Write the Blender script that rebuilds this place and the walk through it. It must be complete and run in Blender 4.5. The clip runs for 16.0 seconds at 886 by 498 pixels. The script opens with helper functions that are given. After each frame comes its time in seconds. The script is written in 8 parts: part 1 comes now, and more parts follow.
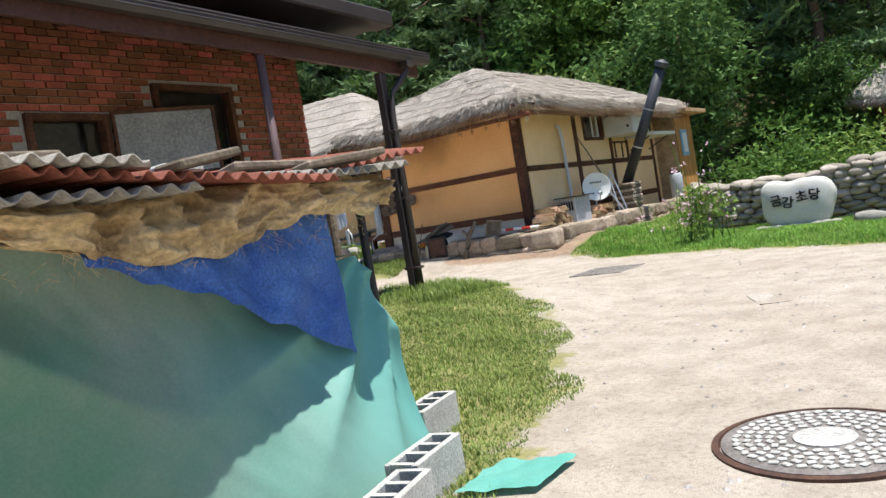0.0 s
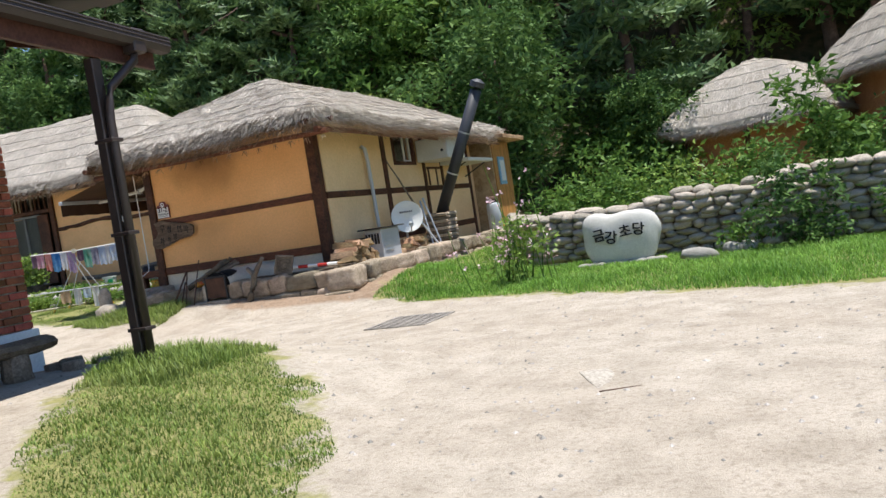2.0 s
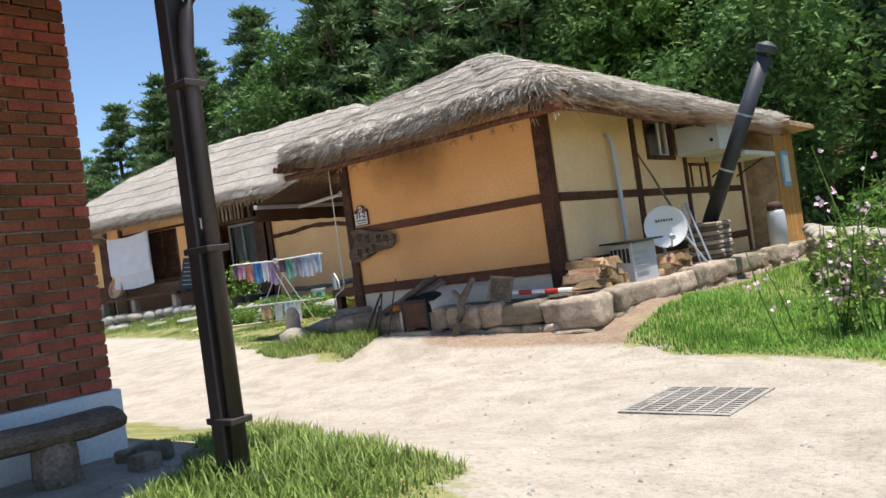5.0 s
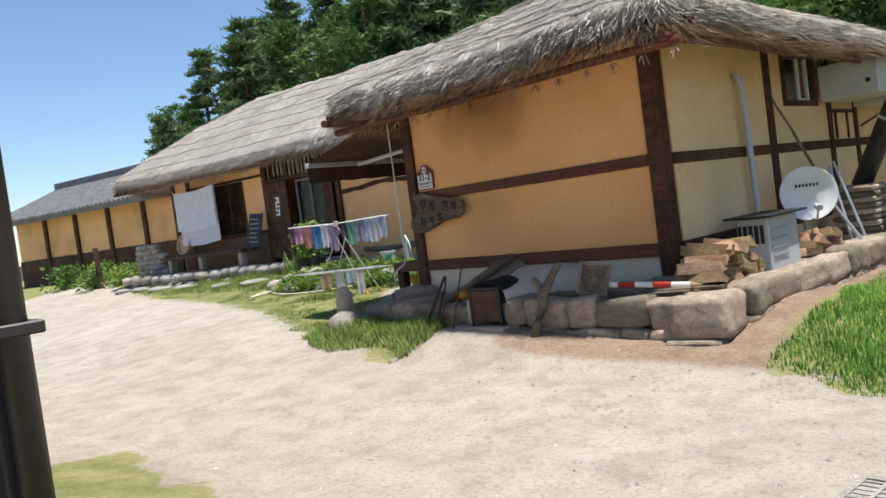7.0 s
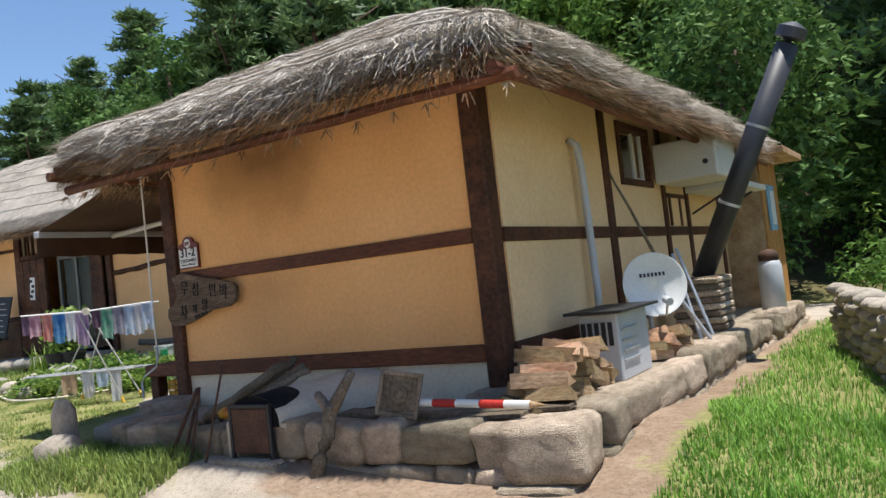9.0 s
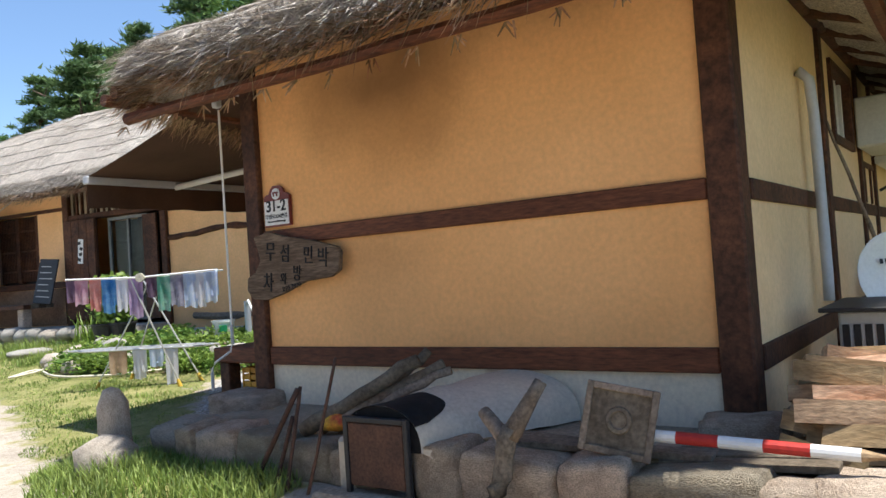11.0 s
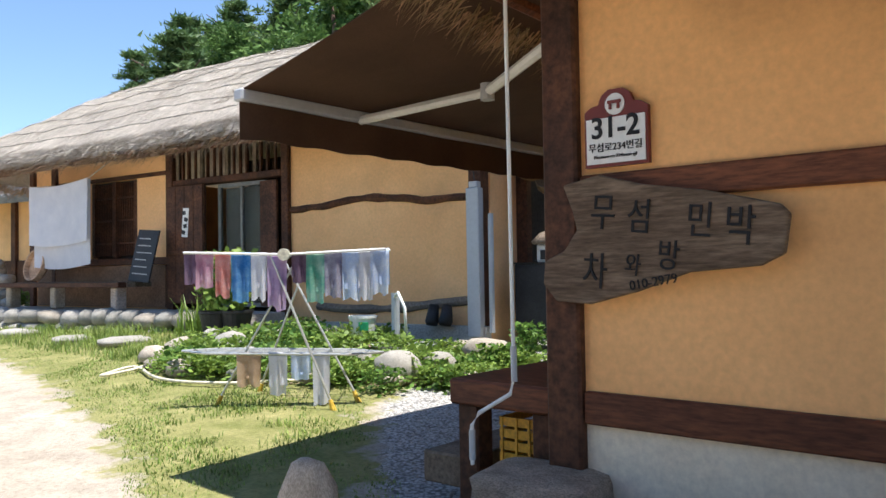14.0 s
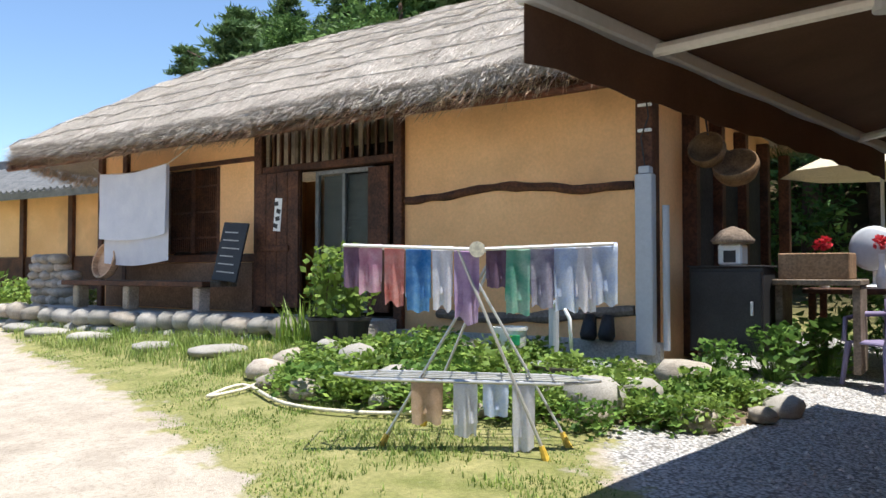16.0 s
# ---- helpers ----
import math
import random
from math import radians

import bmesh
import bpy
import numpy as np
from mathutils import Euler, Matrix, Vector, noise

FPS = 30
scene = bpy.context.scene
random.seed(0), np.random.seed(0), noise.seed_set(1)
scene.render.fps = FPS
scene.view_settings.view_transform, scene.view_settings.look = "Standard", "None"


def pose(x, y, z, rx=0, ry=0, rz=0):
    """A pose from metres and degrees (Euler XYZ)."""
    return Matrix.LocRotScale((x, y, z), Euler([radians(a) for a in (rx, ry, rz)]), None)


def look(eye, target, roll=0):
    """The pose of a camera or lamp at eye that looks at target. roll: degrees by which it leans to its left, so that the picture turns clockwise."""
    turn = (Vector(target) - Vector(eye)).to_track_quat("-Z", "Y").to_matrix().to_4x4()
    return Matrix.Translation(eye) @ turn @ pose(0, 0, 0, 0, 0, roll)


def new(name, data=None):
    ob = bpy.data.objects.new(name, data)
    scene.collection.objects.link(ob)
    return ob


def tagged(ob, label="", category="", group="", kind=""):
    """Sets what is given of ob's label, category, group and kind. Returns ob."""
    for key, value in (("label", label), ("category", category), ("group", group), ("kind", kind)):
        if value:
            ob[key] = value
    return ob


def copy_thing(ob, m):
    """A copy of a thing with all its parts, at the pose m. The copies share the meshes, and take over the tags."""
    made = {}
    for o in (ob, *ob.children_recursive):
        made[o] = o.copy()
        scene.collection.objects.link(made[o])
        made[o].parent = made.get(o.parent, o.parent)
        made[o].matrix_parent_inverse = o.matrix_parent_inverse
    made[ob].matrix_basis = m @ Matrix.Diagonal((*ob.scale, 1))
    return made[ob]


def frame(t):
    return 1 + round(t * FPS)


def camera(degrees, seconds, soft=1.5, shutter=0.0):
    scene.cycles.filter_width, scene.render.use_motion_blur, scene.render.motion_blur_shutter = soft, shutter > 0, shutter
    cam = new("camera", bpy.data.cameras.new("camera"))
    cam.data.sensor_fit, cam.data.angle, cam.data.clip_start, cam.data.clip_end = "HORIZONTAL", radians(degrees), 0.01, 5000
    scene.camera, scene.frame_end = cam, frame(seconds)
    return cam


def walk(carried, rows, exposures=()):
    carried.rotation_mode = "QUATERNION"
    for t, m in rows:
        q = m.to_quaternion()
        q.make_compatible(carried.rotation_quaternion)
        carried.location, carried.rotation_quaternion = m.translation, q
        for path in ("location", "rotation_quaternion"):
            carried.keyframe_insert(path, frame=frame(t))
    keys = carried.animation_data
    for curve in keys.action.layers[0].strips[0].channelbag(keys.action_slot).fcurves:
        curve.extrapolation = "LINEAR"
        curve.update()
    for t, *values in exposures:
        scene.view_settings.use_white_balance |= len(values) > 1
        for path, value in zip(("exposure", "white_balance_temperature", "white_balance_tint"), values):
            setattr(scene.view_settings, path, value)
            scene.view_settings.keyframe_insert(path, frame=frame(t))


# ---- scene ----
cam = camera(59.0, 16.0)
PATH = [
    (0, (0.364, 1.168, 1.096), (-0.793, 2.797, 1.014), -9.4),
    (0.5, (0.187, 1.681, 1.09), (-0.754, 3.445, 1.041), -9.9),
    (1, (0.01, 2.206, 1.084), (-0.898, 3.988, 1.069), -8.7),
    (1.5, (-0.125, 2.704, 1.097), (-0.927, 4.535, 1.02), -8.8),
    (2, (-0.256, 3.256, 1.115), (-1.023, 5.101, 1.029), -8.9),
    (2.5, (-0.462, 3.775, 1.13), (-1.201, 5.626, 0.955), -8.6),
    (3, (-0.717, 4.349, 1.161), (-1.783, 6.038, 1.041), -9.4),
    (3.5, (-1.035, 4.775, 1.182), (-2.153, 6.432, 1.098), -8.4),
    (4, (-1.347, 5.234, 1.18), (-2.514, 6.859, 1.192), -8.4),
    (4.5, (-1.666, 5.613, 1.188), (-2.896, 7.19, 1.209), -8.0),
    (5, (-1.953, 6.066, 1.175), (-3.209, 7.622, 1.199), -7.9),
    (5.2, (-2.055, 6.237, 1.214), (-3.339, 7.771, 1.241), -7.9),
    (7.3, (-3.192, 7.979, 1.50), (-4.628, 9.368, 1.397), -7.7),
    (7.5, (-3.268, 8.186, 1.49), (-4.594, 9.678, 1.374), -7.3),
    (8, (-3.544, 8.652, 1.48), (-4.766, 10.232, 1.386), -6.5),
    (8.2, (-3.660, 8.843, 1.472), (-4.863, 10.441, 1.491), -6.3),
    (10.3, (-5.185, 10.096, 1.388), (-6.097, 11.875, 1.46), -4.3),
    (10.5, (-5.383, 10.228, 1.404), (-6.379, 11.962, 1.444), -4.6),
    (11, (-5.859, 10.407, 1.425), (-7.013, 12.04, 1.478), -3.9),
    (11.5, (-6.3, 10.633, 1.408), (-7.47, 12.251, 1.534), -3.7),
    (12, (-6.774, 10.853, 1.394), (-8.008, 12.419, 1.546), -2.6),
    (12.5, (-7.226, 11.056, 1.407), (-8.472, 12.614, 1.55), -1.9),
    (13, (-7.691, 11.299, 1.422), (-8.961, 12.84, 1.527), -0.8),
    (13.5, (-8.195, 11.462, 1.43), (-9.473, 12.996, 1.537), -0.5),
    (14, (-8.706, 11.662, 1.437), (-10.002, 13.185, 1.487), -0.9),
    (14.5, (-9.233, 11.733, 1.444), (-10.565, 13.224, 1.485), -0.1),
    (15, (-9.74, 11.863, 1.437), (-11.102, 13.328, 1.481), 0.1),
    (15.5, (-10.272, 11.915, 1.443), (-11.643, 13.37, 1.481), 0.3),
    (16, (-10.745, 12.037, 1.435), (-12.105, 13.503, 1.493), 0.0),
]
walk(cam, [(t, look(eye, target, roll)) for t, eye, target, roll in PATH], [(0, 0.72), (1.5, 0.68), (3, 0.60), (4, 0.68), (5, 0.78), (7.2, 0.57), (8, 0.57), (10.5, 0.93), (11.3, 0.95), (12.2, 1.10), (13.5, 1.08), (16, 0.95)])

# ---- light ----
TO_SUN = Vector((0.225, 0.055, 0.97)).normalized()
world = bpy.data.worlds.new("world")
world.use_nodes = True
scene.world = world
wn = world.node_tree.nodes
sky = wn.new("ShaderNodeTexSky")
sky.sky_type, sky.sun_disc = "NISHITA", False
sky.sun_elevation = math.asin(TO_SUN.z)
sky.sun_rotation = math.atan2(TO_SUN.x, TO_SUN.y)
sky.air_density, sky.dust_density, sky.ozone_density = 1.0, 0.05, 5.0
wn["Background"].inputs[1].default_value = 0.108
world.node_tree.links.new(sky.outputs[0], wn["Background"].inputs[0])
sun_data = bpy.data.lights.new("sun", "SUN")
sun_data.energy, sun_data.angle, sun_data.color = 4.6, radians(0.53), (1.0, 0.965, 0.915)
sun = new("sun", sun_data)
sun.matrix_world = look(TO_SUN * 60, (0, 0, 0))

# ---- helpers of this scene ----
R = random.Random(7)


class MB:
    """A plain mesh under construction."""

    def __init__(self):
        self.v, self.f = [], []

    def add(self, verts, faces, m=None):
        n = len(self.v)
        self.v += [tuple(m @ Vector(p)) for p in verts] if m else [tuple(p) for p in verts]
        self.f += [tuple(n + k for k in face) for face in faces]
        return self

    def box(self, x0, x1, y0, y1, z0, z1, c=0.0, m=None):
        if c <= 0:
            vs = [(x, y, z) for z in (z0, z1) for y in (y0, y1) for x in (x0, x1)]
            return self.add(vs, [(0, 2, 3, 1), (4, 5, 7, 6), (0, 1, 5, 4), (2, 6, 7, 3), (0, 4, 6, 2), (1, 3, 7, 5)], m)
        lo, hi = (x0, y0, z0), (x1, y1, z1)
        vs, at = [], {}
        for s in [(a, b, d) for a in (0, 1) for b in (0, 1) for d in (0, 1)]:
            corner = [hi[k] if s[k] else lo[k] for k in range(3)]
            for ax in range(3):
                p = [corner[k] if k == ax else corner[k] + (-c if s[k] else c) for k in range(3)]
                at[s, ax] = len(vs)
                vs.append(p)
        fs = []
        for ax in range(3):
            o1, o2 = (ax + 1) % 3, (ax + 2) % 3
            for side in (0, 1):
                ring = []
                for a, b in ((0, 0), (1, 0), (1, 1), (0, 1)):
                    s = [0, 0, 0]
                    s[ax], s[o1], s[o2] = side, a, b
                    ring.append(at[tuple(s), ax])
                fs.append(ring if side else ring[::-1])
            for a in (0, 1):
                for b in (0, 1):
                    s0, s1 = [0, 0, 0], [0, 0, 0]
                    s0[o1] = s1[o1] = a
                    s0[o2] = s1[o2] = b
                    s1[ax] = 1
                    s0, s1 = tuple(s0), tuple(s1)
                    q = [at[s0, o1], at[s1, o1], at[s1, o2], at[s0, o2]]
                    fs.append(q if (a == b) == (True) else q[::-1])
        for s in [(a, b, d) for a in (0, 1) for b in (0, 1) for d in (0, 1)]:
            q = [at[s, 0], at[s, 1], at[s, 2]]
            fs.append(q if sum(s) % 2 else q[::-1])
        return self.add(vs, fs, m)

    def tube(self, pts, r, n=8, caps=True):
        """A round bar along points; r a radius or one for each point."""
        pts = [Vector(p) for p in pts]
        rs = r if isinstance(r, (list, tuple)) else [r] * len(pts)
        base = len(self.v)
        for k, p in enumerate(pts):
            d = (pts[min(k + 1, len(pts) - 1)] - pts[max(k - 1, 0)]).normalized()
            a = d.cross(Vector((0, 0, 1)) if abs(d.z) < 0.9 else Vector((1, 0, 0))).normalized()
            b = d.cross(a)
            for i in range(n):
                w = 2 * math.pi * i / n
                self.v.append(tuple(p + rs[k] * (math.cos(w) * a + math.sin(w) * b)))
        for k in range(len(pts) - 1):
            for i in range(n):
                j = (i + 1) % n
                self.f.append((base + k * n + i, base + k * n + j, base + (k + 1) * n + j, base + (k + 1) * n + i))
        if caps:
            self.f.append(tuple(base + i for i in range(n))[::-1])
            self.f.append(tuple(base + (len(pts) - 1) * n + i for i in range(n)))
        return self

    def lathe(self, prof, n=20, m=None):
        """A turned shape about z from pairs of radius and height."""
        vs, fs = [], []
        for r, z in prof:
            for i in range(n):
                w = 2 * math.pi * i / n
                vs.append((r * math.cos(w), r * math.sin(w), z))
        for k in range(len(prof) - 1):
            for i in range(n):
                j = (i + 1) % n
                fs.append((k * n + i, k * n + j, (k + 1) * n + j, (k + 1) * n + i))
        fs.append(tuple(range(n))[::-1])
        fs.append(tuple(range((len(prof) - 1) * n, len(prof) * n)))
        return self.add(vs, fs, m)

    def grid(self, func, nu, nv):
        vs = [func(i / nu, j / nv) for j in range(nv + 1) for i in range(nu + 1)]
        fs = [(j * (nu + 1) + i, j * (nu + 1) + i + 1, (j + 1) * (nu + 1) + i + 1, (j + 1) * (nu + 1) + i) for j in range(nv) for i in range(nu)]
        return self.add(vs, fs)

    def mesh(self, name, smooth=False):
        me = bpy.data.meshes.new(name)
        me.from_pydata(self.v, [], self.f)
        if smooth:
            me.polygons.foreach_set("use_smooth", [True] * len(me.polygons))
        me.update()
        return me


def part(name, mb, material, parent=None, label="", smooth=False, bevel=0.0, solid=0.0):
    """One mesh object under a thing, or a top-level one."""
    me = mb if isinstance(mb, bpy.types.Mesh) else mb.mesh(name, smooth)
    if material and not me.materials:
        me.materials.append(material)
    ob = new(name, me)
    if parent:
        ob.parent = parent
    if label:
        ob["label"] = label
    if solid:
        mod = ob.modifiers.new("thick", "SOLIDIFY")
        mod.thickness = solid
    if bevel:
        mod = ob.modifiers.new("edge", "BEVEL")
        mod.width, mod.segments, mod.limit_method = bevel, 2, "ANGLE"
    return ob


def thing(name, label, category, group="", kind="", m=None):
    ob = new(name)
    if m:
        ob.matrix_basis = m
    ob.empty_display_size = 0.1
    return tagged(ob, label, category, group, kind)


def nz(x, y=0.0, z=0.0, s=1.0):
    return noise.noise(Vector((x * s, y * s, z * s)))


# ---- materials ----
def mat(name, c1, c2, scale=3.0, fine=40.0, rough=0.85, bump=0.3, dist=0.01, rand=0.0, metal=0.0, stretch=(1, 1, 1), fine_amt=0.35, c3=None, island=False, trans=0.0, spec=0.3):
    """Two tones by a broad noise, a fine grain over it, relief from both; rand varies it from object to object."""
    m = bpy.data.materials.new(name)
    m.use_nodes = True
    t = m.node_tree
    nd, lk = t.nodes, t.links.new
    b = nd["Principled BSDF"]
    tc = nd.new("ShaderNodeTexCoord")
    mp = nd.new("ShaderNodeMapping")
    mp.inputs["Scale"].default_value = stretch
    lk(tc.outputs["Object"], mp.inputs["Vector"])
    vec = mp.outputs[0]
    if rand:
        src = nd.new("ShaderNodeNewGeometry").outputs["Random Per Island"] if island else nd.new("ShaderNodeObjectInfo").outputs["Random"]
        if not island:
            mul = nd.new("ShaderNodeMath")
            mul.operation = "MULTIPLY"
            mul.inputs[1].default_value = 37.0
            lk(src, mul.inputs[0])
            add = nd.new("ShaderNodeVectorMath")
            lk(vec, add.inputs[0])
            lk(mul.outputs[0], add.inputs[1])
            vec = add.outputs[0]
    n1, n2 = nd.new("ShaderNodeTexNoise"), nd.new("ShaderNodeTexNoise")
    for n, s, d in ((n1, scale, 5), (n2, fine, 4)):
        n.inputs["Scale"].default_value, n.inputs["Detail"].default_value = s, d
        n.inputs["Roughness"].default_value = 0.6
        lk(vec, n.inputs["Vector"])
    ramp = nd.new("ShaderNodeValToRGB")
    ramp.color_ramp.elements[0].position, ramp.color_ramp.elements[1].position = 0.32, 0.68
    ramp.color_ramp.elements[0].color, ramp.color_ramp.elements[1].color = (*c1, 1), (*c2, 1)
    if c3:
        e = ramp.color_ramp.elements.new(0.85)
        e.color = (*c3, 1)
    lk(n1.outputs["Fac"], ramp.inputs[0])
    mr = nd.new("ShaderNodeMapRange")
    mr.inputs["From Min"].default_value, mr.inputs["From Max"].default_value = 0.3, 0.7
    mr.inputs["To Min"].default_value, mr.inputs["To Max"].default_value = 1 - fine_amt, 1 + fine_amt
    lk(n2.outputs["Fac"], mr.inputs["Value"])
    mix = nd.new("ShaderNodeMix")
    mix.data_type, mix.blend_type = "RGBA", "MULTIPLY"
    mix.inputs["Factor"].default_value = 1.0
    lk(ramp.outputs[0], mix.inputs["A"])
    lk(mr.outputs[0], mix.inputs["B"])
    col = mix.outputs["Result"]
    if rand:
        hs = nd.new("ShaderNodeHueSaturation")
        r2 = nd.new("ShaderNodeMapRange")
        r2.inputs["To Min"].default_value, r2.inputs["To Max"].default_value = 1 - rand, 1 + rand
        lk(src, r2.inputs["Value"])
        lk(r2.outputs[0], hs.inputs["Value"])
        r3 = nd.new("ShaderNodeMapRange")
        r3.inputs["To Min"].default_value, r3.inputs["To Max"].default_value = 0.5 + 0.04 * rand, 0.5 - 0.04 * rand
        lk(src, r3.inputs["Value"])
        lk(r3.outputs[0], hs.inputs["Hue"])
        lk(col, hs.inputs["Color"])
        col = hs.outputs[0]
    lk(col, b.inputs["Base Color"])
    b.inputs["Roughness"].default_value, b.inputs["Metallic"].default_value = rough, metal
    b.inputs["Specular IOR Level"].default_value = spec
    if bump:
        bp = nd.new("ShaderNodeBump")
        bp.inputs["Strength"].default_value, bp.inputs["Distance"].default_value = bump, dist
        sm = nd.new("ShaderNodeMath")
        lk(n1.outputs["Fac"], sm.inputs[0])
        lk(n2.outputs["Fac"], sm.inputs[1])
        lk(sm.outputs[0], bp.inputs["Height"])
        lk(bp.outputs[0], b.inputs["Normal"])
    if trans:
        tr = nd.new("ShaderNodeBsdfTranslucent")
        lk(col, tr.inputs["Color"])
        ms = nd.new("ShaderNodeMixShader")
        ms.inputs[0].default_value = trans
        lk(b.outputs[0], ms.inputs[1])
        lk(tr.outputs[0], ms.inputs[2])
        lk(ms.outputs[0], nd["Material Output"].inputs["Surface"])
    return m


def glass_mat(name, tint=(0.9, 0.95, 0.95), rough=0.02):
    m = bpy.data.materials.new(name)
    m.use_nodes = True
    b = m.node_tree.nodes["Principled BSDF"]
    b.inputs["Base Color"].default_value = (*tint, 1)
    b.inputs["Roughness"].default_value, b.inputs["Transmission Weight"].default_value = rough, 1.0
    return m


PLASTER = mat("clay_plaster", (0.78, 0.43, 0.190), (0.92, 0.56, 0.275), 0.55, 30, 0.95, 0.15, 0.006, fine_amt=0.08)
PLASTER_PALE = mat("lime_plaster", (0.70, 0.60, 0.44), (0.82, 0.73, 0.56), 1.5, 40, 0.95, 0.2, 0.006, fine_amt=0.1)
TIMBER = mat("dark_timber", (0.042, 0.018, 0.010), (0.120, 0.048, 0.023), 3, 30, 0.7, 0.5, 0.006, stretch=(1, 1, 1), fine_amt=0.5)
TIMBER_RED = mat("reddish_timber", (0.080, 0.027, 0.013), (0.175, 0.062, 0.028), 4, 40, 0.65, 0.5, 0.005, stretch=(0.25, 1, 1.6), fine_amt=0.5)
GREYWOOD = mat("weathered_wood", (0.10, 0.075, 0.052), (0.24, 0.19, 0.14), 4, 45, 0.9, 0.6, 0.006, fine_amt=0.4, rand=0.2)
FIREWOOD = mat("split_firewood", (0.27, 0.165, 0.085), (0.52, 0.37, 0.22), 5, 60, 0.85, 0.6, 0.006, rand=0.5, stretch=(1, 0.3, 1))
THATCH = mat("thatch", (0.345, 0.30, 0.25), (0.54, 0.485, 0.415), 1.5, 60, 1.0, 1.0, 0.03, fine_amt=0.55, stretch=(1, 1, 1))
STRAW = mat("straw", (0.43, 0.385, 0.33), (0.61, 0.56, 0.49), 1.0, 20, 0.9, 0, rand=0.38, island=True)
STRAW_EAVE = mat("straw_eave", (0.20, 0.105, 0.045), (0.46, 0.34, 0.20), 1.5, 20, 0.9, 0, rand=0.55, island=True)
STONE = mat("field_stone", (0.29, 0.25, 0.20), (0.44, 0.39, 0.32), 3, 40, 0.9, 0.6, 0.015, rand=0.28)
STONE_DARK = mat("platform_stone", (0.34, 0.265, 0.19), (0.58, 0.48, 0.36), 4, 45, 0.9, 1.0, 0.03, rand=0.34, c3=(0.30, 0.27, 0.23))
WHITE_ROCK = mat("pale_granite", (0.50, 0.48, 0.43), (0.63, 0.61, 0.56), 2, 60, 0.85, 0.4, 0.012, fine_amt=0.15)
MORTAR = mat("mortar", (0.30, 0.28, 0.25), (0.42, 0.40, 0.36), 5, 60, 0.95, 0.3, 0.004)
BRICK = mat("red_brick", (0.20, 0.062, 0.036), (0.31, 0.105, 0.055), 6, 60, 0.85, 0.4, 0.004, rand=0.45)
BRICK_ISLE = mat("red_brick_far", (0.20, 0.062, 0.036), (0.31, 0.105, 0.055), 6, 60, 0.85, 0.4, 0.004, rand=0.45, island=True)
CONCRETE = mat("concrete", (0.38, 0.37, 0.34), (0.50, 0.48, 0.44), 3, 50, 0.9, 0.35, 0.004)
CEMENT_BLOCK = mat("cement_block", (0.36, 0.35, 0.32), (0.50, 0.49, 0.45), 5, 90, 0.95, 0.6, 0.004)
WHITEWASH = mat("whitewash", (0.62, 0.66, 0.68), (0.74, 0.76, 0.76), 2, 40, 0.8, 0.2, 0.004, fine_amt=0.1)
BROWN_METAL = mat("brown_metal", (0.030, 0.022, 0.020), (0.055, 0.040, 0.036), 2, 60, 0.45, 0.1, 0.002, metal=0.0, fine_amt=0.15, spec=0.5)
PVC_GREY = mat("grey_pvc", (0.42, 0.44, 0.46), (0.50, 0.52, 0.54), 1, 30, 0.45, 0.05, 0.002, fine_amt=0.06, spec=0.5)
WHITE_PAINT = mat("white_paint", (0.72, 0.72, 0.69), (0.80, 0.80, 0.77), 2, 40, 0.4, 0.1, 0.002, fine_amt=0.06, spec=0.5)
RED_PAINT = mat("red_paint", (0.38, 0.025, 0.02), (0.46, 0.04, 0.03), 3, 40, 0.5, 0.1, 0.002, fine_amt=0.15)
GALV = mat("galvanised_steel", (0.40, 0.42, 0.44), (0.56, 0.58, 0.60), 4, 60, 0.45, 0.1, 0.002, metal=0.6, fine_amt=0.12)
BLACK_METAL = mat("black_metal", (0.018, 0.018, 0.020), (0.035, 0.034, 0.036), 4, 60, 0.5, 0.2, 0.002, fine_amt=0.3)
RUST = mat("rusty_iron", (0.055, 0.030, 0.022), (0.11, 0.055, 0.035), 5, 60, 0.8, 0.4, 0.003)
RUST_ROOF = mat("rusty_corrugated", (0.16, 0.045, 0.028), (0.30, 0.10, 0.06), 4, 60, 0.75, 0.3, 0.004, c3=(0.34, 0.30, 0.26))
SLATE_ROOF = mat("asbestos_sheet", (0.20, 0.18, 0.15), (0.36, 0.33, 0.28), 4, 60, 0.95, 0.5, 0.005)
TARP_GREEN = mat("green_tarp", (0.07, 0.25, 0.15), (0.31, 0.335, 0.275), 0.9, 90, 0.5, 0.15, 0.004, fine_amt=0.1, trans=0.15, c3=(0.38, 0.37, 0.31))
TARP_TEAL = mat("teal_tarp", (0.06, 0.34, 0.27), (0.20, 0.46, 0.38), 0.9, 90, 0.5, 0.15, 0.004, fine_amt=0.1, trans=0.15)


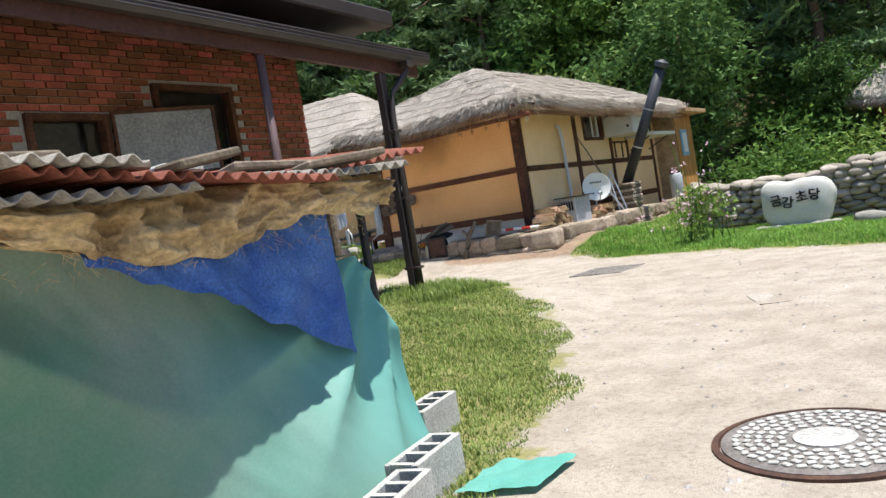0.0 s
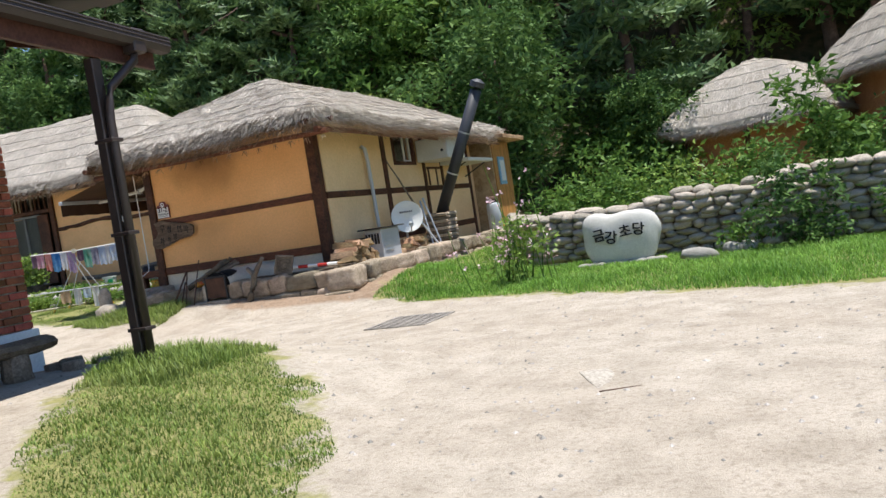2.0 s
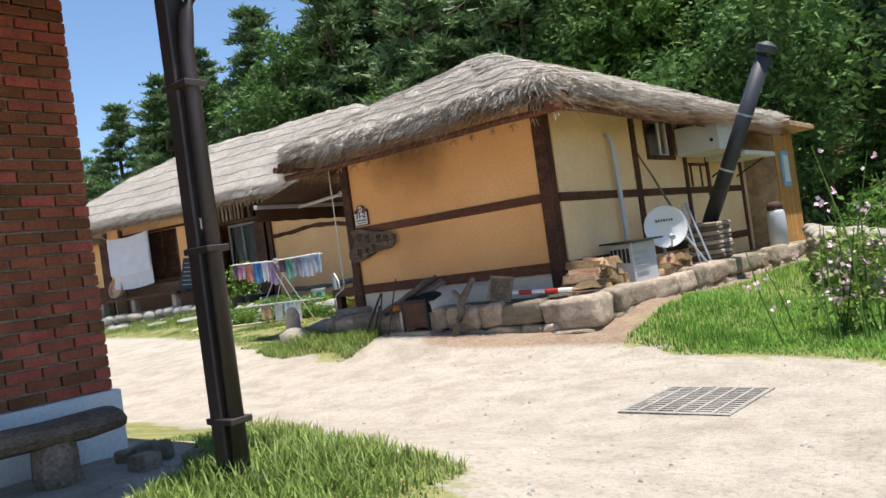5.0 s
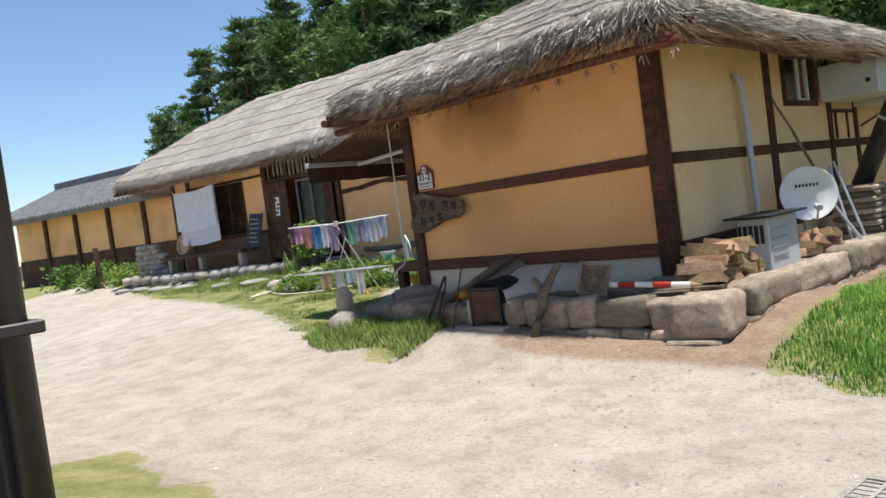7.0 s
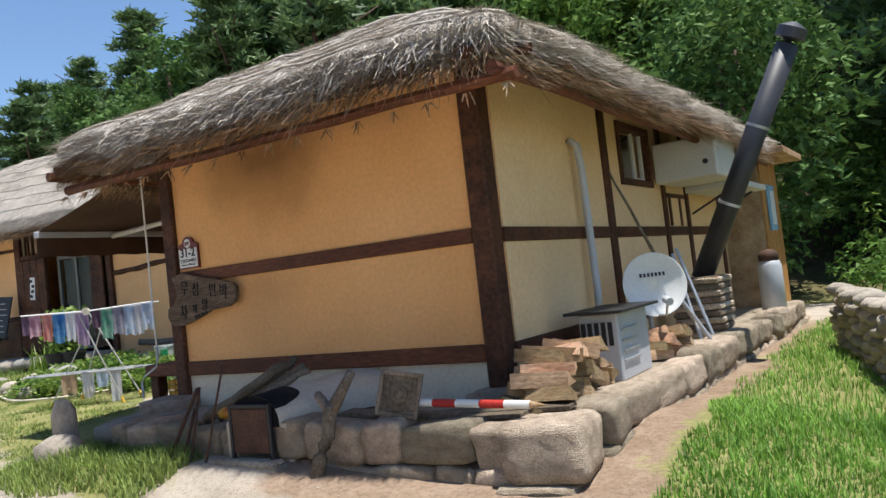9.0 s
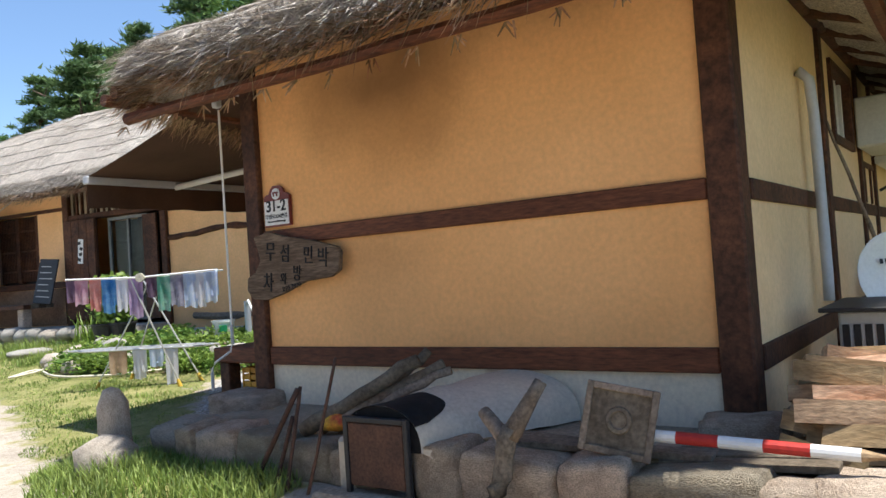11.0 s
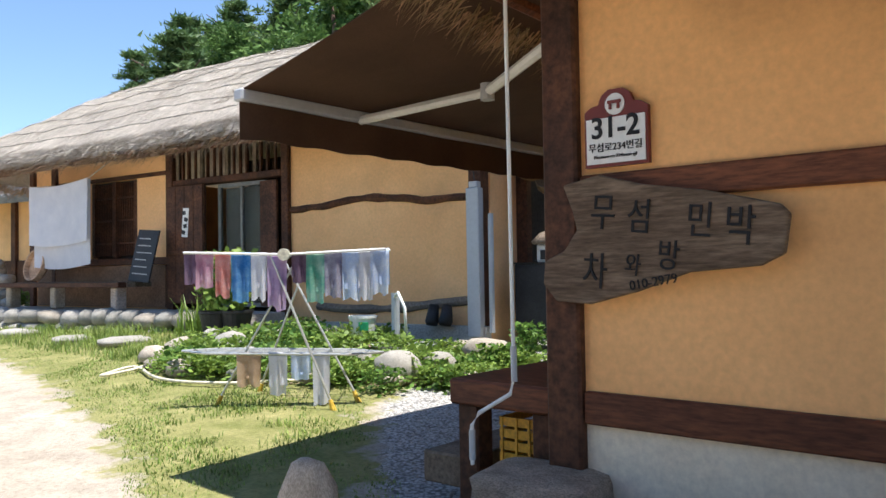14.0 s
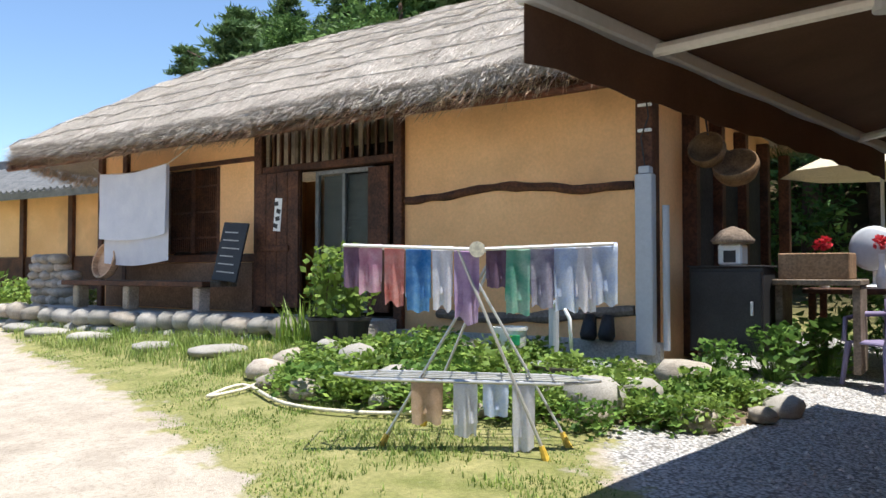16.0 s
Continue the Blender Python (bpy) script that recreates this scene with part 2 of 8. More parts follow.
def sunlit_tone(m, c_lit, y0, y1):
    """Mixes another tone in along the sheet's length, painting its sunlit part."""
    nd, lk = m.node_tree.nodes, m.node_tree.links.new
    b = nd["Principled BSDF"]
    src = b.inputs["Base Color"].links[0].from_socket
    tc, sp, mr, ns, ad, mx = (nd.new("ShaderNode" + k) for k in ("TexCoord", "SeparateXYZ", "MapRange", "TexNoise", "Math", "Mix"))
    ns.inputs["Scale"].default_value = 1.3
    lk(tc.outputs["Object"], sp.inputs[0])
    lk(tc.outputs["Object"], ns.inputs["Vector"])
    lk(sp.outputs["Y"], ad.inputs[0])
    lk(ns.outputs["Fac"], ad.inputs[1])
    lk(ad.outputs[0], mr.inputs["Value"])
    mr.inputs["From Min"].default_value, mr.inputs["From Max"].default_value = y0, y1
    mx.data_type = "RGBA"
    mx.inputs["B"].default_value = (*c_lit, 1)
    lk(mr.outputs[0], mx.inputs["Factor"])
    lk(src, mx.inputs["A"])
    lk(mx.outputs["Result"], b.inputs["Base Color"])


def smoke_stain(m, tone, scale, most):
    """Soot from the hearth has settled on the plaster in soft clouds."""
    nd, lk = m.node_tree.nodes, m.node_tree.links.new
    b = nd["Principled BSDF"]
    src = b.inputs["Base Color"].links[0].from_socket
    tc, ns, mr, mx = (nd.new("ShaderNode" + k) for k in ("TexCoord", "TexNoise", "MapRange", "Mix"))
    ns.inputs["Scale"].default_value, ns.inputs["Detail"].default_value = scale, 3
    lk(tc.outputs["Object"], ns.inputs["Vector"])
    lk(ns.outputs["Fac"], mr.inputs["Value"])
    mr.inputs["From Min"].default_value, mr.inputs["From Max"].default_value = 0.52, 0.72
    mr.inputs["To Max"].default_value = most
    mx.data_type = "RGBA"
    mx.inputs["B"].default_value = (*tone, 1)
    lk(mr.outputs[0], mx.inputs["Factor"])
    lk(src, mx.inputs["A"])
    lk(mx.outputs["Result"], b.inputs["Base Color"])


smoke_stain(PLASTER, (0.36, 0.21, 0.11), 0.75, 0.4)


def soot_shade_cloud(m, tone, clouds):
    """Smoke from the stoke hole has browned the plaster in drifting clouds (x, z, half width, half height, amount);
    they also paint in the dimmer upper wall.
    """
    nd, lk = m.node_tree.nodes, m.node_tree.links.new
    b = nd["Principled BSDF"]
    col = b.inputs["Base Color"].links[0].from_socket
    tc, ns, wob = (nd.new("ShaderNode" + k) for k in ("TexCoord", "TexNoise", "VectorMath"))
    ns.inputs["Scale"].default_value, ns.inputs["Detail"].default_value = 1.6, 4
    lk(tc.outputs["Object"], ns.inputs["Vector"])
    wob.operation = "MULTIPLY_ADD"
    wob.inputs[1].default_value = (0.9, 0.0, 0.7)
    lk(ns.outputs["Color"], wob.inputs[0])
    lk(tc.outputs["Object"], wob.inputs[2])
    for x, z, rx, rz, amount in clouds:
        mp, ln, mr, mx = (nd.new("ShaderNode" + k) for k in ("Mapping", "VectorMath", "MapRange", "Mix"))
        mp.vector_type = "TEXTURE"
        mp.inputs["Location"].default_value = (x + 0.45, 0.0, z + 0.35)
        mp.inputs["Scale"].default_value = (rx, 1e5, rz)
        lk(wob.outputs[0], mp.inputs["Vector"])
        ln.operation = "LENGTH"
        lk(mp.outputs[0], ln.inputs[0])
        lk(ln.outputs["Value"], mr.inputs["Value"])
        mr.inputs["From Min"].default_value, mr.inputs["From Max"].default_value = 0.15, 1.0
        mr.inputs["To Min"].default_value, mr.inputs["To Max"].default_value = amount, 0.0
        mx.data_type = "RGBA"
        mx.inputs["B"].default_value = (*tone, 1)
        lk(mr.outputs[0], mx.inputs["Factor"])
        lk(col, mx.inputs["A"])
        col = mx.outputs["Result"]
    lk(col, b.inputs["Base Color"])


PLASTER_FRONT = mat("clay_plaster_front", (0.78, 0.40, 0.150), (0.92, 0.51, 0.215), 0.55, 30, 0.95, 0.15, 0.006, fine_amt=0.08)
# soot, and painted shade high up where less ground bounce arrives
soot_shade_cloud(PLASTER_FRONT, (0.20, 0.10, 0.04), ((-9.05, 2.75, 1.05, 0.75, 0.78), (-9.25, 1.45, 0.7, 0.5, 0.28), (-7.8, 2.95, 1.0, 0.35, 0.35)))
# teal painted in towards the end of the tarpaulin that lies in sun
sunlit_tone(TARP_GREEN, (0.17, 0.45, 0.40), 3.0, 4.6)
TARP_BLUE = mat("blue_tarp", (0.035, 0.10, 0.36), (0.10, 0.21, 0.50), 3, 90, 0.6, 0.4, 0.005, trans=0.15, c3=(0.30, 0.34, 0.38))
TARP_TAN = mat("tattered_cover", (0.24, 0.155, 0.07), (0.66, 0.50, 0.28), 4, 40, 0.9, 0.8, 0.012, c3=(0.16, 0.11, 0.06))
LEAF = mat("leaf", (0.075, 0.155, 0.030), (0.15, 0.26, 0.06), 0.6, 6, 0.5, 0, rand=0.45, island=True, trans=0.3, spec=0.12)
LEAF_DARK = mat("leaf_dark", (0.055, 0.115, 0.032), (0.115, 0.205, 0.055), 0.6, 6, 0.65, 0, rand=0.4, island=True, trans=0.22, spec=0.12)
LEAF_PINE = mat("pine_needles", (0.075, 0.140, 0.052), (0.145, 0.225, 0.085), 0.6, 6, 0.6, 0, rand=0.35, island=True, trans=0.2)
LEAF_LIGHT = mat("leaf_light", (0.15, 0.24, 0.04), (0.26, 0.37, 0.085), 0.8, 6, 0.5, 0, rand=0.35, island=True, trans=0.35)
GRASS_LUSH = mat("lush_grass_blade", (0.12, 0.26, 0.035), (0.24, 0.42, 0.08), 0.7, 5, 0.6, 0, rand=0.35, island=True, trans=0.35)
GRASS = mat("grass_blade", (0.14, 0.23, 0.042), (0.29, 0.35, 0.105), 0.7, 5, 0.6, 0, rand=0.35, island=True, trans=0.35)
BARK = mat("bark", (0.07, 0.045, 0.032), (0.15, 0.10, 0.075), 4, 40, 0.95, 0.7, 0.02)
GLASS = glass_mat("glass")
DOOR_GLASS = glass_mat("dull_door_glass", (0.75, 0.78, 0.76), 0.12)
DOOR_GLASS.node_tree.nodes["Principled BSDF"].inputs["IOR"].default_value = 1.12
SHUTTER = mat("grey_shutter", (0.20, 0.20, 0.195), (0.28, 0.28, 0.27), 3, 40, 0.7, 0.1)
# near-black paint that puts the shade of interiors and hollows into the colour
DARK_IN = mat("painted_dark", (0.03, 0.026, 0.022), (0.05, 0.043, 0.036), 2, 20, 0.9, 0.1)
AWNING_CLOTH = mat("brown_canvas", (0.075, 0.040, 0.024), (0.105, 0.058, 0.036), 2, 80, 0.9, 0.15, 0.002, fine_amt=0.1, trans=0.12)
LAUNDRY_WHITE = mat("white_towel", (0.68, 0.70, 0.76), (0.78, 0.79, 0.83), 3, 90, 0.95, 0.4, 0.004, fine_amt=0.08, trans=0.25)
SOIL = mat("garden_soil", (0.10, 0.075, 0.05), (0.2, 0.15, 0.10), 4, 50, 1.0, 0.5, 0.01)


# ---- the lie of the land ----
def clamp(v, a=0.0, b=1.0):
    return max(a, min(b, v))


def ease(v):
    v = clamp(v)
    return v * v * (3 - 2 * v)


def inside(x, y, poly):
    hit = False
    for k in range(len(poly)):
        (xa, ya), (xb, yb) = poly[k - 1], poly[k]
        if (ya > y) != (yb > y) and x < (xb - xa) * (y - ya) / (yb - ya) + xa:
            hit = not hit
    return hit


def edge(x, y, poly):
    """Metres to the outline of poly, positive within."""
    best = 1e9
    for k in range(len(poly)):
        a, b, p = Vector(poly[k - 1]), Vector(poly[k]), Vector((x, y))
        ab = b - a
        u = clamp((p - a).dot(ab) / max(ab.length_squared, 1e-9))
        best = min(best, (a + u * ab - p).length)
    return best if inside(x, y, poly) else -best


LAWN_NEAR = [(-1.25, 3.2), (-1.7, 4.9), (-2.15, 5.9), (-2.75, 7.0), (-3.5, 8.0), (-4.4, 8.9), (-6.0, 9.6), (-9.0, 9.9), (-9.0, 8.9), (-6.6, 8.9), (-5.6, 8.3), (-4.9, 7.2), (-3.6, 5.6), (-2.5, 3.6), (-2.2, 2.8)]
BANK_EAST = [(-5.65, 14.0), (-5.5, 13.05), (-4.9, 12.9), (-3.95, 12.7), (-3.0, 12.3), (-2.4, 12.0), (-1.2, 11.55), (0.6, 10.95), (3.0, 10.5), (9.0, 9.8), (30, 9), (30, 26), (-1, 30), (-5.6, 26), (-5.75, 20), (-5.7, 15.6)]
LAWN_WEST = [(-9.0, 12.55), (-10.4, 12.85), (-12.0, 13.5), (-14.6, 14.5), (-16.5, 15.0), (-18.6, 15.5), (-22.0, 15.9), (-29.0, 17.6), (-30, 18.7), (-14.6, 19.2), (-13.9, 17.4), (-13.3, 16.2), (-12.4, 15.3), (-11.3, 14.2), (-10.3, 13.5), (-9.0, 13.4)]
GRAVEL = [(-11.3, 14.2), (-12.4, 15.3), (-13.3, 16.2), (-13.9, 17.4), (-14.6, 19.2), (-15, 30), (-10.4, 30), (-10.4, 14.2)]


def height(x, y):
    h = 0.20 * ease((-x - 4.5) / 7) * ease((y - 10.5) / 3)
    h += 0.13 * ease((-x - 9) / 6) * ease((y - 13) / 3)
    h += 0.30 * ease((-x - 12) / 6) * ease((y - 15.2) / 3)
    h += 0.28 * ease((-x - 2.2) / 2.6) * ease((10.4 - y) / 2.2) * ease((y - 3.0) / 4)
    h += 0.24 * ease((-x - 4.0) / 1.6) * ease((y - 13) / 2) * ease((x + 10.5) / 2)
    h += -0.06 * ease((x + 2.5) / 3) * ease((y - 8) / 4)
    h += 0.15 * ease((y - 12.6) / 0.75) * ease((x + 11.2) / 1.0) * ease((-x - 4.6) / 1.0) * ease((16.5 - y) / 3)
    rise = ease((y - 24) / 20) * max(0.0, y - 24) * 0.72 * ease(((x + 10.7) + 2.25 * (y - 12)) / 22)
    h += min(rise, 8.0 + 24.0 * ease((x + 44) / 26))
    return h


def ground_z(x, y):
    return height(x, y) + 0.012 * nz(x, y, 0, 0.9) + 0.006 * nz(x, y, 3, 4.0)


def build_ground():
    xs = sorted(set([round(-34 + 0.16 * k, 3) for k in range(256)] + [-900, -500, -300, -200, -140, -110, -90, -75, -62, -52, -44, -38, 9, 12, 16, 22, 30, 42, 60, 90, 140, 220, 400, 900]))
    ys = sorted(set([round(-5 + 0.16 * k, 3) for k in range(190)] + [-900, -400, -150, -60, -25, -12, 27, 29, 32, 35, 38, 42, 46, 50, 56, 62, 70, 80, 95, 115, 150, 250, 500, 900]))
    mb = MB()
    nx = len(xs)
    grass, stones, wood, bare = [], [], [], []
    for y in ys:
        for x in xs:
            mb.v.append((x, y, ground_z(x, y)))
            far = x < -33.5 or x > 6.5 or y > 25 or y < -4.5
            g = max(edge(x, y, LAWN_NEAR), edge(x, y, BANK_EAST), edge(x, y, LAWN_WEST)) if not far else (2.0 if y > 9 else -1.0)
            grass.append(clamp(0.5 + g / 0.6))
            stones.append(clamp(0.5 + edge(x, y, GRAVEL) / 0.5) if not far else 0.0)
            wood.append(ease((y - 24.5) / 4))
            bare.append(ease((y - 12.75) / 0.5) * ease((x + 8.6) / 0.8) * ease((-x - 4.9) / 0.7) * ease((24 - y) / 4))
    mb.f = [(j * nx + i, j * nx + i + 1, (j + 1) * nx + i + 1, (j + 1) * nx + i) for j in range(len(ys) - 1) for i in range(nx - 1)]
    me = mb.mesh("ground", True)
    at = me.color_attributes.new("cover", "FLOAT_COLOR", "POINT")
    at.data.foreach_set("color", [c for g, s, f, e in zip(grass, stones, wood, bare) for c in (g, s, f, e)])
    m = bpy.data.materials.new("yard")
    m.use_nodes = True
    t = m.node_tree
    nd, lk = t.nodes, t.links.new
    b = nd["Principled BSDF"]
    tc, vc = nd.new("ShaderNodeTexCoord"), nd.new("ShaderNodeVertexColor")
    vc.layer_name = "cover"
    sep = nd.new("ShaderNodeSeparateColor")
    lk(vc.outputs[0], sep.inputs[0])

    def noise_node(scale, detail=6):
        n = nd.new("ShaderNodeTexNoise")
        n.inputs["Scale"].default_value, n.inputs["Detail"].default_value, n.inputs["Roughness"].default_value = scale, detail, 0.65
        lk(tc.outputs["Object"], n.inputs["Vector"])
        return n.outputs["Fac"]

    def ramp(fac, stops):
        r = nd.new("ShaderNodeValToRGB")
        els = r.color_ramp.elements
        for k, (p, c) in enumerate(stops):
            e = els[k] if k < 2 else els.new(p)
            e.position, e.color = p, (*c, 1)
        lk(fac, r.inputs[0])
        return r.outputs[0]

    def mixed(fac, a, c, kind="MIX"):
        x = nd.new("ShaderNodeMix")
        x.data_type, x.blend_type = "RGBA", kind
        if isinstance(fac, float):
            x.inputs["Factor"].default_value = fac
        else:
            lk(fac, x.inputs["Factor"])
        lk(a, x.inputs["A"])
        lk(c, x.inputs["B"])
        return x.outputs["Result"]

    broad, mid, fine, grit = noise_node(0.45), noise_node(3.0), noise_node(28.0), noise_node(120.0, 3)
    sand = ramp(broad, ((0.3, (0.44, 0.38, 0.315)), (0.7, (0.53, 0.475, 0.41))))
    sand = mixed(0.8, sand, ramp(mid, ((0.33, (0.74, 0.72, 0.68)), (0.6, (1.06, 1.05, 1.03)))), "MULTIPLY")
    sand = mixed(0.8, sand, ramp(fine, ((0.30, (0.62, 0.60, 0.56)), (0.5, (1.0, 1.0, 1.0)))), "MULTIPLY")
    sand = mixed(0.7, sand, ramp(grit, ((0.3, (0.72, 0.71, 0.69)), (0.62, (1.10, 1.10, 1.08)))), "MULTIPLY")
    turf = ramp(mid, ((0.32, (0.155, 0.175, 0.055)), (0.68, (0.32, 0.30, 0.14))))
    turf = mixed(0.6, turf, ramp(fine, ((0.3, (0.6, 0.6, 0.5)), (0.65, (1.3, 1.25, 1.1)))), "MULTIPLY")
    vor = nd.new("ShaderNodeTexVoronoi")
    vor.inputs["Scale"].default_value = 42.0
    lk(tc.outputs["Object"], vor.inputs["Vector"])
    pebble = ramp(vor.outputs["Color"], ((0.0, (0.38, 0.37, 0.355)), (1.0, (0.72, 0.71, 0.69))))
    pebble = mixed(1.0, pebble, ramp(vor.outputs["Distance"], ((0.3, (1, 1, 1)), (0.75, (0.35, 0.34, 0.33)))), "MULTIPLY")

    def edged(chan, amount):
        a = nd.new("ShaderNodeMath")
        a.operation = "MULTIPLY_ADD"
        s = nd.new("ShaderNodeMath")
        s.operation = "SUBTRACT"
        s.inputs[1].default_value = 0.5
        lk(mid, s.inputs[0])
        lk(s.outputs[0], a.inputs[0])
        a.inputs[1].default_value = amount
        lk(chan, a.inputs[2])
        r = nd.new("ShaderNodeMapRange")
        r.inputs["From Min"].default_value, r.inputs["From Max"].default_value = 0.40, 0.66
        lk(a.outputs[0], r.inputs["Value"])
        return r.outputs[0]

    earth = mixed(0.8, ramp(mid, ((0.3, (0.24, 0.165, 0.11)), (0.7, (0.40, 0.30, 0.22)))), ramp(fine, ((0.3, (0.6, 0.58, 0.55)), (0.55, (1.05, 1.04, 1.02)))), "MULTIPLY")
    sand = mixed(edged(vc.outputs["Alpha"], 1.0), sand, earth)
    col = mixed(edged(sep.outputs[1], 1.2), sand, pebble)
    col = mixed(edged(sep.outputs[0], 2.2), col, turf)
    col = mixed(sep.outputs[2], col, ramp(mid, ((0.35, (0.035, 0.04, 0.018)), (0.7, (0.11, 0.075, 0.045)))))
    lk(col, b.inputs["Base Color"])
    b.inputs["Roughness"].default_value = 0.95
    b.inputs["Specular IOR Level"].default_value = 0.15
    hsum = nd.new("ShaderNodeMath")
    lk(fine, hsum.inputs[0])
    lk(grit, hsum.inputs[1])
    h2 = nd.new("ShaderNodeMath")
    lk(hsum.outputs[0], h2.inputs[0])
    lk(mid, h2.inputs[1])
    bp = nd.new("ShaderNodeBump")
    bp.inputs["Strength"].default_value, bp.inputs["Distance"].default_value = 0.7, 0.02
    lk(h2.outputs[0], bp.inputs["Height"])
    lk(bp.outputs[0], b.inputs["Normal"])
    me.materials.append(m)
    tagged(new("ground", me), "pale sandy yard with lawn, gravel and wooded slope", "ground", kind="structure")


build_ground()
# ---- thatched roofs ----
def thatch_roof(parent, m, x0, x1, y0, y1, z_eave, z_ridge, hip0, hip1, thick=0.26, seed=1, bow=0.16, straws=42000):
    """A hipped roof of straw, ridge along y of its frame m; hip0 and hip1 are the lengths of its two hips."""
    rr = random.Random(seed)
    cx, hw = (x0 + x1) / 2, (x1 - x0) / 2
    cy, hl = (y0 + y1) / 2, (y1 - y0) / 2

    def plan(a, b):
        return cx + hw * a * math.sqrt(1 - 0.16 * b ** 6), cy + hl * b * math.sqrt(1 - 0.10 * a ** 4)

    def s_of(x, y):
        d = (hw - abs(x - cx)) / hw
        e = (y - y0) / hip0 if y - y0 < y1 - y else (y1 - y) / hip1
        k = 0.10
        h = clamp(0.5 + 0.5 * (e - d) / k)
        return max(0.0, e * (1 - h) + d * h - k * h * (1 - h))

    def top(x, y):
        s = s_of(x, y)
        return z_eave + (z_ridge - z_eave) * (s + bow * math.sin(math.pi * min(s, 1)) * 0.6) + 0.05 * nz(x, y, seed, 1.1) + 0.035 * nz(x, y, seed, 4.0)

    nu, nv = 64, 120
    mb = MB()
    mb.grid(lambda u, v: (*plan(2 * u - 1, 2 * v - 1), top(*plan(2 * u - 1, 2 * v - 1))), nu, nv)
    n = len(mb.v)

    def under(u, v):
        x, y = plan((2 * u - 1) * 0.965, (2 * v - 1) * 0.98)
        return x, y, top(x, y) - thick - 0.05 * nz(x, y, 9, 6.0)

    mb.grid(under, nu, nv)
    mb.f[nu * nv:] = [f[::-1] for f in mb.f[nu * nv:]]
    row = nu + 1
    ring = [i for i in range(nu)] + [nu + j * row for j in range(nv)] + [nv * row + nu - i for i in range(nu)] + [(nv - j) * row for j in range(nv)]
    for k, i in enumerate(ring):
        j = ring[(k + 1) % len(ring)]
        mb.f.append((i, n + i, n + j, j))
    mb.v = [tuple(m @ Vector(p)) for p in mb.v]
    roof = part("roof", mb, THATCH, parent, "grey weathered straw thatch", smooth=True)
    # straw lying on the slopes
    st = MB()
    for k in range(straws):
        x, y = plan(rr.uniform(-0.99, 0.99), rr.uniform(-0.99, 0.99))
        e = 0.05
        g = Vector((top(x + e, y) - top(x - e, y), top(x, y + e) - top(x, y - e), 0)) / (2 * e)
        if g.length < 0.05:
            g = Vector((rr.uniform(-1, 1), rr.uniform(-1, 1), 0))
        d = (-g.normalized()).to_2d() if g.length else Vector((1, 0))
        d = Vector((d.x + rr.gauss(0, 0.28), d.y + rr.gauss(0, 0.28))).normalized()
        ln, w = rr.uniform(0.12, 0.34), rr.uniform(0.0035, 0.008)
        a = Vector((x, y, top(x, y) + 0.004))
        bx, by = x + d.x * ln, y + d.y * ln
        bz = top(bx, by) + rr.uniform(0.006, 0.055) if abs(bx - cx) < hw and abs(by - cy) < hl else a.z - 0.5 * ln
        q = Vector((-d.y, d.x, 0)) * w
        b = Vector((bx, by, bz))
        st.add([m @ (a - q), m @ (a + q), m @ b], [(0, 1, 2)])
    part("straw", st, STRAW, roof)
    # the shaggy edge
    fr, pale = MB(), MB()
    per = [plan(-1 + 2 * i / 300, -1) for i in range(300)] + [plan(1, -1 + 2 * i / 500) for i in range(500)] + [plan(1 - 2 * i / 300, 1) for i in range(300)] + [plan(-1, 1 - 2 * i / 500) for i in range(500)]
    for k, (x, y) in enumerate(per):
        x2, y2 = per[(k + 3) % len(per)]
        tg = Vector((x2 - x, y2 - y)).normalized()
        out = Vector((tg.y, -tg.x))
        for j in range(20):
            f = rr.random()
            ln = rr.uniform(0.05, 0.24)
            ix = rr.uniform(0.0, 0.16)
            a = Vector((x - out.x * ix, y - out.y * ix, top(x, y) - 0.02 - thick * f * 1.05))
            d = Vector((out.x, out.y, -rr.uniform(0.1, 1.1))) + Vector((rr.gauss(0, 0.3), rr.gauss(0, 0.3), 0))
            b = a + d.normalized() * (ln + ix * 0.6)
            q = Vector((tg.x, tg.y, rr.uniform(-0.5, 0.5))) * rr.uniform(0.004, 0.008)
            (fr if f > 0.52 else pale).add([m @ (a - q), m @ (a + q), m @ b], [(0, 1, 2)])
    part("eave_fringe", pale, STRAW, roof, "bleached straw ends on the top of the eave")
    part("eave_fringe", fr, STRAW_EAVE, roof, "ragged brown straw ends along the eave")
    # ropes that hold the straw down
    for s in (0.10, 0.24, 0.38, 0.54, 0.72, 0.88):
        for side in (-1, 1):
            x = cx + side * hw * (1 - s)
            ya, yb = y0 + hip0 * s, y1 - hip1 * s
            rope = MB().tube([m @ Vector((x + 0.03 * nz(y * 2, s, side), y, top(x, y) + 0.02)) for y in [ya + (yb - ya) * i / 40 for i in range(41)]], 0.011, 5)
            part("rope", rope, STRAW, roof)
    for k in range(6):
        s = (0.10, 0.24, 0.38, 0.54, 0.72, 0.88)[k]
        for y in (y0 + hip0 * s, y1 - hip1 * s):
            half = hw * (1 - s)
            rope = MB().tube([m @ Vector((x, y + 0.03 * nz(x * 2, s), top(x, y) + 0.02)) for x in [cx - half + 2 * half * i / 24 for i in range(25)]], 0.011, 5)
            part("rope", rope, STRAW, roof)
    return roof


I4 = Matrix.Identity(4)


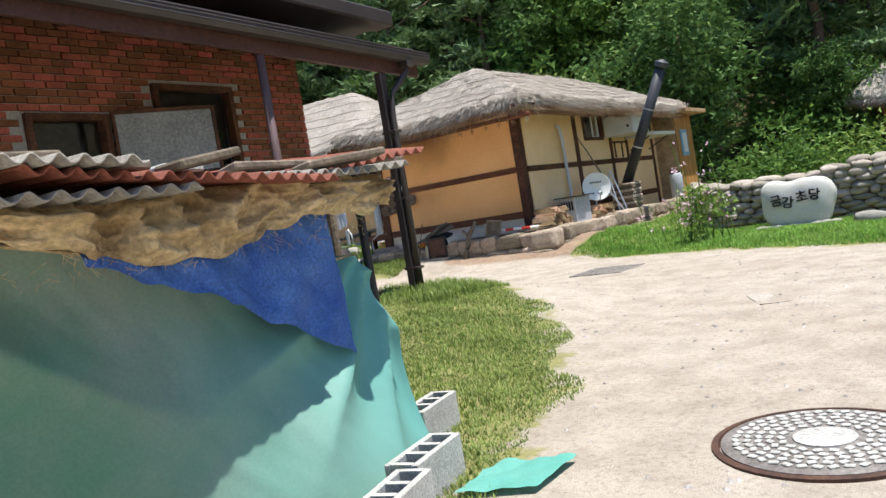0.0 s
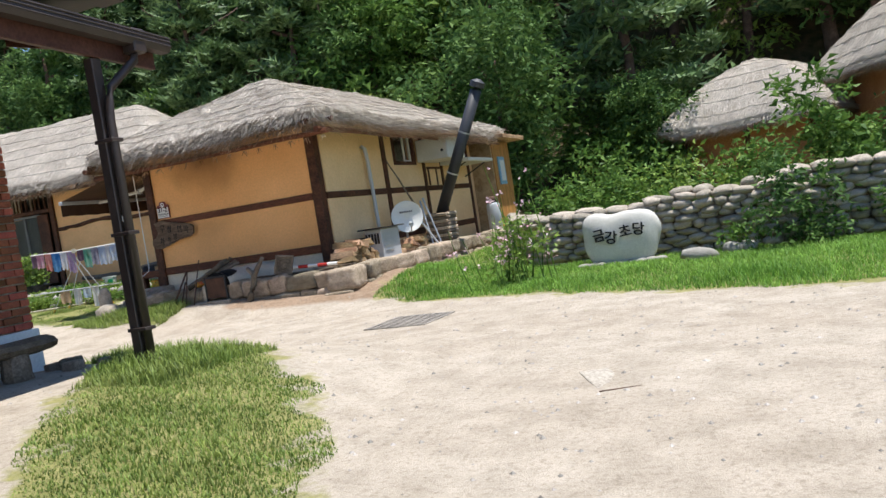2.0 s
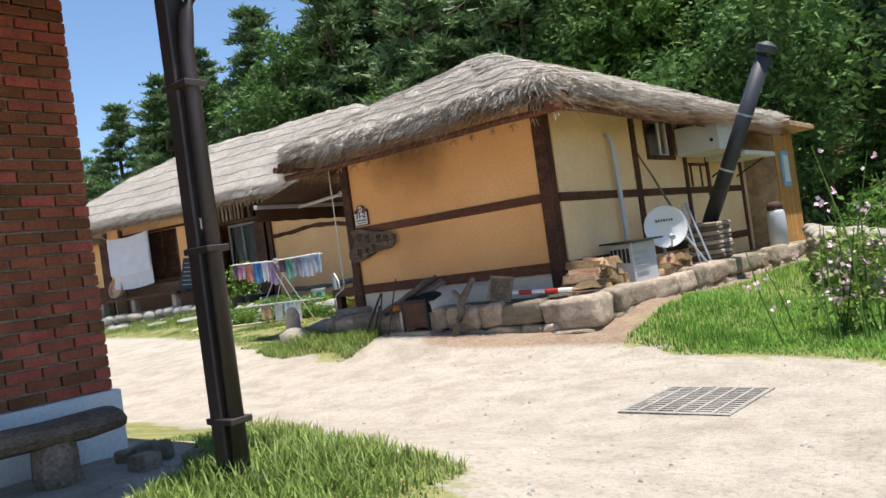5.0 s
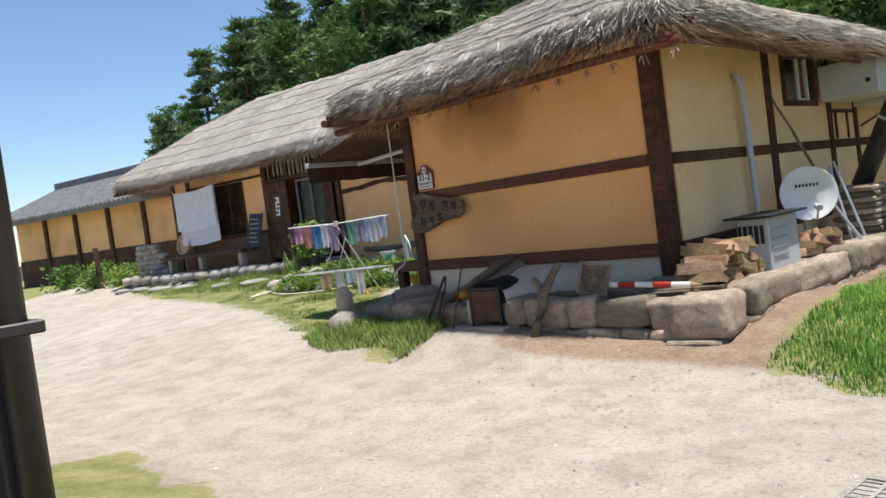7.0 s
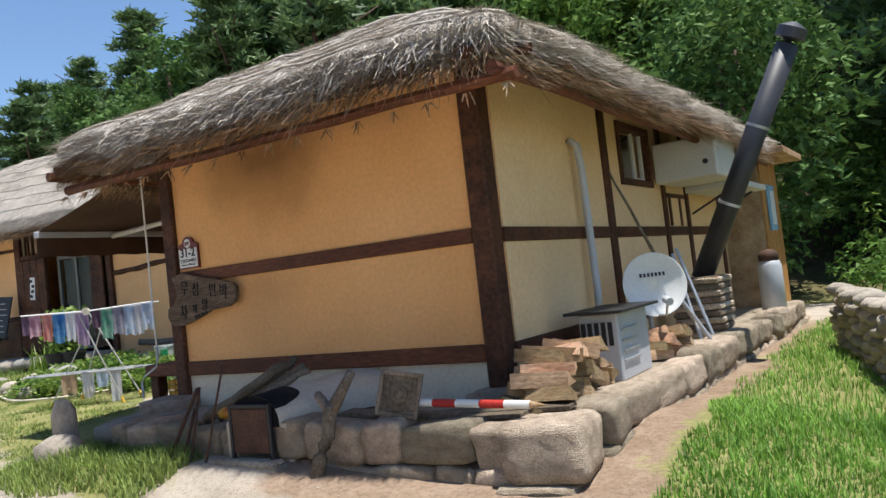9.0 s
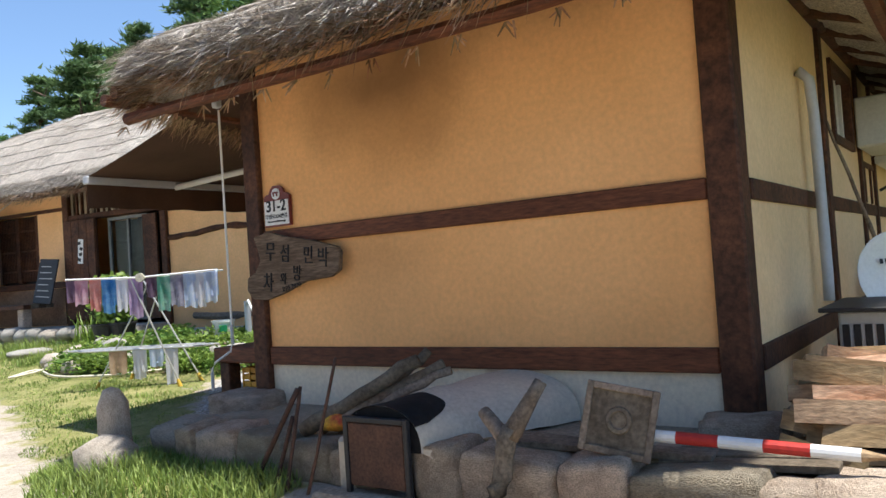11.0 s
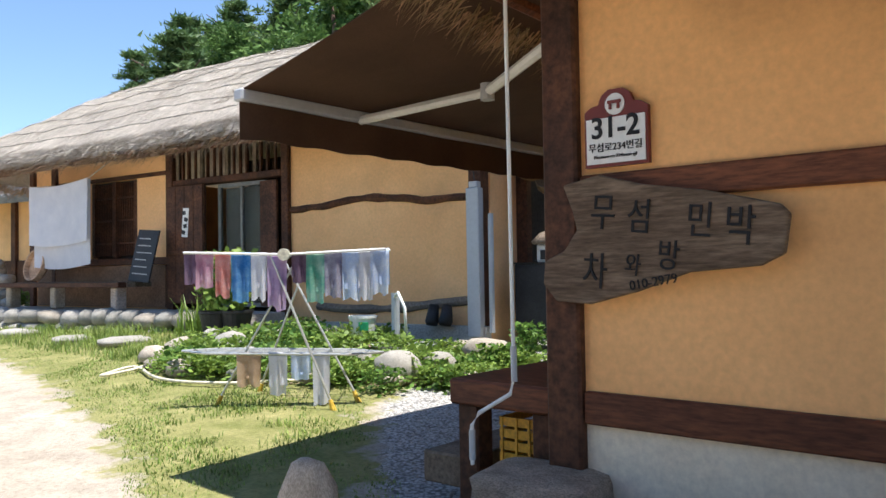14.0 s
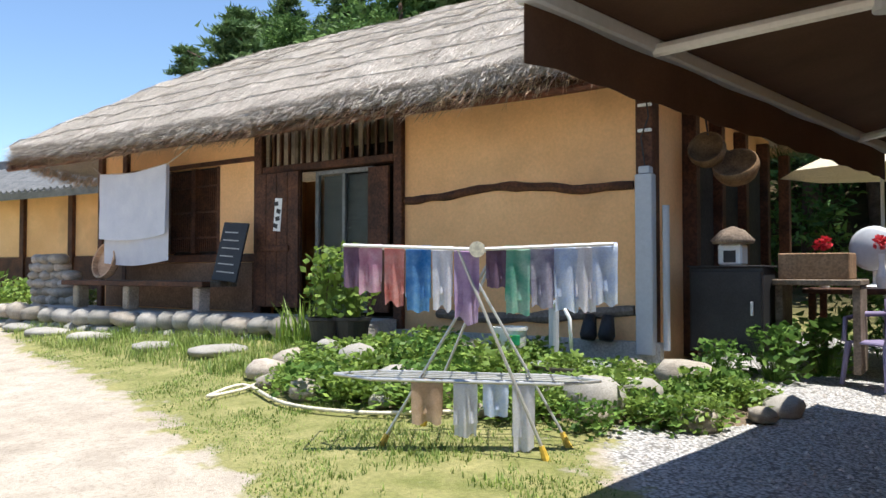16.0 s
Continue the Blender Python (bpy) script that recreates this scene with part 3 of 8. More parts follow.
def wall_with_holes(mb, m, u0, u1, v0, v1, z0, z1, holes):
    """A wall along u of the frame m, between v0 and v1, with openings (ua, ub, za, zb), in order along u."""
    at = u0
    for ua, ub, za, zb in holes:
        if ua > at:
            mb.box(at, ua, v0, v1, z0, z1, 0, m)
        if za > z0:
            mb.box(ua, ub, v0, v1, z0, za, 0, m)
        if zb < z1:
            mb.box(ua, ub, v0, v1, zb, z1, 0, m)
        at = ub
    if at < u1:
        mb.box(at, u1, v0, v1, z0, z1, 0, m)


def pierced(m, u0, u1, v0, v1, z0, z1, hole):
    """One connected wall with one opening (ua, ub, za, zb)."""
    ua, ub, za, zb = hole
    outer, inner = ((u0, z0), (u1, z0), (u1, z1), (u0, z1)), ((ua, za), (ub, za), (ub, zb), (ua, zb))
    vs = [(u, v, z) for v in (v0, v1) for ring in (outer, inner) for u, z in ring]
    fs = []
    for k in range(4):
        j = (k + 1) % 4
        fs += [(k, j, 4 + j, 4 + k), (8 + j, 8 + k, 12 + k, 12 + j), (j, k, 8 + k, 8 + j), (4 + k, 4 + j, 12 + j, 12 + k)]
    return MB().add(vs, fs, m)


def log(p0, p1, r0, r1, wob=0.01, n=10, steps=8, seed=0.0):
    p0, p1 = Vector(p0), Vector(p1)
    pts, rs = [], []
    for k in range(steps + 1):
        f = k / steps
        p = p0.lerp(p1, f)
        pts.append(p + Vector((nz(f * 4, seed, 1), nz(f * 4, seed, 2), nz(f * 4, seed, 3))) * wob)
        rs.append(r0 + (r1 - r0) * f + wob * 0.3 * nz(f * 6, seed, 7))
    return MB().tube(pts, rs, n)


# ---- the near house ----
AX0, AX1, AY0, AY1 = -10.48, -6.88, 14.43, 21.9
house_a = thing("thatched_house", "clay-plastered timber house with a grey thatched roof", "house", "thatched houses")
w = MB()
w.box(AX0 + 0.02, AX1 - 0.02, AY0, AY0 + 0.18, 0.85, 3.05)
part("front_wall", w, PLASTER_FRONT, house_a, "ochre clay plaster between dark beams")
w = MB()
w.box(AX0 + 0.02, AX1 - 0.02, AY0 + 0.004, AY0 + 0.18, 0.1, 0.85)
part("base_wall", w, PLASTER_PALE, house_a, "cracked pale plaster below the sill beam")
turn_side = Matrix.Translation((AX1, 0, 0)) @ Matrix.Rotation(radians(90), 4, "Z")
w = pierced(turn_side, AY0 + 0.19, AY1, 0.0, 0.18, 0.1, 3.05, (17.42, 18.36, 2.30, 2.86))
part("side_wall", w, mat("cream_plaster", (0.74, 0.50, 0.26), (0.84, 0.61, 0.35), 0.9, 30, 0.95, 0.15, 0.006, fine_amt=0.08), house_a, "cream clay plaster side wall")
w = MB()
w.box(AX0, AX0 + 0.18, AY0 + 0.19, AY1, 0.1, 3.05)
w.box(AX0 + 0.18, AX1 - 0.18, AY1 - 0.18, AY1, 0.1, 3.05)
part("back_wall", w, PLASTER, house_a)
for xa, xb in ((AX0, AX0 + 0.16), (-7.03, -6.86)):
    q = MB().box(xa, xb, AY0 - 0.045, AY0 + 0.13, 0.5, 3.05, 0.012)
    part("post", q, TIMBER, house_a, "dark square timber post")
for za, zb in ((0.81, 0.94), (1.69, 1.80)):
    part("beam", MB().box(AX0 + 0.165, -7.035, AY0 - 0.03, AY0 + 0.1, za, zb, 0.008), TIMBER_RED, house_a, "reddish brown horizontal timber")
for ya, yb in ((16.85, 17.0), (18.75, 18.87), (19.75, 19.86), (21.5, 21.62)):
    part("side_post", MB().box(AX1 - 0.08, AX1 + 0.03, ya, yb, 0.5, 3.05, 0.008), TIMBER, house_a)
for za, zb in ((0.80, 0.93), (1.68, 1.79)):
    cuts = [14.6, 16.85, 17.0, 18.75, 18.87, 19.75, 19.86, 21.5]
    for k in range(0, len(cuts), 2):
        part("side_beam", MB().box(AX1 - 0.08, AX1 + 0.022, cuts[k] + 0.002, cuts[k + 1] - 0.002, za, zb, 0.008), TIMBER, house_a)
part("wall_plate", MB().box(AX0 - 0.1, AX1 + 0.1, AY0 - 0.06, AY0 + 0.16, 3.05, 3.2, 0.01), TIMBER, house_a)
part("side_plate", MB().box(AX1 - 0.12, AX1 + 0.06, AY0 + 0.17, AY1, 3.05, 3.2, 0.01), TIMBER, house_a)
for (xa, ya, xb, yb, z) in ((-10.9, 13.72, -6.2, 13.72, 2.66), (-6.32, 13.6, -6.32, 22.6, 2.70), (-11.0, 13.6, -11.0, 22.6, 2.80)):
    part("eave_pole", log((xa, ya, z), (xb, yb, z), 0.045, 0.04, 0.03, 8, 20, xa), TIMBER_RED, house_a, "bent eave pole tied with straw rope")
for k in range(9):
    x = -10.9 + 0.55 * k
    part("rafter", log((x, 13.62, 2.84), (x, 14.6, 3.12), 0.045, 0.05, 0.015, 8, 4, k), TIMBER, house_a)
for k in range(14):
    y = 14.0 + 0.62 * k
    part("rafter", log((-6.22, y, 2.86), (-7.0, y, 3.14), 0.045, 0.05, 0.015, 8, 4, k + 20), TIMBER, house_a)
for k in range(17):
    x = -10.9 + 0.29 * k
    kn = MB()
    for j in range(5):
        a = Vector((x + R.uniform(-0.03, 0.03), 13.70, 2.60))
        kn.tube([a, a + Vector((R.uniform(-0.06, 0.06), R.uniform(-0.06, 0.02), -R.uniform(0.03, 0.10)))], [0.007, 0.003], 4)
    part("straw_knot", kn, STRAW_EAVE, house_a)
thatch_roof(house_a, I4, -11.25, -6.10, 13.48, 23.2, 3.0, 4.22, 2.6, 2.4, 0.27, 3, 0.02)
# side window with frame and pane, shutters of sheet below the eave
win = part("window", MB().box(AX1 - 0.20, AX1 - 0.16, 17.42, 18.36, 2.30, 2.86), DARK_IN, house_a, "small dark side window")
wf = MB()
for b in ((17.36, 17.43, 2.24, 2.92), (18.35, 18.42, 2.24, 2.92), (17.43, 18.35, 2.24, 2.31), (17.43, 18.35, 2.85, 2.92)):
    wf.box(AX1 - 0.1, AX1 + 0.03, *b, 0.005)
part("frame", wf, TIMBER, win)
wf = MB()
for b in ((18.0, 18.05, 2.31, 2.85), (18.28, 18.33, 2.31, 2.85), (18.05, 18.28, 2.31, 2.35)):
    wf.box(AX1 - 0.08, AX1 - 0.04, *b, 0.004)
part("sash", wf, WHITE_PAINT, win, "white inner sash")
part("pane", MB().box(AX1 - 0.07, AX1 - 0.062, 17.43, 18.0, 2.31, 2.85), GLASS, win)
CREAM_METAL = mat("cream_metal", (0.56, 0.55, 0.48), (0.66, 0.65, 0.58), 2, 40, 0.5, 0.1, 0.002, fine_amt=0.08)
cup = thing("wall_cupboard", "cream metal cupboard hung on the side wall under the eave", "cupboard")
part("body", MB().box(-6.845, -6.13, 18.47, 19.45, 2.28, 2.74, 0.012), CREAM_METAL, cup)
part("door", MB().box(-6.835, -6.14, 18.447, 18.466, 2.29, 2.73, 0.006), CREAM_METAL, cup)
part("lock", MB().tube([(-6.25, 18.446, 2.45), (-6.25, 18.425, 2.45)], 0.03, 12), BLACK_METAL, cup, "round black lock")
shelf_s = thing("wall_shelf", "white sheet shelf fixed to the side wall", "shelf")
part("board", MB().box(-6.845, -6.15, 19.7, 21.4, 2.22, 2.30, 0.008), CREAM_METAL, shelf_s)
for y in (19.9, 21.2):
    part("bracket", MB().tube([(-6.84, y, 1.95), (-6.3, y, 2.22)], 0.015, 8), BLACK_METAL, shelf_s)
lw = MB()
lw.box(AX1 - 0.02, AX1 + 0.02, 18.95, 19.7, 2.15, 2.2)
lw.box(AX1 - 0.02, AX1 + 0.02, 19.0, 19.06, 1.8, 2.15)
lw.box(AX1 - 0.02, AX1 + 0.02, 19.45, 19.5, 1.8, 2.15)
part("lattice", lw, TIMBER, house_a)
# boarded lean-to behind
annex = thing("wooden_annex", "honey-coloured boarded lean-to with a small window", "shed")
HONEY = mat("honey_boards", (0.36, 0.17, 0.05), (0.48, 0.25, 0.08), 3, 40, 0.7, 0.4, 0.004, stretch=(1, 1, 0.2), rand=0.15)
for k in range(9):
    part("board", MB().box(-6.32, -6.29, 21.9 + 0.15 * k, 22.045 + 0.15 * k, 0.5, 2.75, 0.004), HONEY, annex)
part("annex_wall", MB().box(-8.5, -6.325, 21.91, 23.25, 0.5, 2.74), FIREWOOD, annex)
part("annex_front", MB().box(-6.87, -6.325, 21.84, 21.905, 0.5, 2.74), FIREWOOD, annex)
part("annex_roof", MB().box(-8.5, -5.9, 21.7, 23.5, 2.76, 2.86, 0.01), FIREWOOD, annex)
wq = part("annex_window", MB().box(-6.285, -6.25, 22.15, 22.65, 1.65, 2.35, 0.006), mat("blue_frame", (0.20, 0.38, 0.52), (0.28, 0.46, 0.60), 3, 40, 0.6, 0.1), annex, "pale blue window frame")
part("pane", MB().box(-6.248, -6.24, 22.24, 22.56, 1.74, 2.26), WHITE_PAINT, wq)

# ---- stones ----
def stone_mesh(name, seed, power=3.2, rough=0.10):
    bm = bmesh.new()
    bmesh.ops.create_icosphere(bm, subdivisions=2, radius=1.0)
    for v in bm.verts:
        c = v.co
        k = (abs(c.x) ** power + abs(c.y) ** power + abs(c.z) ** power) ** (-1 / power)
        v.co = c * k * 0.5 * (1 + rough * nz(c.x + seed * 7, c.y, c.z, 1.6))
    me = bpy.data.meshes.new(name)
    bm.to_mesh(me)
    bm.free()
    me.polygons.foreach_set("use_smooth", [True] * len(me.polygons))
    return me


def stone_set(material, power, rough, count, tag):
    out = []
    for k in range(count):
        me = stone_mesh(tag, k + count * power, power, rough)
        me.materials.append(material)
        out.append(me)
    return out


def block_mesh(seed):
    """A roughly squared rubble stone with skewed sides and broken edges."""
    rr = random.Random(seed)
    skew = [rr.uniform(-0.16, 0.16) for k in range(4)]
    mb = MB()
    for ax in range(3):
        for side in (-1, 1):
            def face(u, v, ax=ax, side=side):
                p = [0.0, 0.0, 0.0]
                p[ax], p[(ax + 1) % 3], p[(ax + 2) % 3] = side, (2 * u - 1) * side, 2 * v - 1
                c = Vector(p)
                q = c * (sum(abs(a) ** 9 for a in c) ** (-1 / 9)) * 0.5
                q = Vector((q.x + skew[0] * q.z + skew[1] * q.x * q.z, q.y, q.z + skew[2] * q.x * (0.8 + q.z) * 0.6))
                return tuple(q * (1 + 0.10 * nz(q.x * 2 + seed, q.y * 2, q.z * 2) + 0.06 * nz(q.x * 6, q.y * 6 + seed, q.z * 6)))
            mb.grid(face, 6, 6)
    bm = bmesh.new()
    bm.from_mesh(mb.mesh("block_rough"))
    bmesh.ops.remove_doubles(bm, verts=bm.verts, dist=0.002)
    me = bpy.data.meshes.new("block_stone")
    bm.to_mesh(me)
    bm.free()
    me.polygons.foreach_set("use_smooth", [True] * len(me.polygons))
    me.materials.append(STONE_DARK)
    return me


BLOCKS = [block_mesh(k) for k in range(12)]
COBBLES = stone_set(STONE, 2.6, 0.20, 7, "cobble")
BOULDERS = stone_set(mat("grey_boulder", (0.25, 0.235, 0.205), (0.37, 0.35, 0.31), 2, 50, 0.9, 0.5, 0.012, rand=0.15), 2.4, 0.20, 4, "boulder")


def stone(parent, meshes, x, y, z, sx, sy, sz, rz=0.0, rx=0.0, ry=0.0, name="stone"):
    ob = new(name, R.choice(meshes))
    ob.parent = parent
    ob.matrix_basis = pose(x, y, z, rx, ry, rz) @ Matrix.Diagonal((sx, sy, sz, 1))
    return ob


# ---- the stone platform of the near house ----
plat = thing("stone_platform", "low platform of squared rubble stone round the house", "platform", kind="structure")
core = MB()
core.box(-10.35, -6.12, 13.62, 14.6, -0.2, 0.525)
core.box(-7.0, -6.12, 14.6, 22.0, -0.2, 0.525)
core.box(-10.35, -7.0, 14.6, 22.0, -0.2, 0.50)
part("platform_core", core, mat("packed_earth", (0.22, 0.18, 0.13), (0.34, 0.29, 0.22), 3, 40, 0.95, 0.5, 0.01), plat)


def rubble(parent, meshes, p0, p1, z0, z1, depth, course=0.21, long=0.36):
    """Courses of stones from p0 to p1; each reaches a little past the line."""
    p0, p1 = Vector(p0), Vector(p1)
    d = (p1 - p0).normalized()
    ang = math.degrees(math.atan2(d.y, d.x))
    length = (p1 - p0).length
    rows = max(1, round((z1 - z0) / course))
    for r in range(rows):
        h = (z1 - z0) / rows
        at = -R.uniform(0, 0.1)
        while at < length:
            ln = R.uniform(0.55, 1.5) * long
            p = p0 + d * (at + ln / 2)
            stone(parent, meshes, p.x, p.y, z0 + h * (r + 0.5) + R.uniform(-0.025, 0.015), ln * 1.04, depth * R.uniform(0.9, 1.15), h * R.uniform(0.95, 1.14), ang + R.uniform(-5, 5) + R.choice((0, 180)), R.uniform(-5, 5), R.uniform(-5, 5))
            at += ln


rubble(plat, BLOCKS, (-10.2, 13.62), (-8.85, 13.60), 0.10, 0.55, 0.28, 0.23, 0.34)
rubble(plat, BLOCKS, (-8.25, 13.58), (-6.42, 13.54), 0.04, 0.57, 0.28, 0.27, 0.42)
rubble(plat, BLOCKS, (-6.10, 13.95), (-6.05, 22.0), 0.08, 0.58, 0.28, 0.25, 0.46)
stone(plat, BLOCKS, -6.20, 13.62, 0.40, 0.50, 0.52, 0.34, 6)
stone(plat, BLOCKS, -6.22, 13.60, 0.13, 0.54, 0.50, 0.22, 95)

# ---- the far house ----
MBH = Matrix.Translation((-14.6, 19.35, 0)) @ Matrix.Rotation(radians(7.5), 4, "Z")
house_b = thing("thatched_farmhouse", "long clay farmhouse with a thatched roof and open doors", "house", "thatched houses")
BT = 3.45
w = MB()
w.box(-3.24, -0.02, 0, 0.2, 0.4, BT, 0, MBH)
part("front_wall", w, PLASTER, house_b, "ochre clay plaster")
w = pierced(MBH, -10.0, -5.82, 0, 0.2, 0.4, BT, (-8.10, -6.80, 1.70, 3.06))
part("front_wall", w, PLASTER, house_b, "ochre clay plaster round a lattice window")
w = MB()
part("side_wall", w.box(-0.2, 0, 0.2, 5, 0.4, BT, 0, MBH), PLASTER, house_b)
part("side_wall", MB().box(-10.0, -9.8, 0.2, 5, 0.4, BT, 0, MBH), PLASTER, house_b)
part("back_wall", MB().box(-9.8, -0.2, 4.8, 5, 0.4, BT, 0, MBH), PLASTER, house_b)
# floor and inner wall painted near-black for the unlit room
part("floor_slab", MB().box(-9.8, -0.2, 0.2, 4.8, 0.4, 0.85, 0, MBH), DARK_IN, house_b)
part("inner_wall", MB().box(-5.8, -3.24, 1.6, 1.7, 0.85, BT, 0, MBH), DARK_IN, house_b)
for ua, ub in ((-5.97, -5.80), (-3.36, -3.22), (-9.28, -9.15), (-10.02, -9.88), (-0.16, 0.02)):
    part("post", MB().box(ua, ub, -0.07, 0.14, 0.5, BT, 0.012, MBH), TIMBER, house_b)
part("lintel", MB().box(-5.798, -3.362, -0.06, 0.14, 2.84, 2.94, 0.01, MBH), TIMBER, house_b)
part("wall_plate", MB().box(-10.2, 0.2, -0.08, 0.14, BT + 0.002, BT + 0.15, 0.01, MBH), TIMBER, house_b)
part("window_lintel", MB().box(-9.148, -5.972, -0.03, 0.1, 3.062, 3.13, 0.008, MBH), TIMBER, house_b)
part("sill_beam", MB().box(-9.148, -5.972, -0.03, 0.1, 1.58, 1.70, 0.008, MBH), TIMBER, house_b)
crooked = MB().tube([MBH @ Vector((u, -0.01, 2.37 + 0.045 * math.sin(u * 2.6) + 0.03 * nz(u * 3))) for u in [-3.2 + 0.1 * k for k in range(31)]], [0.05 + 0.022 * nz(k * 0.35, 4) for k in range(31)], 8)
part("crooked_beam", crooked, TIMBER, house_b, "naturally bent dark beam across the plaster")
low = MB().tube([MBH @ Vector((u, -0.005, 0.98 + 0.08 * math.sin(u * 1.3 + 1))) for u in [-2.7 + 0.1 * k for k in range(26)]], [0.06 + 0.03 * nz(k * 0.3, 8) for k in range(26)], 8)
part("crooked_beam", low, mat("smoked_plaster", (0.14, 0.12, 0.10), (0.22, 0.18, 0.14), 3, 30), house_b)
for k in range(17):
    u = -5.76 + 0.148 * k
    part("transom_slat", MB().box(u, u + (0.035 if k % 4 else 0.07), -0.02 - 0.01 * (k % 3), 0.02, 2.932, BT, 0.004, MBH), GREYWOOD if k % 4 == 0 else TIMBER, house_b)
leaf = part("door_leaf", MB().box(-5.79, -4.93, -0.16, -0.10, 0.94, 2.83, 0.008, MBH), TIMBER, house_b, "heavy dark plank door leaf")
for k in range(4):
    part("plank", MB().box(-5.785 + 0.214 * k, -5.577 + 0.214 * k, -0.185, -0.162, 0.95, 2.82, 0.006, MBH), TIMBER, leaf)
part("latch", MB().box(-5.75, -5.10, -0.215, -0.187, 1.72, 1.80, 0.008, MBH), TIMBER, leaf)
part("paper_slip", MB().box(-5.40, -5.26, -0.192, -0.188, 2.0, 2.46, 0, MBH @ Matrix.Translation((-5.33, 0, 2.2)) @ Matrix.Rotation(radians(5), 4, "Y") @ Matrix.Translation((5.33, 0, -2.2))), WHITE_PAINT, leaf, "white paper slip with brushed characters")
for k in range(4):
    part("character", MB().box(-5.37, -5.29, -0.197, -0.193, 2.04 + 0.105 * k, 2.10 + 0.105 * k, 0, MBH @ Matrix.Translation((-5.33, 0, 2.2)) @ Matrix.Rotation(radians(5 + 12 * (-1) ** k), 4, "Y") @ Matrix.Translation((5.33, 0, -2.2))), BLACK_METAL, leaf)
gd = part("sliding_door", MB().box(-4.78, -3.82, 0.06, 0.064, 0.96, 2.80, 0, MBH), DOOR_GLASS, house_b, "tall glass sliding door")
for ua, ub, za, zb in ((-4.82, -4.76, 0.9, 2.82), (-4.32, -4.27, 0.96, 2.76), (-3.84, -3.78, 0.9, 2.82), (-4.758, -3.842, 0.9, 0.96), (-4.758, -3.842, 2.76, 2.82)):
    part("door_frame", MB().box(ua, ub, 0.03, 0.09, za, zb, 0.005, MBH), bpy.data.materials.get("dull_frame") or mat("dull_frame", (0.16, 0.16, 0.155), (0.22, 0.22, 0.21), 3, 30, 0.5, 0.1), gd)
part("blind", MB().box(-4.75, -3.85, 0.14, 0.15, 0.95, 2.75, 0, MBH), mat("grey_blind", (0.10, 0.10, 0.09), (0.15, 0.15, 0.13), 2, 30, 0.8, 0.1, stretch=(1, 1, 14)), gd)
part("side_leaf", MB().box(-3.74, -3.40, -0.12, -0.075, 0.92, 2.78, 0.006, MBH), TIMBER, house_b, "narrow dark door leaf folded back")
# the backing sheet paints the darkness behind the lattice
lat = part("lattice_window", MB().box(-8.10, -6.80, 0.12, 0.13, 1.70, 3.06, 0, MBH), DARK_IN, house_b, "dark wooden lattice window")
for k in range(26):
    u = -8.06 + 0.05 * k
    part("lattice_bar", MB().box(u, u + 0.018, 0.03, 0.055, 1.75, 3.02, 0, MBH), TIMBER, lat)
for za in (1.95, 2.35, 2.75):
    part("lattice_rail", MB().box(-8.08, -6.82, 0.025, 0.06, za, za + 0.03, 0, MBH), TIMBER, lat)
for ua, ub in ((-8.10, -8.01), (-7.5, -7.4), (-6.89, -6.80)):
    part("frame", MB().box(ua, ub, 0.0, 0.1, 1.72, 3.05, 0.006, MBH), TIMBER, lat)
for k in range(22):
    u = -11.6 + 0.58 * k
    part("rafter", log(MBH @ Vector((u, -0.82, 3.30)), MBH @ Vector((u, 0.2, 3.66)), 0.05, 0.055, 0.015, 8, 4, k + 50), TIMBER, house_b)
part("eave_pole", log(MBH @ Vector((-11.9, -0.7, 3.30)), MBH @ Vector((0.4, -0.7, 3.26)), 0.04, 0.04, 0.03, 8, 24, 3), TIMBER_RED, house_b)
thatch_roof(house_b, MBH @ Matrix.Rotation(radians(90), 4, "Z"), -0.95, 5.9, -0.85, 12.3, 3.55, 5.68, 2.6, 3.4, 0.29, 5, 0.08)
# plinth of the far house
pl_b = thing("stone_plinth", "raised plinth of rounded stones under the farmhouse", "plinth", kind="structure")
part("plinth_core", MB().box(-11.3, -3.3, -0.93, 0.0, 0.0, 0.84, 0, MBH).box(-3.3, 0.1, -0.12, 0.0, 0.0, 0.72, 0, MBH), CONCRETE, pl_b)
for r in range(2):
    u = -11.4
    while u < -3.2:
        ln = R.uniform(0.3, 0.75)
        p = MBH @ Vector((u + ln / 2, -1.02, 0.52 + 0.22 * r))
        stone(pl_b, BOULDERS if (r + int(u * 7)) % 3 else COBBLES, p.x, p.y, p.z + R.uniform(-0.03, 0.03), ln * 1.05, 0.40, R.uniform(0.24, 0.33), 7 + R.uniform(-8, 8), R.uniform(-6, 6), R.uniform(-6, 6))
        u += ln

# ---- the brick house ----
brick_house = thing("brick_house", "red brick house with a whitewashed base and brown porch gutter", "house")
core = MB()
turn_b = Matrix.Translation((-6.62, 0, 0)) @ Matrix.Rotation(radians(90), 4, "Z")
wall_with_holes(core, turn_b, -4.0, 8.46, 0.0, 0.2, 0.66, 4.6, [(4.9, 5.72, 1.75, 2.62), (6.28, 7.33, 1.55, 2.95)])
part("wall", core, MORTAR, brick_house, "grey mortar joints")
part("wall_north", MB().box(-12, -6.82, 8.26, 8.46, 0.66, 4.6), BRICK_ISLE, brick_house)
part("wall_rest", MB().box(-12, -6.82, -4.0, -3.8, 0.66, 4.6).box(-12, -11.8, -3.8, 8.26, 0.66, 4.6), BRICK_ISLE, brick_house)
part("plinth", MB().box(-6.9, -6.57, -4.0, 8.50, -0.1, 0.66, 0.01), WHITEWASH, brick_house, "whitewashed cement base")
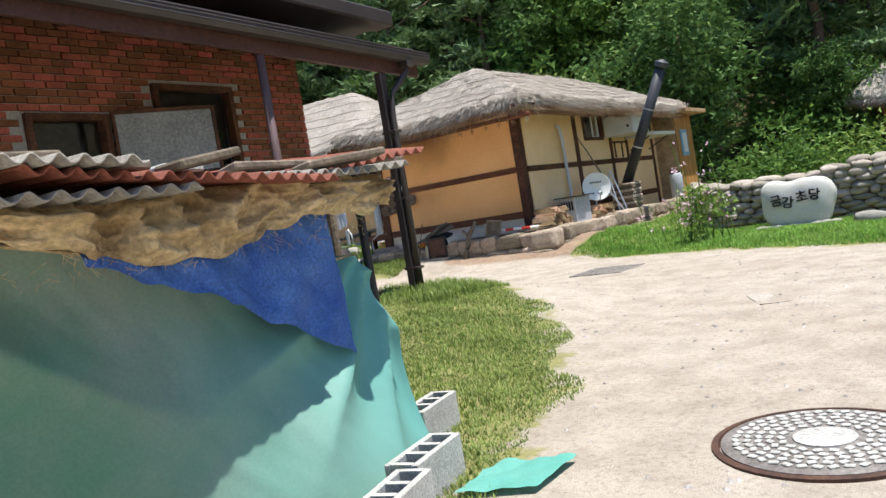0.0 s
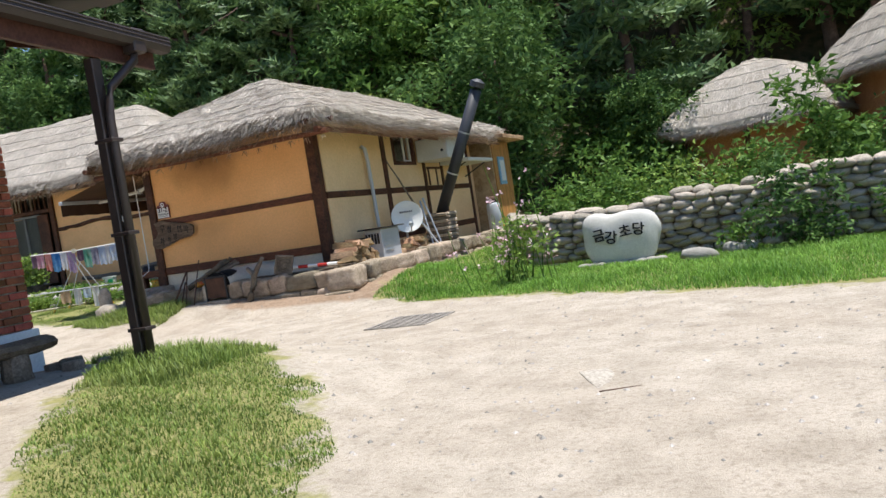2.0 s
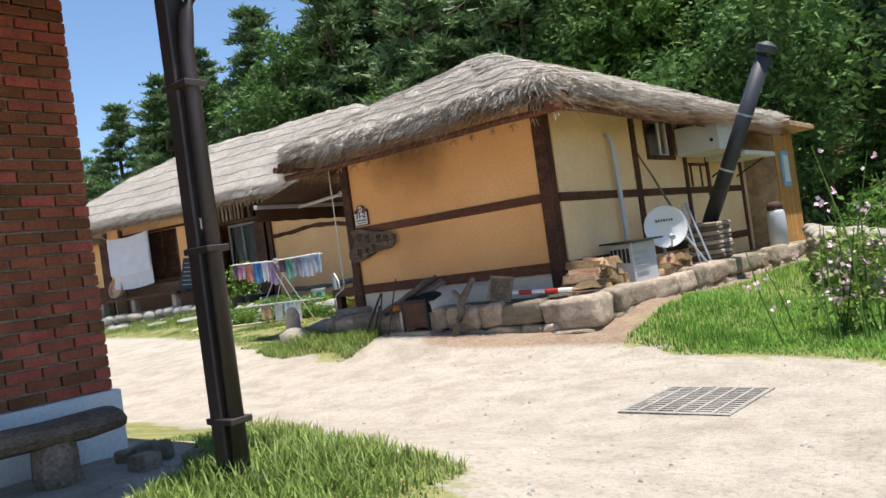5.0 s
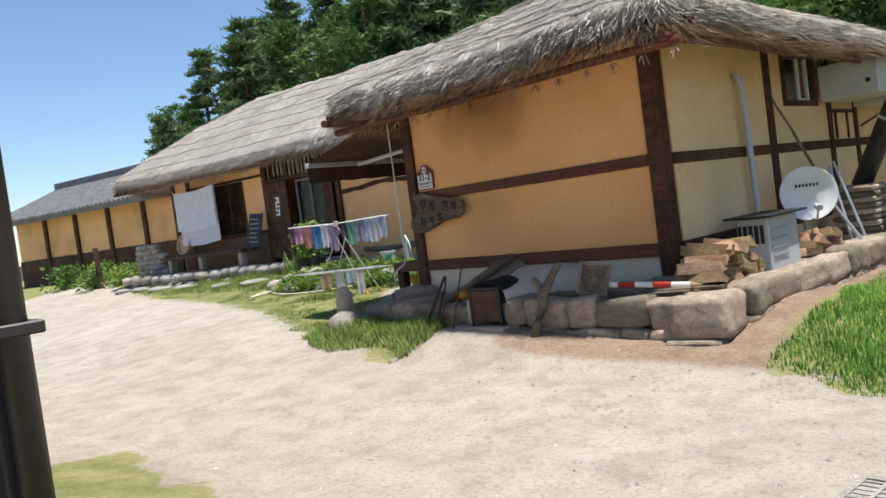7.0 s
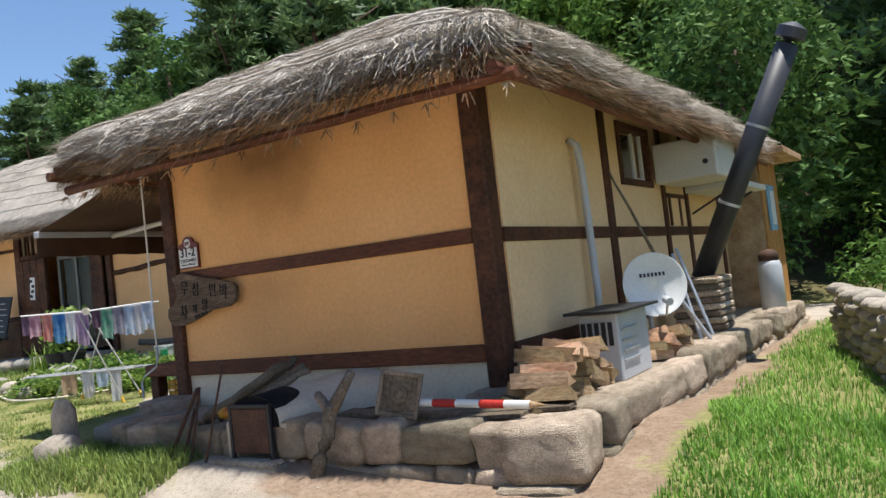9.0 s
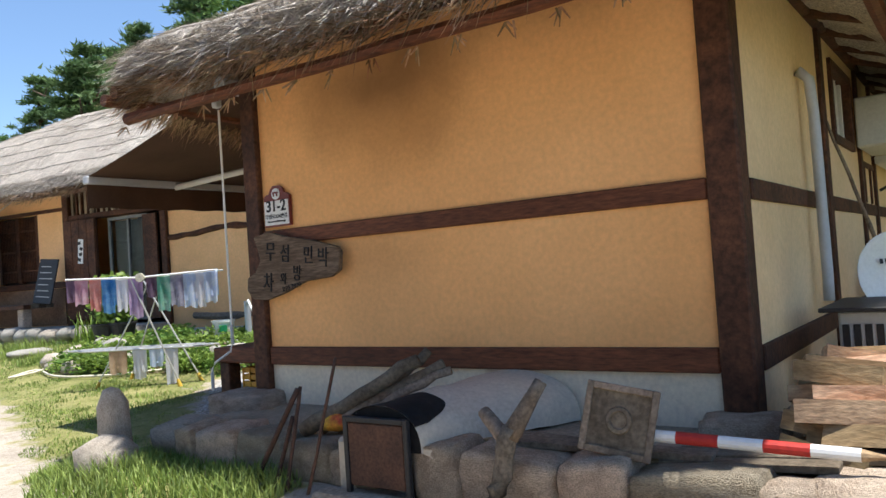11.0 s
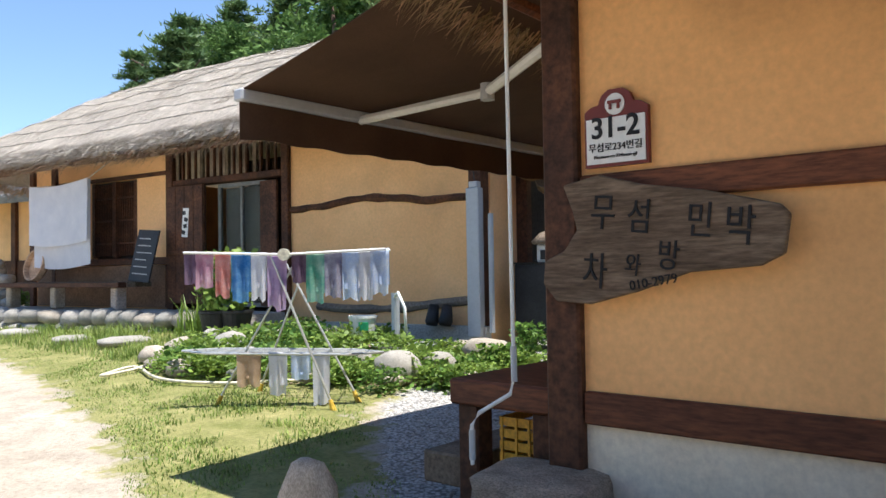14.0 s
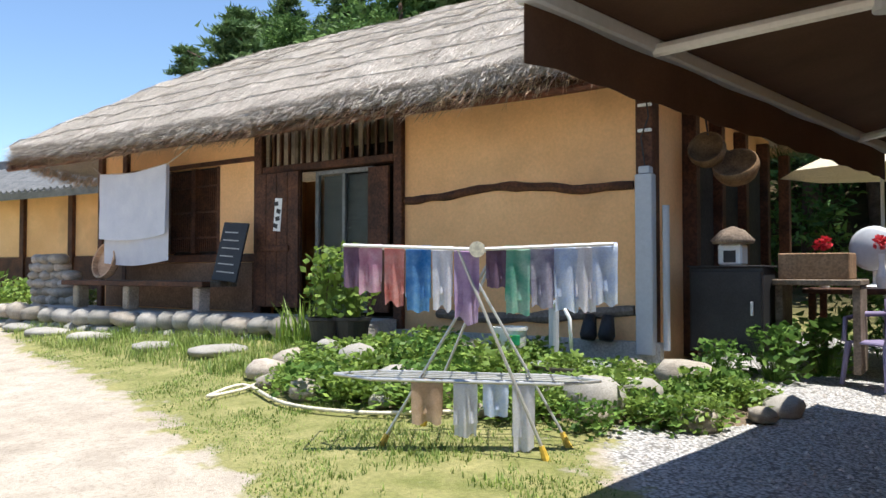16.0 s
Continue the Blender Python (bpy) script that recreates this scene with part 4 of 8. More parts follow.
brick_me = MB().box(-0.05, 0.0, -0.094, 0.094, -0.029, 0.029, 0.004).mesh("brick")
brick_me.materials.append(BRICK)
brick_rest, wall_parts = MB(), []
for r in range(56):
    z = 0.70 + 0.0705 * r
    for k in range(62):
        y = 8.46 - 0.1 - 0.2 * k - (0.1 if r % 2 else 0)
        if any(ya - 0.09 < y < yb + 0.09 and za - 0.03 < z < zb + 0.03 for ya, yb, za, zb in ((4.9, 5.72, 1.75, 2.62), (6.28, 7.33, 1.55, 2.95))):
            continue
        if k == 0 and r % 2:
            brick_rest.box(-0.05, 0.0, -0.045, 0.045, -0.029, 0.029, 0, Matrix.Translation((-6.59, 8.41, z)))
        off = Vector((-6.59 + R.uniform(-0.004, 0.003), y + R.uniform(-0.003, 0.003), z + R.uniform(-0.002, 0.002)))
        if y > 7.0 and z < 3.3 and len(wall_parts) < 300:
            wall_parts.append(off)
        elif y > 3.0:
            brick_rest.box(-0.05, 0.0, -0.094, 0.094, -0.029, 0.029, 0, Matrix.Translation(off))
tagged(part("brickwork", brick_rest, BRICK_ISLE, brick_house), kind="stuff")
for n, (ya, yb, za, zb) in enumerate(((4.9, 5.72, 1.75, 2.62), (6.28, 7.33, 1.55, 2.95))):
    # the backing behind the pane is painted dark for the unlit room
    wdw = part("window", MB().box(-6.80, -6.79, ya, yb, za, zb), DARK_IN, brick_house, "window with dark frame and open sash")
    fr = MB()
    for b in ((ya, ya + 0.06, za, zb), (yb - 0.06, yb, za, zb), (ya + 0.06, yb - 0.06, zb - 0.06, zb), (ya + 0.06, yb - 0.06, za, za + 0.06)):
        fr.box(-6.70, -6.56, *b, 0.004)
    part("frame", fr, TIMBER, wdw)
    part("pane", MB().box(-6.67, -6.664, ya + 0.06, yb - 0.06, za + 0.06, zb - 0.06), GLASS, wdw)
sash = part("open_sash", MB().box(-0.012, 0.012, 0, 0.95, 0, 0.62, 0.004, pose(-6.52, 5.75, 1.98, 0, 0, -22)), SHUTTER, brick_house, "pale insulated shutter standing open")
part("sash_edge", MB().box(-0.02, 0.02, -0.03, 0.0, -0.03, 0.65, 0.004, pose(-6.52, 5.75, 1.98, 0, 0, -22)).box(-0.02, 0.02, 0.95, 0.99, -0.03, 0.65, 0.004, pose(-6.52, 5.75, 1.98, 0, 0, -22)).box(-0.02, 0.02, 0.0, 0.95, 0.621, 0.66, 0.004, pose(-6.52, 5.75, 1.98, 0, 0, -22)), TIMBER, sash)
# porch roof, gutter and posts; the eave has sunk towards its free end
SUNK = Matrix(((1, 0, 0, 0), (0, 1, 0, 0), (0, -0.040, 1, 0.332), (0, 0, 0, 1)))
roof_b = part("porch_roof", MB().add([(-5.0, -4, 3.04), (-5.0, 9.0, 3.04), (-6.57, 9.0, 3.46), (-6.57, -4, 3.46), (-5.0, -4, 2.98), (-5.0, 9.0, 2.98), (-6.57, 9.0, 3.40), (-6.57, -4, 3.40)], [(0, 1, 2, 3), (7, 6, 5, 4), (0, 4, 5, 1), (1, 5, 6, 2), (2, 6, 7, 3), (3, 7, 4, 0)], SUNK), BROWN_METAL, brick_house, "brown sheet porch roof")
part("fascia", MB().box(-5.09, -5.04, -4, 8.86, 2.80, 2.96, 0.004, SUNK), mat("maroon_fascia", (0.060, 0.026, 0.020), (0.09, 0.040, 0.030), 2, 40, 0.5, 0.1), roof_b)
gut = MB()
prof = [(-0.07, 0.06), (-0.075, -0.03), (-0.05, -0.07), (0.05, -0.07), (0.075, -0.03), (0.07, 0.06), (0.058, 0.06), (0.062, -0.025), (0.042, -0.056), (-0.042, -0.056), (-0.062, -0.025), (-0.058, 0.06)]
gv = [(-4.96 + a, y, 3.0 + b) for y in (-4.0, 8.92) for a, b in prof]
n = len(prof)
gut.add(gv, [(k, (k + 1) % n, n + (k + 1) % n, n + k) for k in range(n)] + [tuple(range(n, 2 * n))], SUNK)
for z in (-0.02, 0.015, 0.045):
    gut.tube([SUNK @ Vector((-4.886, -4.0, 3.0 + z)), SUNK @ Vector((-4.886, 8.92, 3.0 + z))], 0.007, 6)
part("gutter", gut, BROWN_METAL, roof_b, "dark brown sheet gutter", bevel=0)
for k in range(12):
    y = 3.4 + 0.48 * k
    part("soffit_batten", MB().add([(-5.1, y, 2.93), (-5.1, y + 0.05, 2.93), (-6.57, y + 0.05, 3.32), (-6.57, y, 3.32), (-5.1, y, 2.99), (-5.1, y + 0.05, 2.99), (-6.57, y + 0.05, 3.395), (-6.57, y, 3.395)], [(3, 2, 1, 0), (4, 5, 6, 7), (0, 1, 5, 4), (1, 2, 6, 5), (2, 3, 7, 6), (3, 0, 4, 7)], SUNK), TIMBER, roof_b)
part("upper_eave", MB().box(-5.75, -5.45, -4, 9.1, 3.56, 3.74, 0.02, SUNK).box(-6.57, -5.75, -4, 9.1, 3.60, 3.70, 0, SUNK), BROWN_METAL, brick_house, "brown upper eave with gutter")
part("upper_roof", MB().add([(-5.5, -4, 3.75), (-5.5, 9.1, 3.75), (-9.2, 9.1, 5.2), (-9.2, -4, 5.2), (-12.6, 9.1, 3.75), (-12.6, -4, 3.75)], [(0, 1, 2, 3), (3, 2, 4, 5)], SUNK), BROWN_METAL, brick_house, solid=0.06)
for y, zb in ((8.2, 0.24), (6.43, 0.18)):
    near_end = y > 8
    if near_end:
        post = part("porch_post", MB().box(-5.15, -5.055, y - 0.05, y + 0.05, zb, 2.80, 0.008), BROWN_METAL, brick_house, "brown steel porch post")
        for z in (0.56, 1.35, 2.11):
            part("bracket", MB().box(-5.165, -4.97, y - 0.06, y + 0.06, z, z + 0.03, 0.004), BROWN_METAL, post)
    else:
        part("porch_post", MB().tube([(-5.1, y, zb), (-5.1, y, 2.90)], 0.042, 14), mat("mauve_steel", (0.085, 0.055, 0.055), (0.13, 0.085, 0.085), 3, 50, 0.55, 0.2, 0.002), brick_house, "round mauve-brown steel porch pipe", smooth=True)
down = MB().tube([(-4.96, 8.55, 2.93), (-4.96, 8.52, 2.80), (-4.985, 8.36, 2.66), (-5.005, 8.26, 2.56), (-5.012, 8.22, 2.46), (-5.012, 8.2, 2.3), (-5.012, 8.2, 0.30)], 0.036, 12)
part("shoe", MB().box(-5.05, -4.88, 8.14, 8.26, 0.25, 0.33, 0.01), BROWN_METAL, brick_house)
part("downpipe", down, BROWN_METAL, brick_house, "brown downpipe strapped to the post", smooth=True)
part("hopper", MB().box(-5.03, -4.89, 8.48, 8.62, 2.86, 3.06, 0.01), BROWN_METAL, brick_house)
part("number_tag", MB().box(-5.038, -5.034, 8.165, 8.235, 1.46, 1.51), WHITE_PAINT, brick_house)
part("flue", MB().tube([(-9.5, 7.5, 4.9), (-9.5, 7.5, 5.8)], 0.07, 12), GALV, brick_house)
# log bench under the porch
bench = thing("log_bench", "split log bench on stump legs by the brick wall", "bench")
part("seat", log((-6.22, 5.9, 0.56), (-6.22, 8.24, 0.57), 0.17, 0.15, 0.05, 10, 12, 3), GREYWOOD, bench)
bench.children[0].matrix_basis = Matrix.Translation((0, 0, 0.30)) @ Matrix.Diagonal((1, 1, 0.45, 1))
for y in (6.4, 7.9):
    part("stump_leg", log((-6.2, y, 0.12), (-6.2, y, 0.50), 0.13, 0.11, 0.03, 10, 5, y), GREYWOOD, bench)
for k, (x, y, s) in enumerate(((-5.95, 8.25, 0.12), (-6.15, 8.42, 0.14), (-6.3, 8.35, 0.10), (-5.8, 8.45, 0.09))):
    st = tagged(new("stone", R.choice(BLOCKS)), "small grey stone at the foot of the wall", "stone", "stones by the brick house")
    st.matrix_basis = pose(x, y, ground_z(x, y) + s * 0.3, 0, 0, 40 * k) @ Matrix.Diagonal((s * 1.4, s, s * 0.8, 1))

# ---- the tarpaulin shed ----
shed = thing("tarpaulin_shed", "low lean-to shed of tarpaulin and old corrugated sheets", "shed")
# solid dark block, painted for the shade behind the sheets
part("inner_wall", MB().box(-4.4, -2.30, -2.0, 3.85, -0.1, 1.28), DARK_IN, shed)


def tarp_edge(v):
    return 3.98 + 0.07 * (1 - v) ** 0.5


def tarp_pt(u, v):
    y = -2.0 + (tarp_edge(v) + 2.0) * u
    top = 1.29 - 0.31 * ease((y - 1.8) / 1.9)
    z = top * v
    # folds fan out from the two tied corners of the sheet
    a1 = math.atan2(1.05 - z, abs(3.98 - y) + 0.12)
    a2 = math.atan2(1.35 - z, abs(y - 1.5) + 0.12)
    d1, d2 = math.hypot(3.98 - y, 1.0 - z), math.hypot(y - 1.5, 1.3 - z)
    fan = 0.040 * (1 - 2 * abs(math.sin(7.5 * a1 + 1.2 * nz(y, z, 2)))) * math.exp(-((d1 - 0.45) / 0.55) ** 2)
    fan += 0.045 * (1 - 2 * abs(math.sin(6.0 * a2 + 1.5 * nz(y * 0.8, z, 7)))) * math.exp(-((d2 - 0.8) / 0.8) ** 2)
    cloth = 0.05 * nz(y * 1.6, z * 1.1, 1) + 0.018 * nz(y * 5, z * 2.5, 2) + 0.010 * abs(nz(y * 9 + z * 6, z * 3, 4))
    sag = (0.05 + 0.30 * ease((y - 2.3) / 1.0)) * (1 - v) ** 1.1 * (1 - 0.25 * ease((y - 3.5) / 0.5))
    return (-2.13 + fan + cloth + sag, y, z)


part("tarpaulin", MB().grid(tarp_pt, 260, 70), TARP_GREEN, shed, "faded green tarpaulin hanging in folds", smooth=True)
part("hem_rope", MB().tube([tarp_pt(0.30 + 0.02 * k, 1.0) for k in range(36)], 0.008, 6), TARP_TAN, shed, "rope along the top hem")


def tarp_end(u, v):
    x0 = tarp_pt(1.0, v)[0]
    fold = (0.07 * math.sin(u * 34) + 0.03 * nz(u * 6, v * 1.5, 4)) * min(1, u * 12) * math.exp(-u * 2)
    return (x0 - 2.0 * u, tarp_edge(v) + fold, 0.98 * v + 0.12 * u * v)


part("tarpaulin_end", MB().grid(tarp_end, 60, 30), TARP_TEAL, shed, "gathered end of the green tarpaulin", smooth=True)


def blue_pt(u, v):
    y = 2.50 + 1.18 * u
    lower = 1.12 - 0.50 * u ** 1.2 + 0.035 * nz(u * 9, 3)
    z = 1.28 + (lower - 0.05 * u - 1.28) * v
    return (-2.02 + 0.10 * v * (1 - 0.4 * u) + 0.035 * nz(u * 6, v * 3, 5) + 0.02 * nz(u * 16, v * 6, 6), y + 0.05 * nz(v * 5, u * 4, 8) * v, z)


part("blue_sheet", MB().grid(blue_pt, 60, 24), TARP_BLUE, shed, "torn frayed blue tarpaulin", smooth=True)


def tan_pt(u, v):
    y = -1.8 + 5.82 * u
    low = 1.23 - 0.14 * ease((y - 2.2) / 0.55) + 0.10 * ease((y - 2.85) / 0.9) + 0.03 * nz(u * 14, 2) + 0.03 * nz(u * 50, 2)
    z = 1.34 + (low - 1.34) * v
    bul = 0.08 * math.sin(math.pi * v) + 0.055 * (1 - abs(math.sin(u * 46 + 3.0 * nz(u * 9, v * 2, 1) + 1.2 * v))) * (1 - 0.4 * v) + 0.06 * nz(u * 22, v * 2.0, 3) + 0.05 * nz(u * 55, v * 5, 3) + 0.03 * abs(nz(u * 120, v * 9, 6))
    bul += 0.05 * (1 - 2 * abs(math.sin(u * 70 + 9 * v * nz(u * 4, 1) + 4 * nz(u * 12, v, 8)))) * math.sin(math.pi * min(1, v + 0.1)) - 0.05 * abs(nz(u * 34, v * 3.5, 9))
    return (-1.95 + bul, y, z)


part("tan_cover", MB().grid(tan_pt, 420, 34), TARP_TAN, shed, "tattered tan cover bunched under the roof", smooth=True)
fray = MB()
for k in range(260):
    y = R.uniform(2.0, 3.9)
    a = Vector((-1.9 + R.uniform(-0.02, 0.05), y, R.uniform(1.08, 1.2)))
    fray.tube([a, a + Vector((R.uniform(-0.02, 0.03), R.uniform(-0.04, 0.04), -R.uniform(0.01, 0.035)))], [0.0012, 0.0006], 3, False)
tagged(part("frayed_threads", fray, TARP_TAN, shed), kind="stuff")


def corrugated(x0, x1, y0, y1, z0, z1, material, label="", pitch=0.075, amp=0.014, warp=0.02, fall=0.0):
    def f(u, v):
        x, y = x0 + (x1 - x0) * v, y0 + (y1 - y0) * u
        return (x + 0.015 * nz(y * 3, 5), y, z0 + (z1 - z0) * v + amp * math.sin(2 * math.pi * y / pitch) - fall * u + warp * nz(x * 2, y * 1.5, z0 * 9))
    me = MB().grid(f, int(abs(y1 - y0) / pitch * 8), 6)
    return part("roof_sheet", me, material, shed, label, smooth=True, solid=0.006)


corrugated(-1.68, -3.4, -2.0, 2.62, 1.425, 1.50, SLATE_ROOF, "grey corrugated cement sheet")
corrugated(-1.74, -2.34, -2.0, 2.85, 1.325, 1.34, SLATE_ROOF, "pale lower corrugated sheet", pitch=0.09)
corrugated(-1.73, -3.3, 2.25, 3.50, 1.405, 1.49, RUST_ROOF, "rust-red corrugated iron sheet", fall=0.075)
corrugated(-1.77, -3.4, 3.15, 4.02, 1.345, 1.45, SLATE_ROOF, "grey corrugated cement sheet", fall=-0.02)
corrugated(-1.92, -3.2, 3.45, 4.36, 1.375, 1.50, RUST_ROOF, "rust-red sheet curled up at the end", warp=0.03, fall=-0.07)
for k, (x, y, w_, s, tilt) in enumerate(((-1.86, 2.20, 0.14, 0.50, 3), (-2.05, 2.62, 0.17, 0.40, -7), (-2.10, 3.02, 0.10, 0.22, 0), (-2.05, 3.52, 0.16, 0.52, -3), (-2.25, 3.95, 0.12, 0.55, 2), (-1.82, 3.62, 0.13, 0.40, 5), (-1.80, 2.9, 0.12, 0.34, 9), (-2.0, 4.05, 0.10, 0.30, -4))):
    part("weight_board", MB().box(-w_ / 2, w_ / 2, -s / 2, s / 2, 0, 0.032, 0.008, pose(x, y, 1.415 + 0.06 * (-1.66 - x) - 0.045 * clamp(y - 2.4, 0, 1), tilt, -4, 14 * (-1) ** k)), CEMENT_BLOCK if k == 2 else GREYWOOD, shed, "weathered board weighing down the sheets")
part("corner_post", MB().tube([(-2.2, 4.14, -0.02), (-2.2, 4.12, 1.43)], 0.022, 10), BLACK_METAL, shed, "thin dark pole at the corner")
part("side_post", MB().tube([(-2.75, 4.5, 0.0), (-2.75, 4.5, 1.5)], 0.03, 10), GREYWOOD, shed)
part("tarp_tail", MB().grid(lambda u, v: (-1.46 + 0.30 * u, 3.90 - 0.36 * v + 0.12 * u, 0.035 + 0.02 * nz(u * 4, v * 4)), 10, 10), TARP_TEAL, shed, "end of the tarpaulin lying on the soil", smooth=True)


def hollow_block():
    mb = MB()
    L, W, H, t = 0.39, 0.15, 0.19, 0.028
    mb.box(-L / 2, L / 2, -W / 2, -W / 2 + t, 0, H, 0.004)
    mb.box(-L / 2, L / 2, W / 2 - t, W / 2, 0, H, 0.004)
    for x in (-L / 2, -L / 6 - t / 2 + 0.01, L / 6 - t / 2 - 0.01, L / 2 - t):
        mb.box(x, x + t, -W / 2 + t, W / 2 - t, 0, H)
    return mb.mesh("cement_block")


blk = hollow_block()
blk.materials.append(CEMENT_BLOCK)
for x, y, z, rz in ((-1.62, 3.60, 0.0, 99), (-1.47, 3.20, 0.0, 103), (-2.10, 4.28, 0.0, 100)):
    b = tagged(new("cement_block", blk), "grey hollow cement block holding down the tarpaulin", "block", "cement blocks at the shed")
    b.matrix_basis = pose(x, y, ground_z(x, y) - 0.01 + z, 0, 0, rz)

# ---- covers in the lane ----
mh = thing("manhole_cover", "round patterned iron manhole cover set in the lane", "manhole cover", m=pose(-0.27, 4.36, ground_z(-0.27, 4.36) - 0.012) @ Matrix.Diagonal((1.05, 1.05, 1, 1)))
part("rim", MB().lathe([(0.40, -0.02), (0.40, 0.022), (0.375, 0.026), (0.37, 0.012), (0.0, 0.012)], 48), RUST, mh)
lid = part("plate", MB().lathe([(0.365, 0.0), (0.365, 0.024), (0.34, 0.028), (0.0, 0.028)], 48), mat("worn_iron", (0.16, 0.14, 0.125), (0.27, 0.245, 0.22), 8, 60, 0.55, 0.4, 0.003, metal=0.2), mh)
part("boss", MB().lathe([(0.11, 0.028), (0.11, 0.034), (0.0, 0.036)], 32), CONCRETE, lid)
studs = MB()
for r_, cnt in ((0.15, 18), (0.19, 24), (0.23, 30), (0.27, 34), (0.31, 40)):
    for k in range(cnt):
        a = 2 * math.pi * (k + 0.5 * (r_ * 100 % 2)) / cnt
        studs.box(-0.012, 0.012, -0.017, 0.017, 0.028, 0.036, 0.003, pose(r_ * math.cos(a), r_ * math.sin(a), 0, 0, 0, math.degrees(a) + (25 if k % 2 else -25)))
tagged(part("raised_pattern", studs, CONCRETE, lid), kind="stuff")


def lane_grate(cx, cy, L, W, rz):
    g = thing("drain_grate", "rectangular steel drain grating in the sandy lane", "drain grate", m=pose(cx, cy, ground_z(cx, cy) - 0.008, 0, 0, rz))
    # shallow dark plate, painted as the shade below the bars
    part("pit", MB().box(-L / 2, L / 2, -W / 2, W / 2, -0.02, -0.001), DARK_IN, g)
    fr = MB()
    for b in ((-L / 2, L / 2, -W / 2, -W / 2 + 0.03), (-L / 2, L / 2, W / 2 - 0.03, W / 2), (-L / 2, -L / 2 + 0.03, -W / 2 + 0.03, W / 2 - 0.03), (L / 2 - 0.03, L / 2, -W / 2 + 0.03, W / 2 - 0.03)):
        fr.box(*b, 0.0, 0.018)
    fr.box(-0.012, 0.012, -W / 2 + 0.03, W / 2 - 0.03, 0.0, 0.016)
    part("frame", fr, mat("grate_frame", (0.24, 0.22, 0.19), (0.34, 0.31, 0.27), 6, 50, 0.8, 0.3), g)
    nb = 14
    for k in range(nb):
        y = -W / 2 + 0.05 + (W - 0.1) * k / (nb - 1)
        part("bar", MB().box(-L / 2 + 0.03, L / 2 - 0.03, y - 0.010, y + 0.010, 0.001, 0.014), mat("grate_steel", (0.27, 0.245, 0.215), (0.38, 0.35, 0.31), 8, 60, 0.6, 0.3) if k == 0 else bpy.data.materials["grate_steel"], g)
    for k in range(5):
        x = -L / 2 + L * (k + 1) / 6
        part("cross_bar", MB().box(x - 0.01, x + 0.01, -W / 2 + 0.03, W / 2 - 0.03, 0.015, 0.019), bpy.data.materials["grate_steel"], g)


lane_grate(-4.05, 11.12, 0.76, 0.78, -3)
pan = thing("buried_cover", "steel cover almost buried in the sandy lane", "cover", m=pose(-1.05, 7.95, ground_z(-1.05, 7.95) - 0.019, 0.6, 1.4, 25))
part("sheet", MB().box(-0.33, 0.33, -0.28, 0.28, -0.005, 0.014, 0.004), mat("sandy_cover", (0.34, 0.30, 0.25), (0.42, 0.38, 0.32), 4, 50, 0.9, 0.5, 0.01), pan)
part("lip", MB().box(-0.34, 0.34, -0.295, -0.28, -0.005, 0.022), RUST, pan)

# ---- dry stone wall and the inscribed rock ----
wall_line = [(-5.0, 19.2), (-4.3, 17.0), (-3.5, 16.0), (-2.0, 15.75), (0.0, 15.6), (2.2, 15.4), (5.0, 15.0), (8.5, 14.5)]
dry = thing("dry_stone_wall", "dry wall of loose rounded field stones", "stone wall", kind="structure")
corew = MB()
for (xa, ya), (xb, yb) in zip(wall_line, wall_line[1:]):
    d = Vector((xb - xa, yb - ya)).normalized()
    q = Vector((-d.y, d.x)) * 0.13
    tz = (0.55 + 0.16 * ease((xa + 4) / 4), 0.55 + 0.16 * ease((xb + 4) / 4))
    corew.add([(xa - q.x, ya - q.y, -0.2), (xb - q.x, yb - q.y, -0.2), (xb + q.x, yb + q.y, -0.2), (xa + q.x, ya + q.y, -0.2), (xa - q.x, ya - q.y, tz[0]), (xb - q.x, yb - q.y, tz[1]), (xb + q.x, yb + q.y, tz[1]), (xa + q.x, ya + q.y, tz[0])], [(0, 3, 2, 1), (4, 5, 6, 7), (0, 1, 5, 4), (1, 2, 6, 5), (2, 3, 7, 6), (3, 0, 4, 7)])
part("rubble_core", corew, SOIL, dry)
for (xa, ya), (xb, yb) in zip(wall_line, wall_line[1:]):
    a, b = Vector((xa, ya)), Vector((xb, yb))
    d = (b - a).normalized()
    ang = math.degrees(math.atan2(d.y, d.x))
    z, L = -0.04, (b - a).length
    while True:
        topz = 0.72 + 0.20 * ease((xa + 4) / 4)
        if z > topz:
            break
        h = R.uniform(0.085, 0.13)
        at = R.uniform(-0.1, 0.05)
        while at < L:
            ln = R.uniform(0.16, 0.42)
            p = a + d * (at + ln / 2)
            q = Vector((d.y, -d.x)) * (0.14 + R.uniform(-0.03, 0.03))
            zz = z + max(0, ground_z(p.x, p.y))
            stone(dry, COBBLES, p.x + q.x, p.y + q.y, zz + h / 2 + R.uniform(-0.02, 0.02), ln * 1.06, 0.30, h * 1.25, ang + R.uniform(-9, 9), R.uniform(-8, 8), R.uniform(-9, 9))
            at += ln
        z += h * 0.93
    at = 0.0
    while at < L:
        ln = R.uniform(0.25, 0.5)
        p = a + d * (at + ln / 2)
        stone(dry, COBBLES, p.x, p.y, topz + 0.03 + R.uniform(-0.04, 0.05), ln, 0.38, R.uniform(0.12, 0.2), ang + R.uniform(-12, 12), R.uniform(-8, 8), R.uniform(-9, 9))
        at += ln

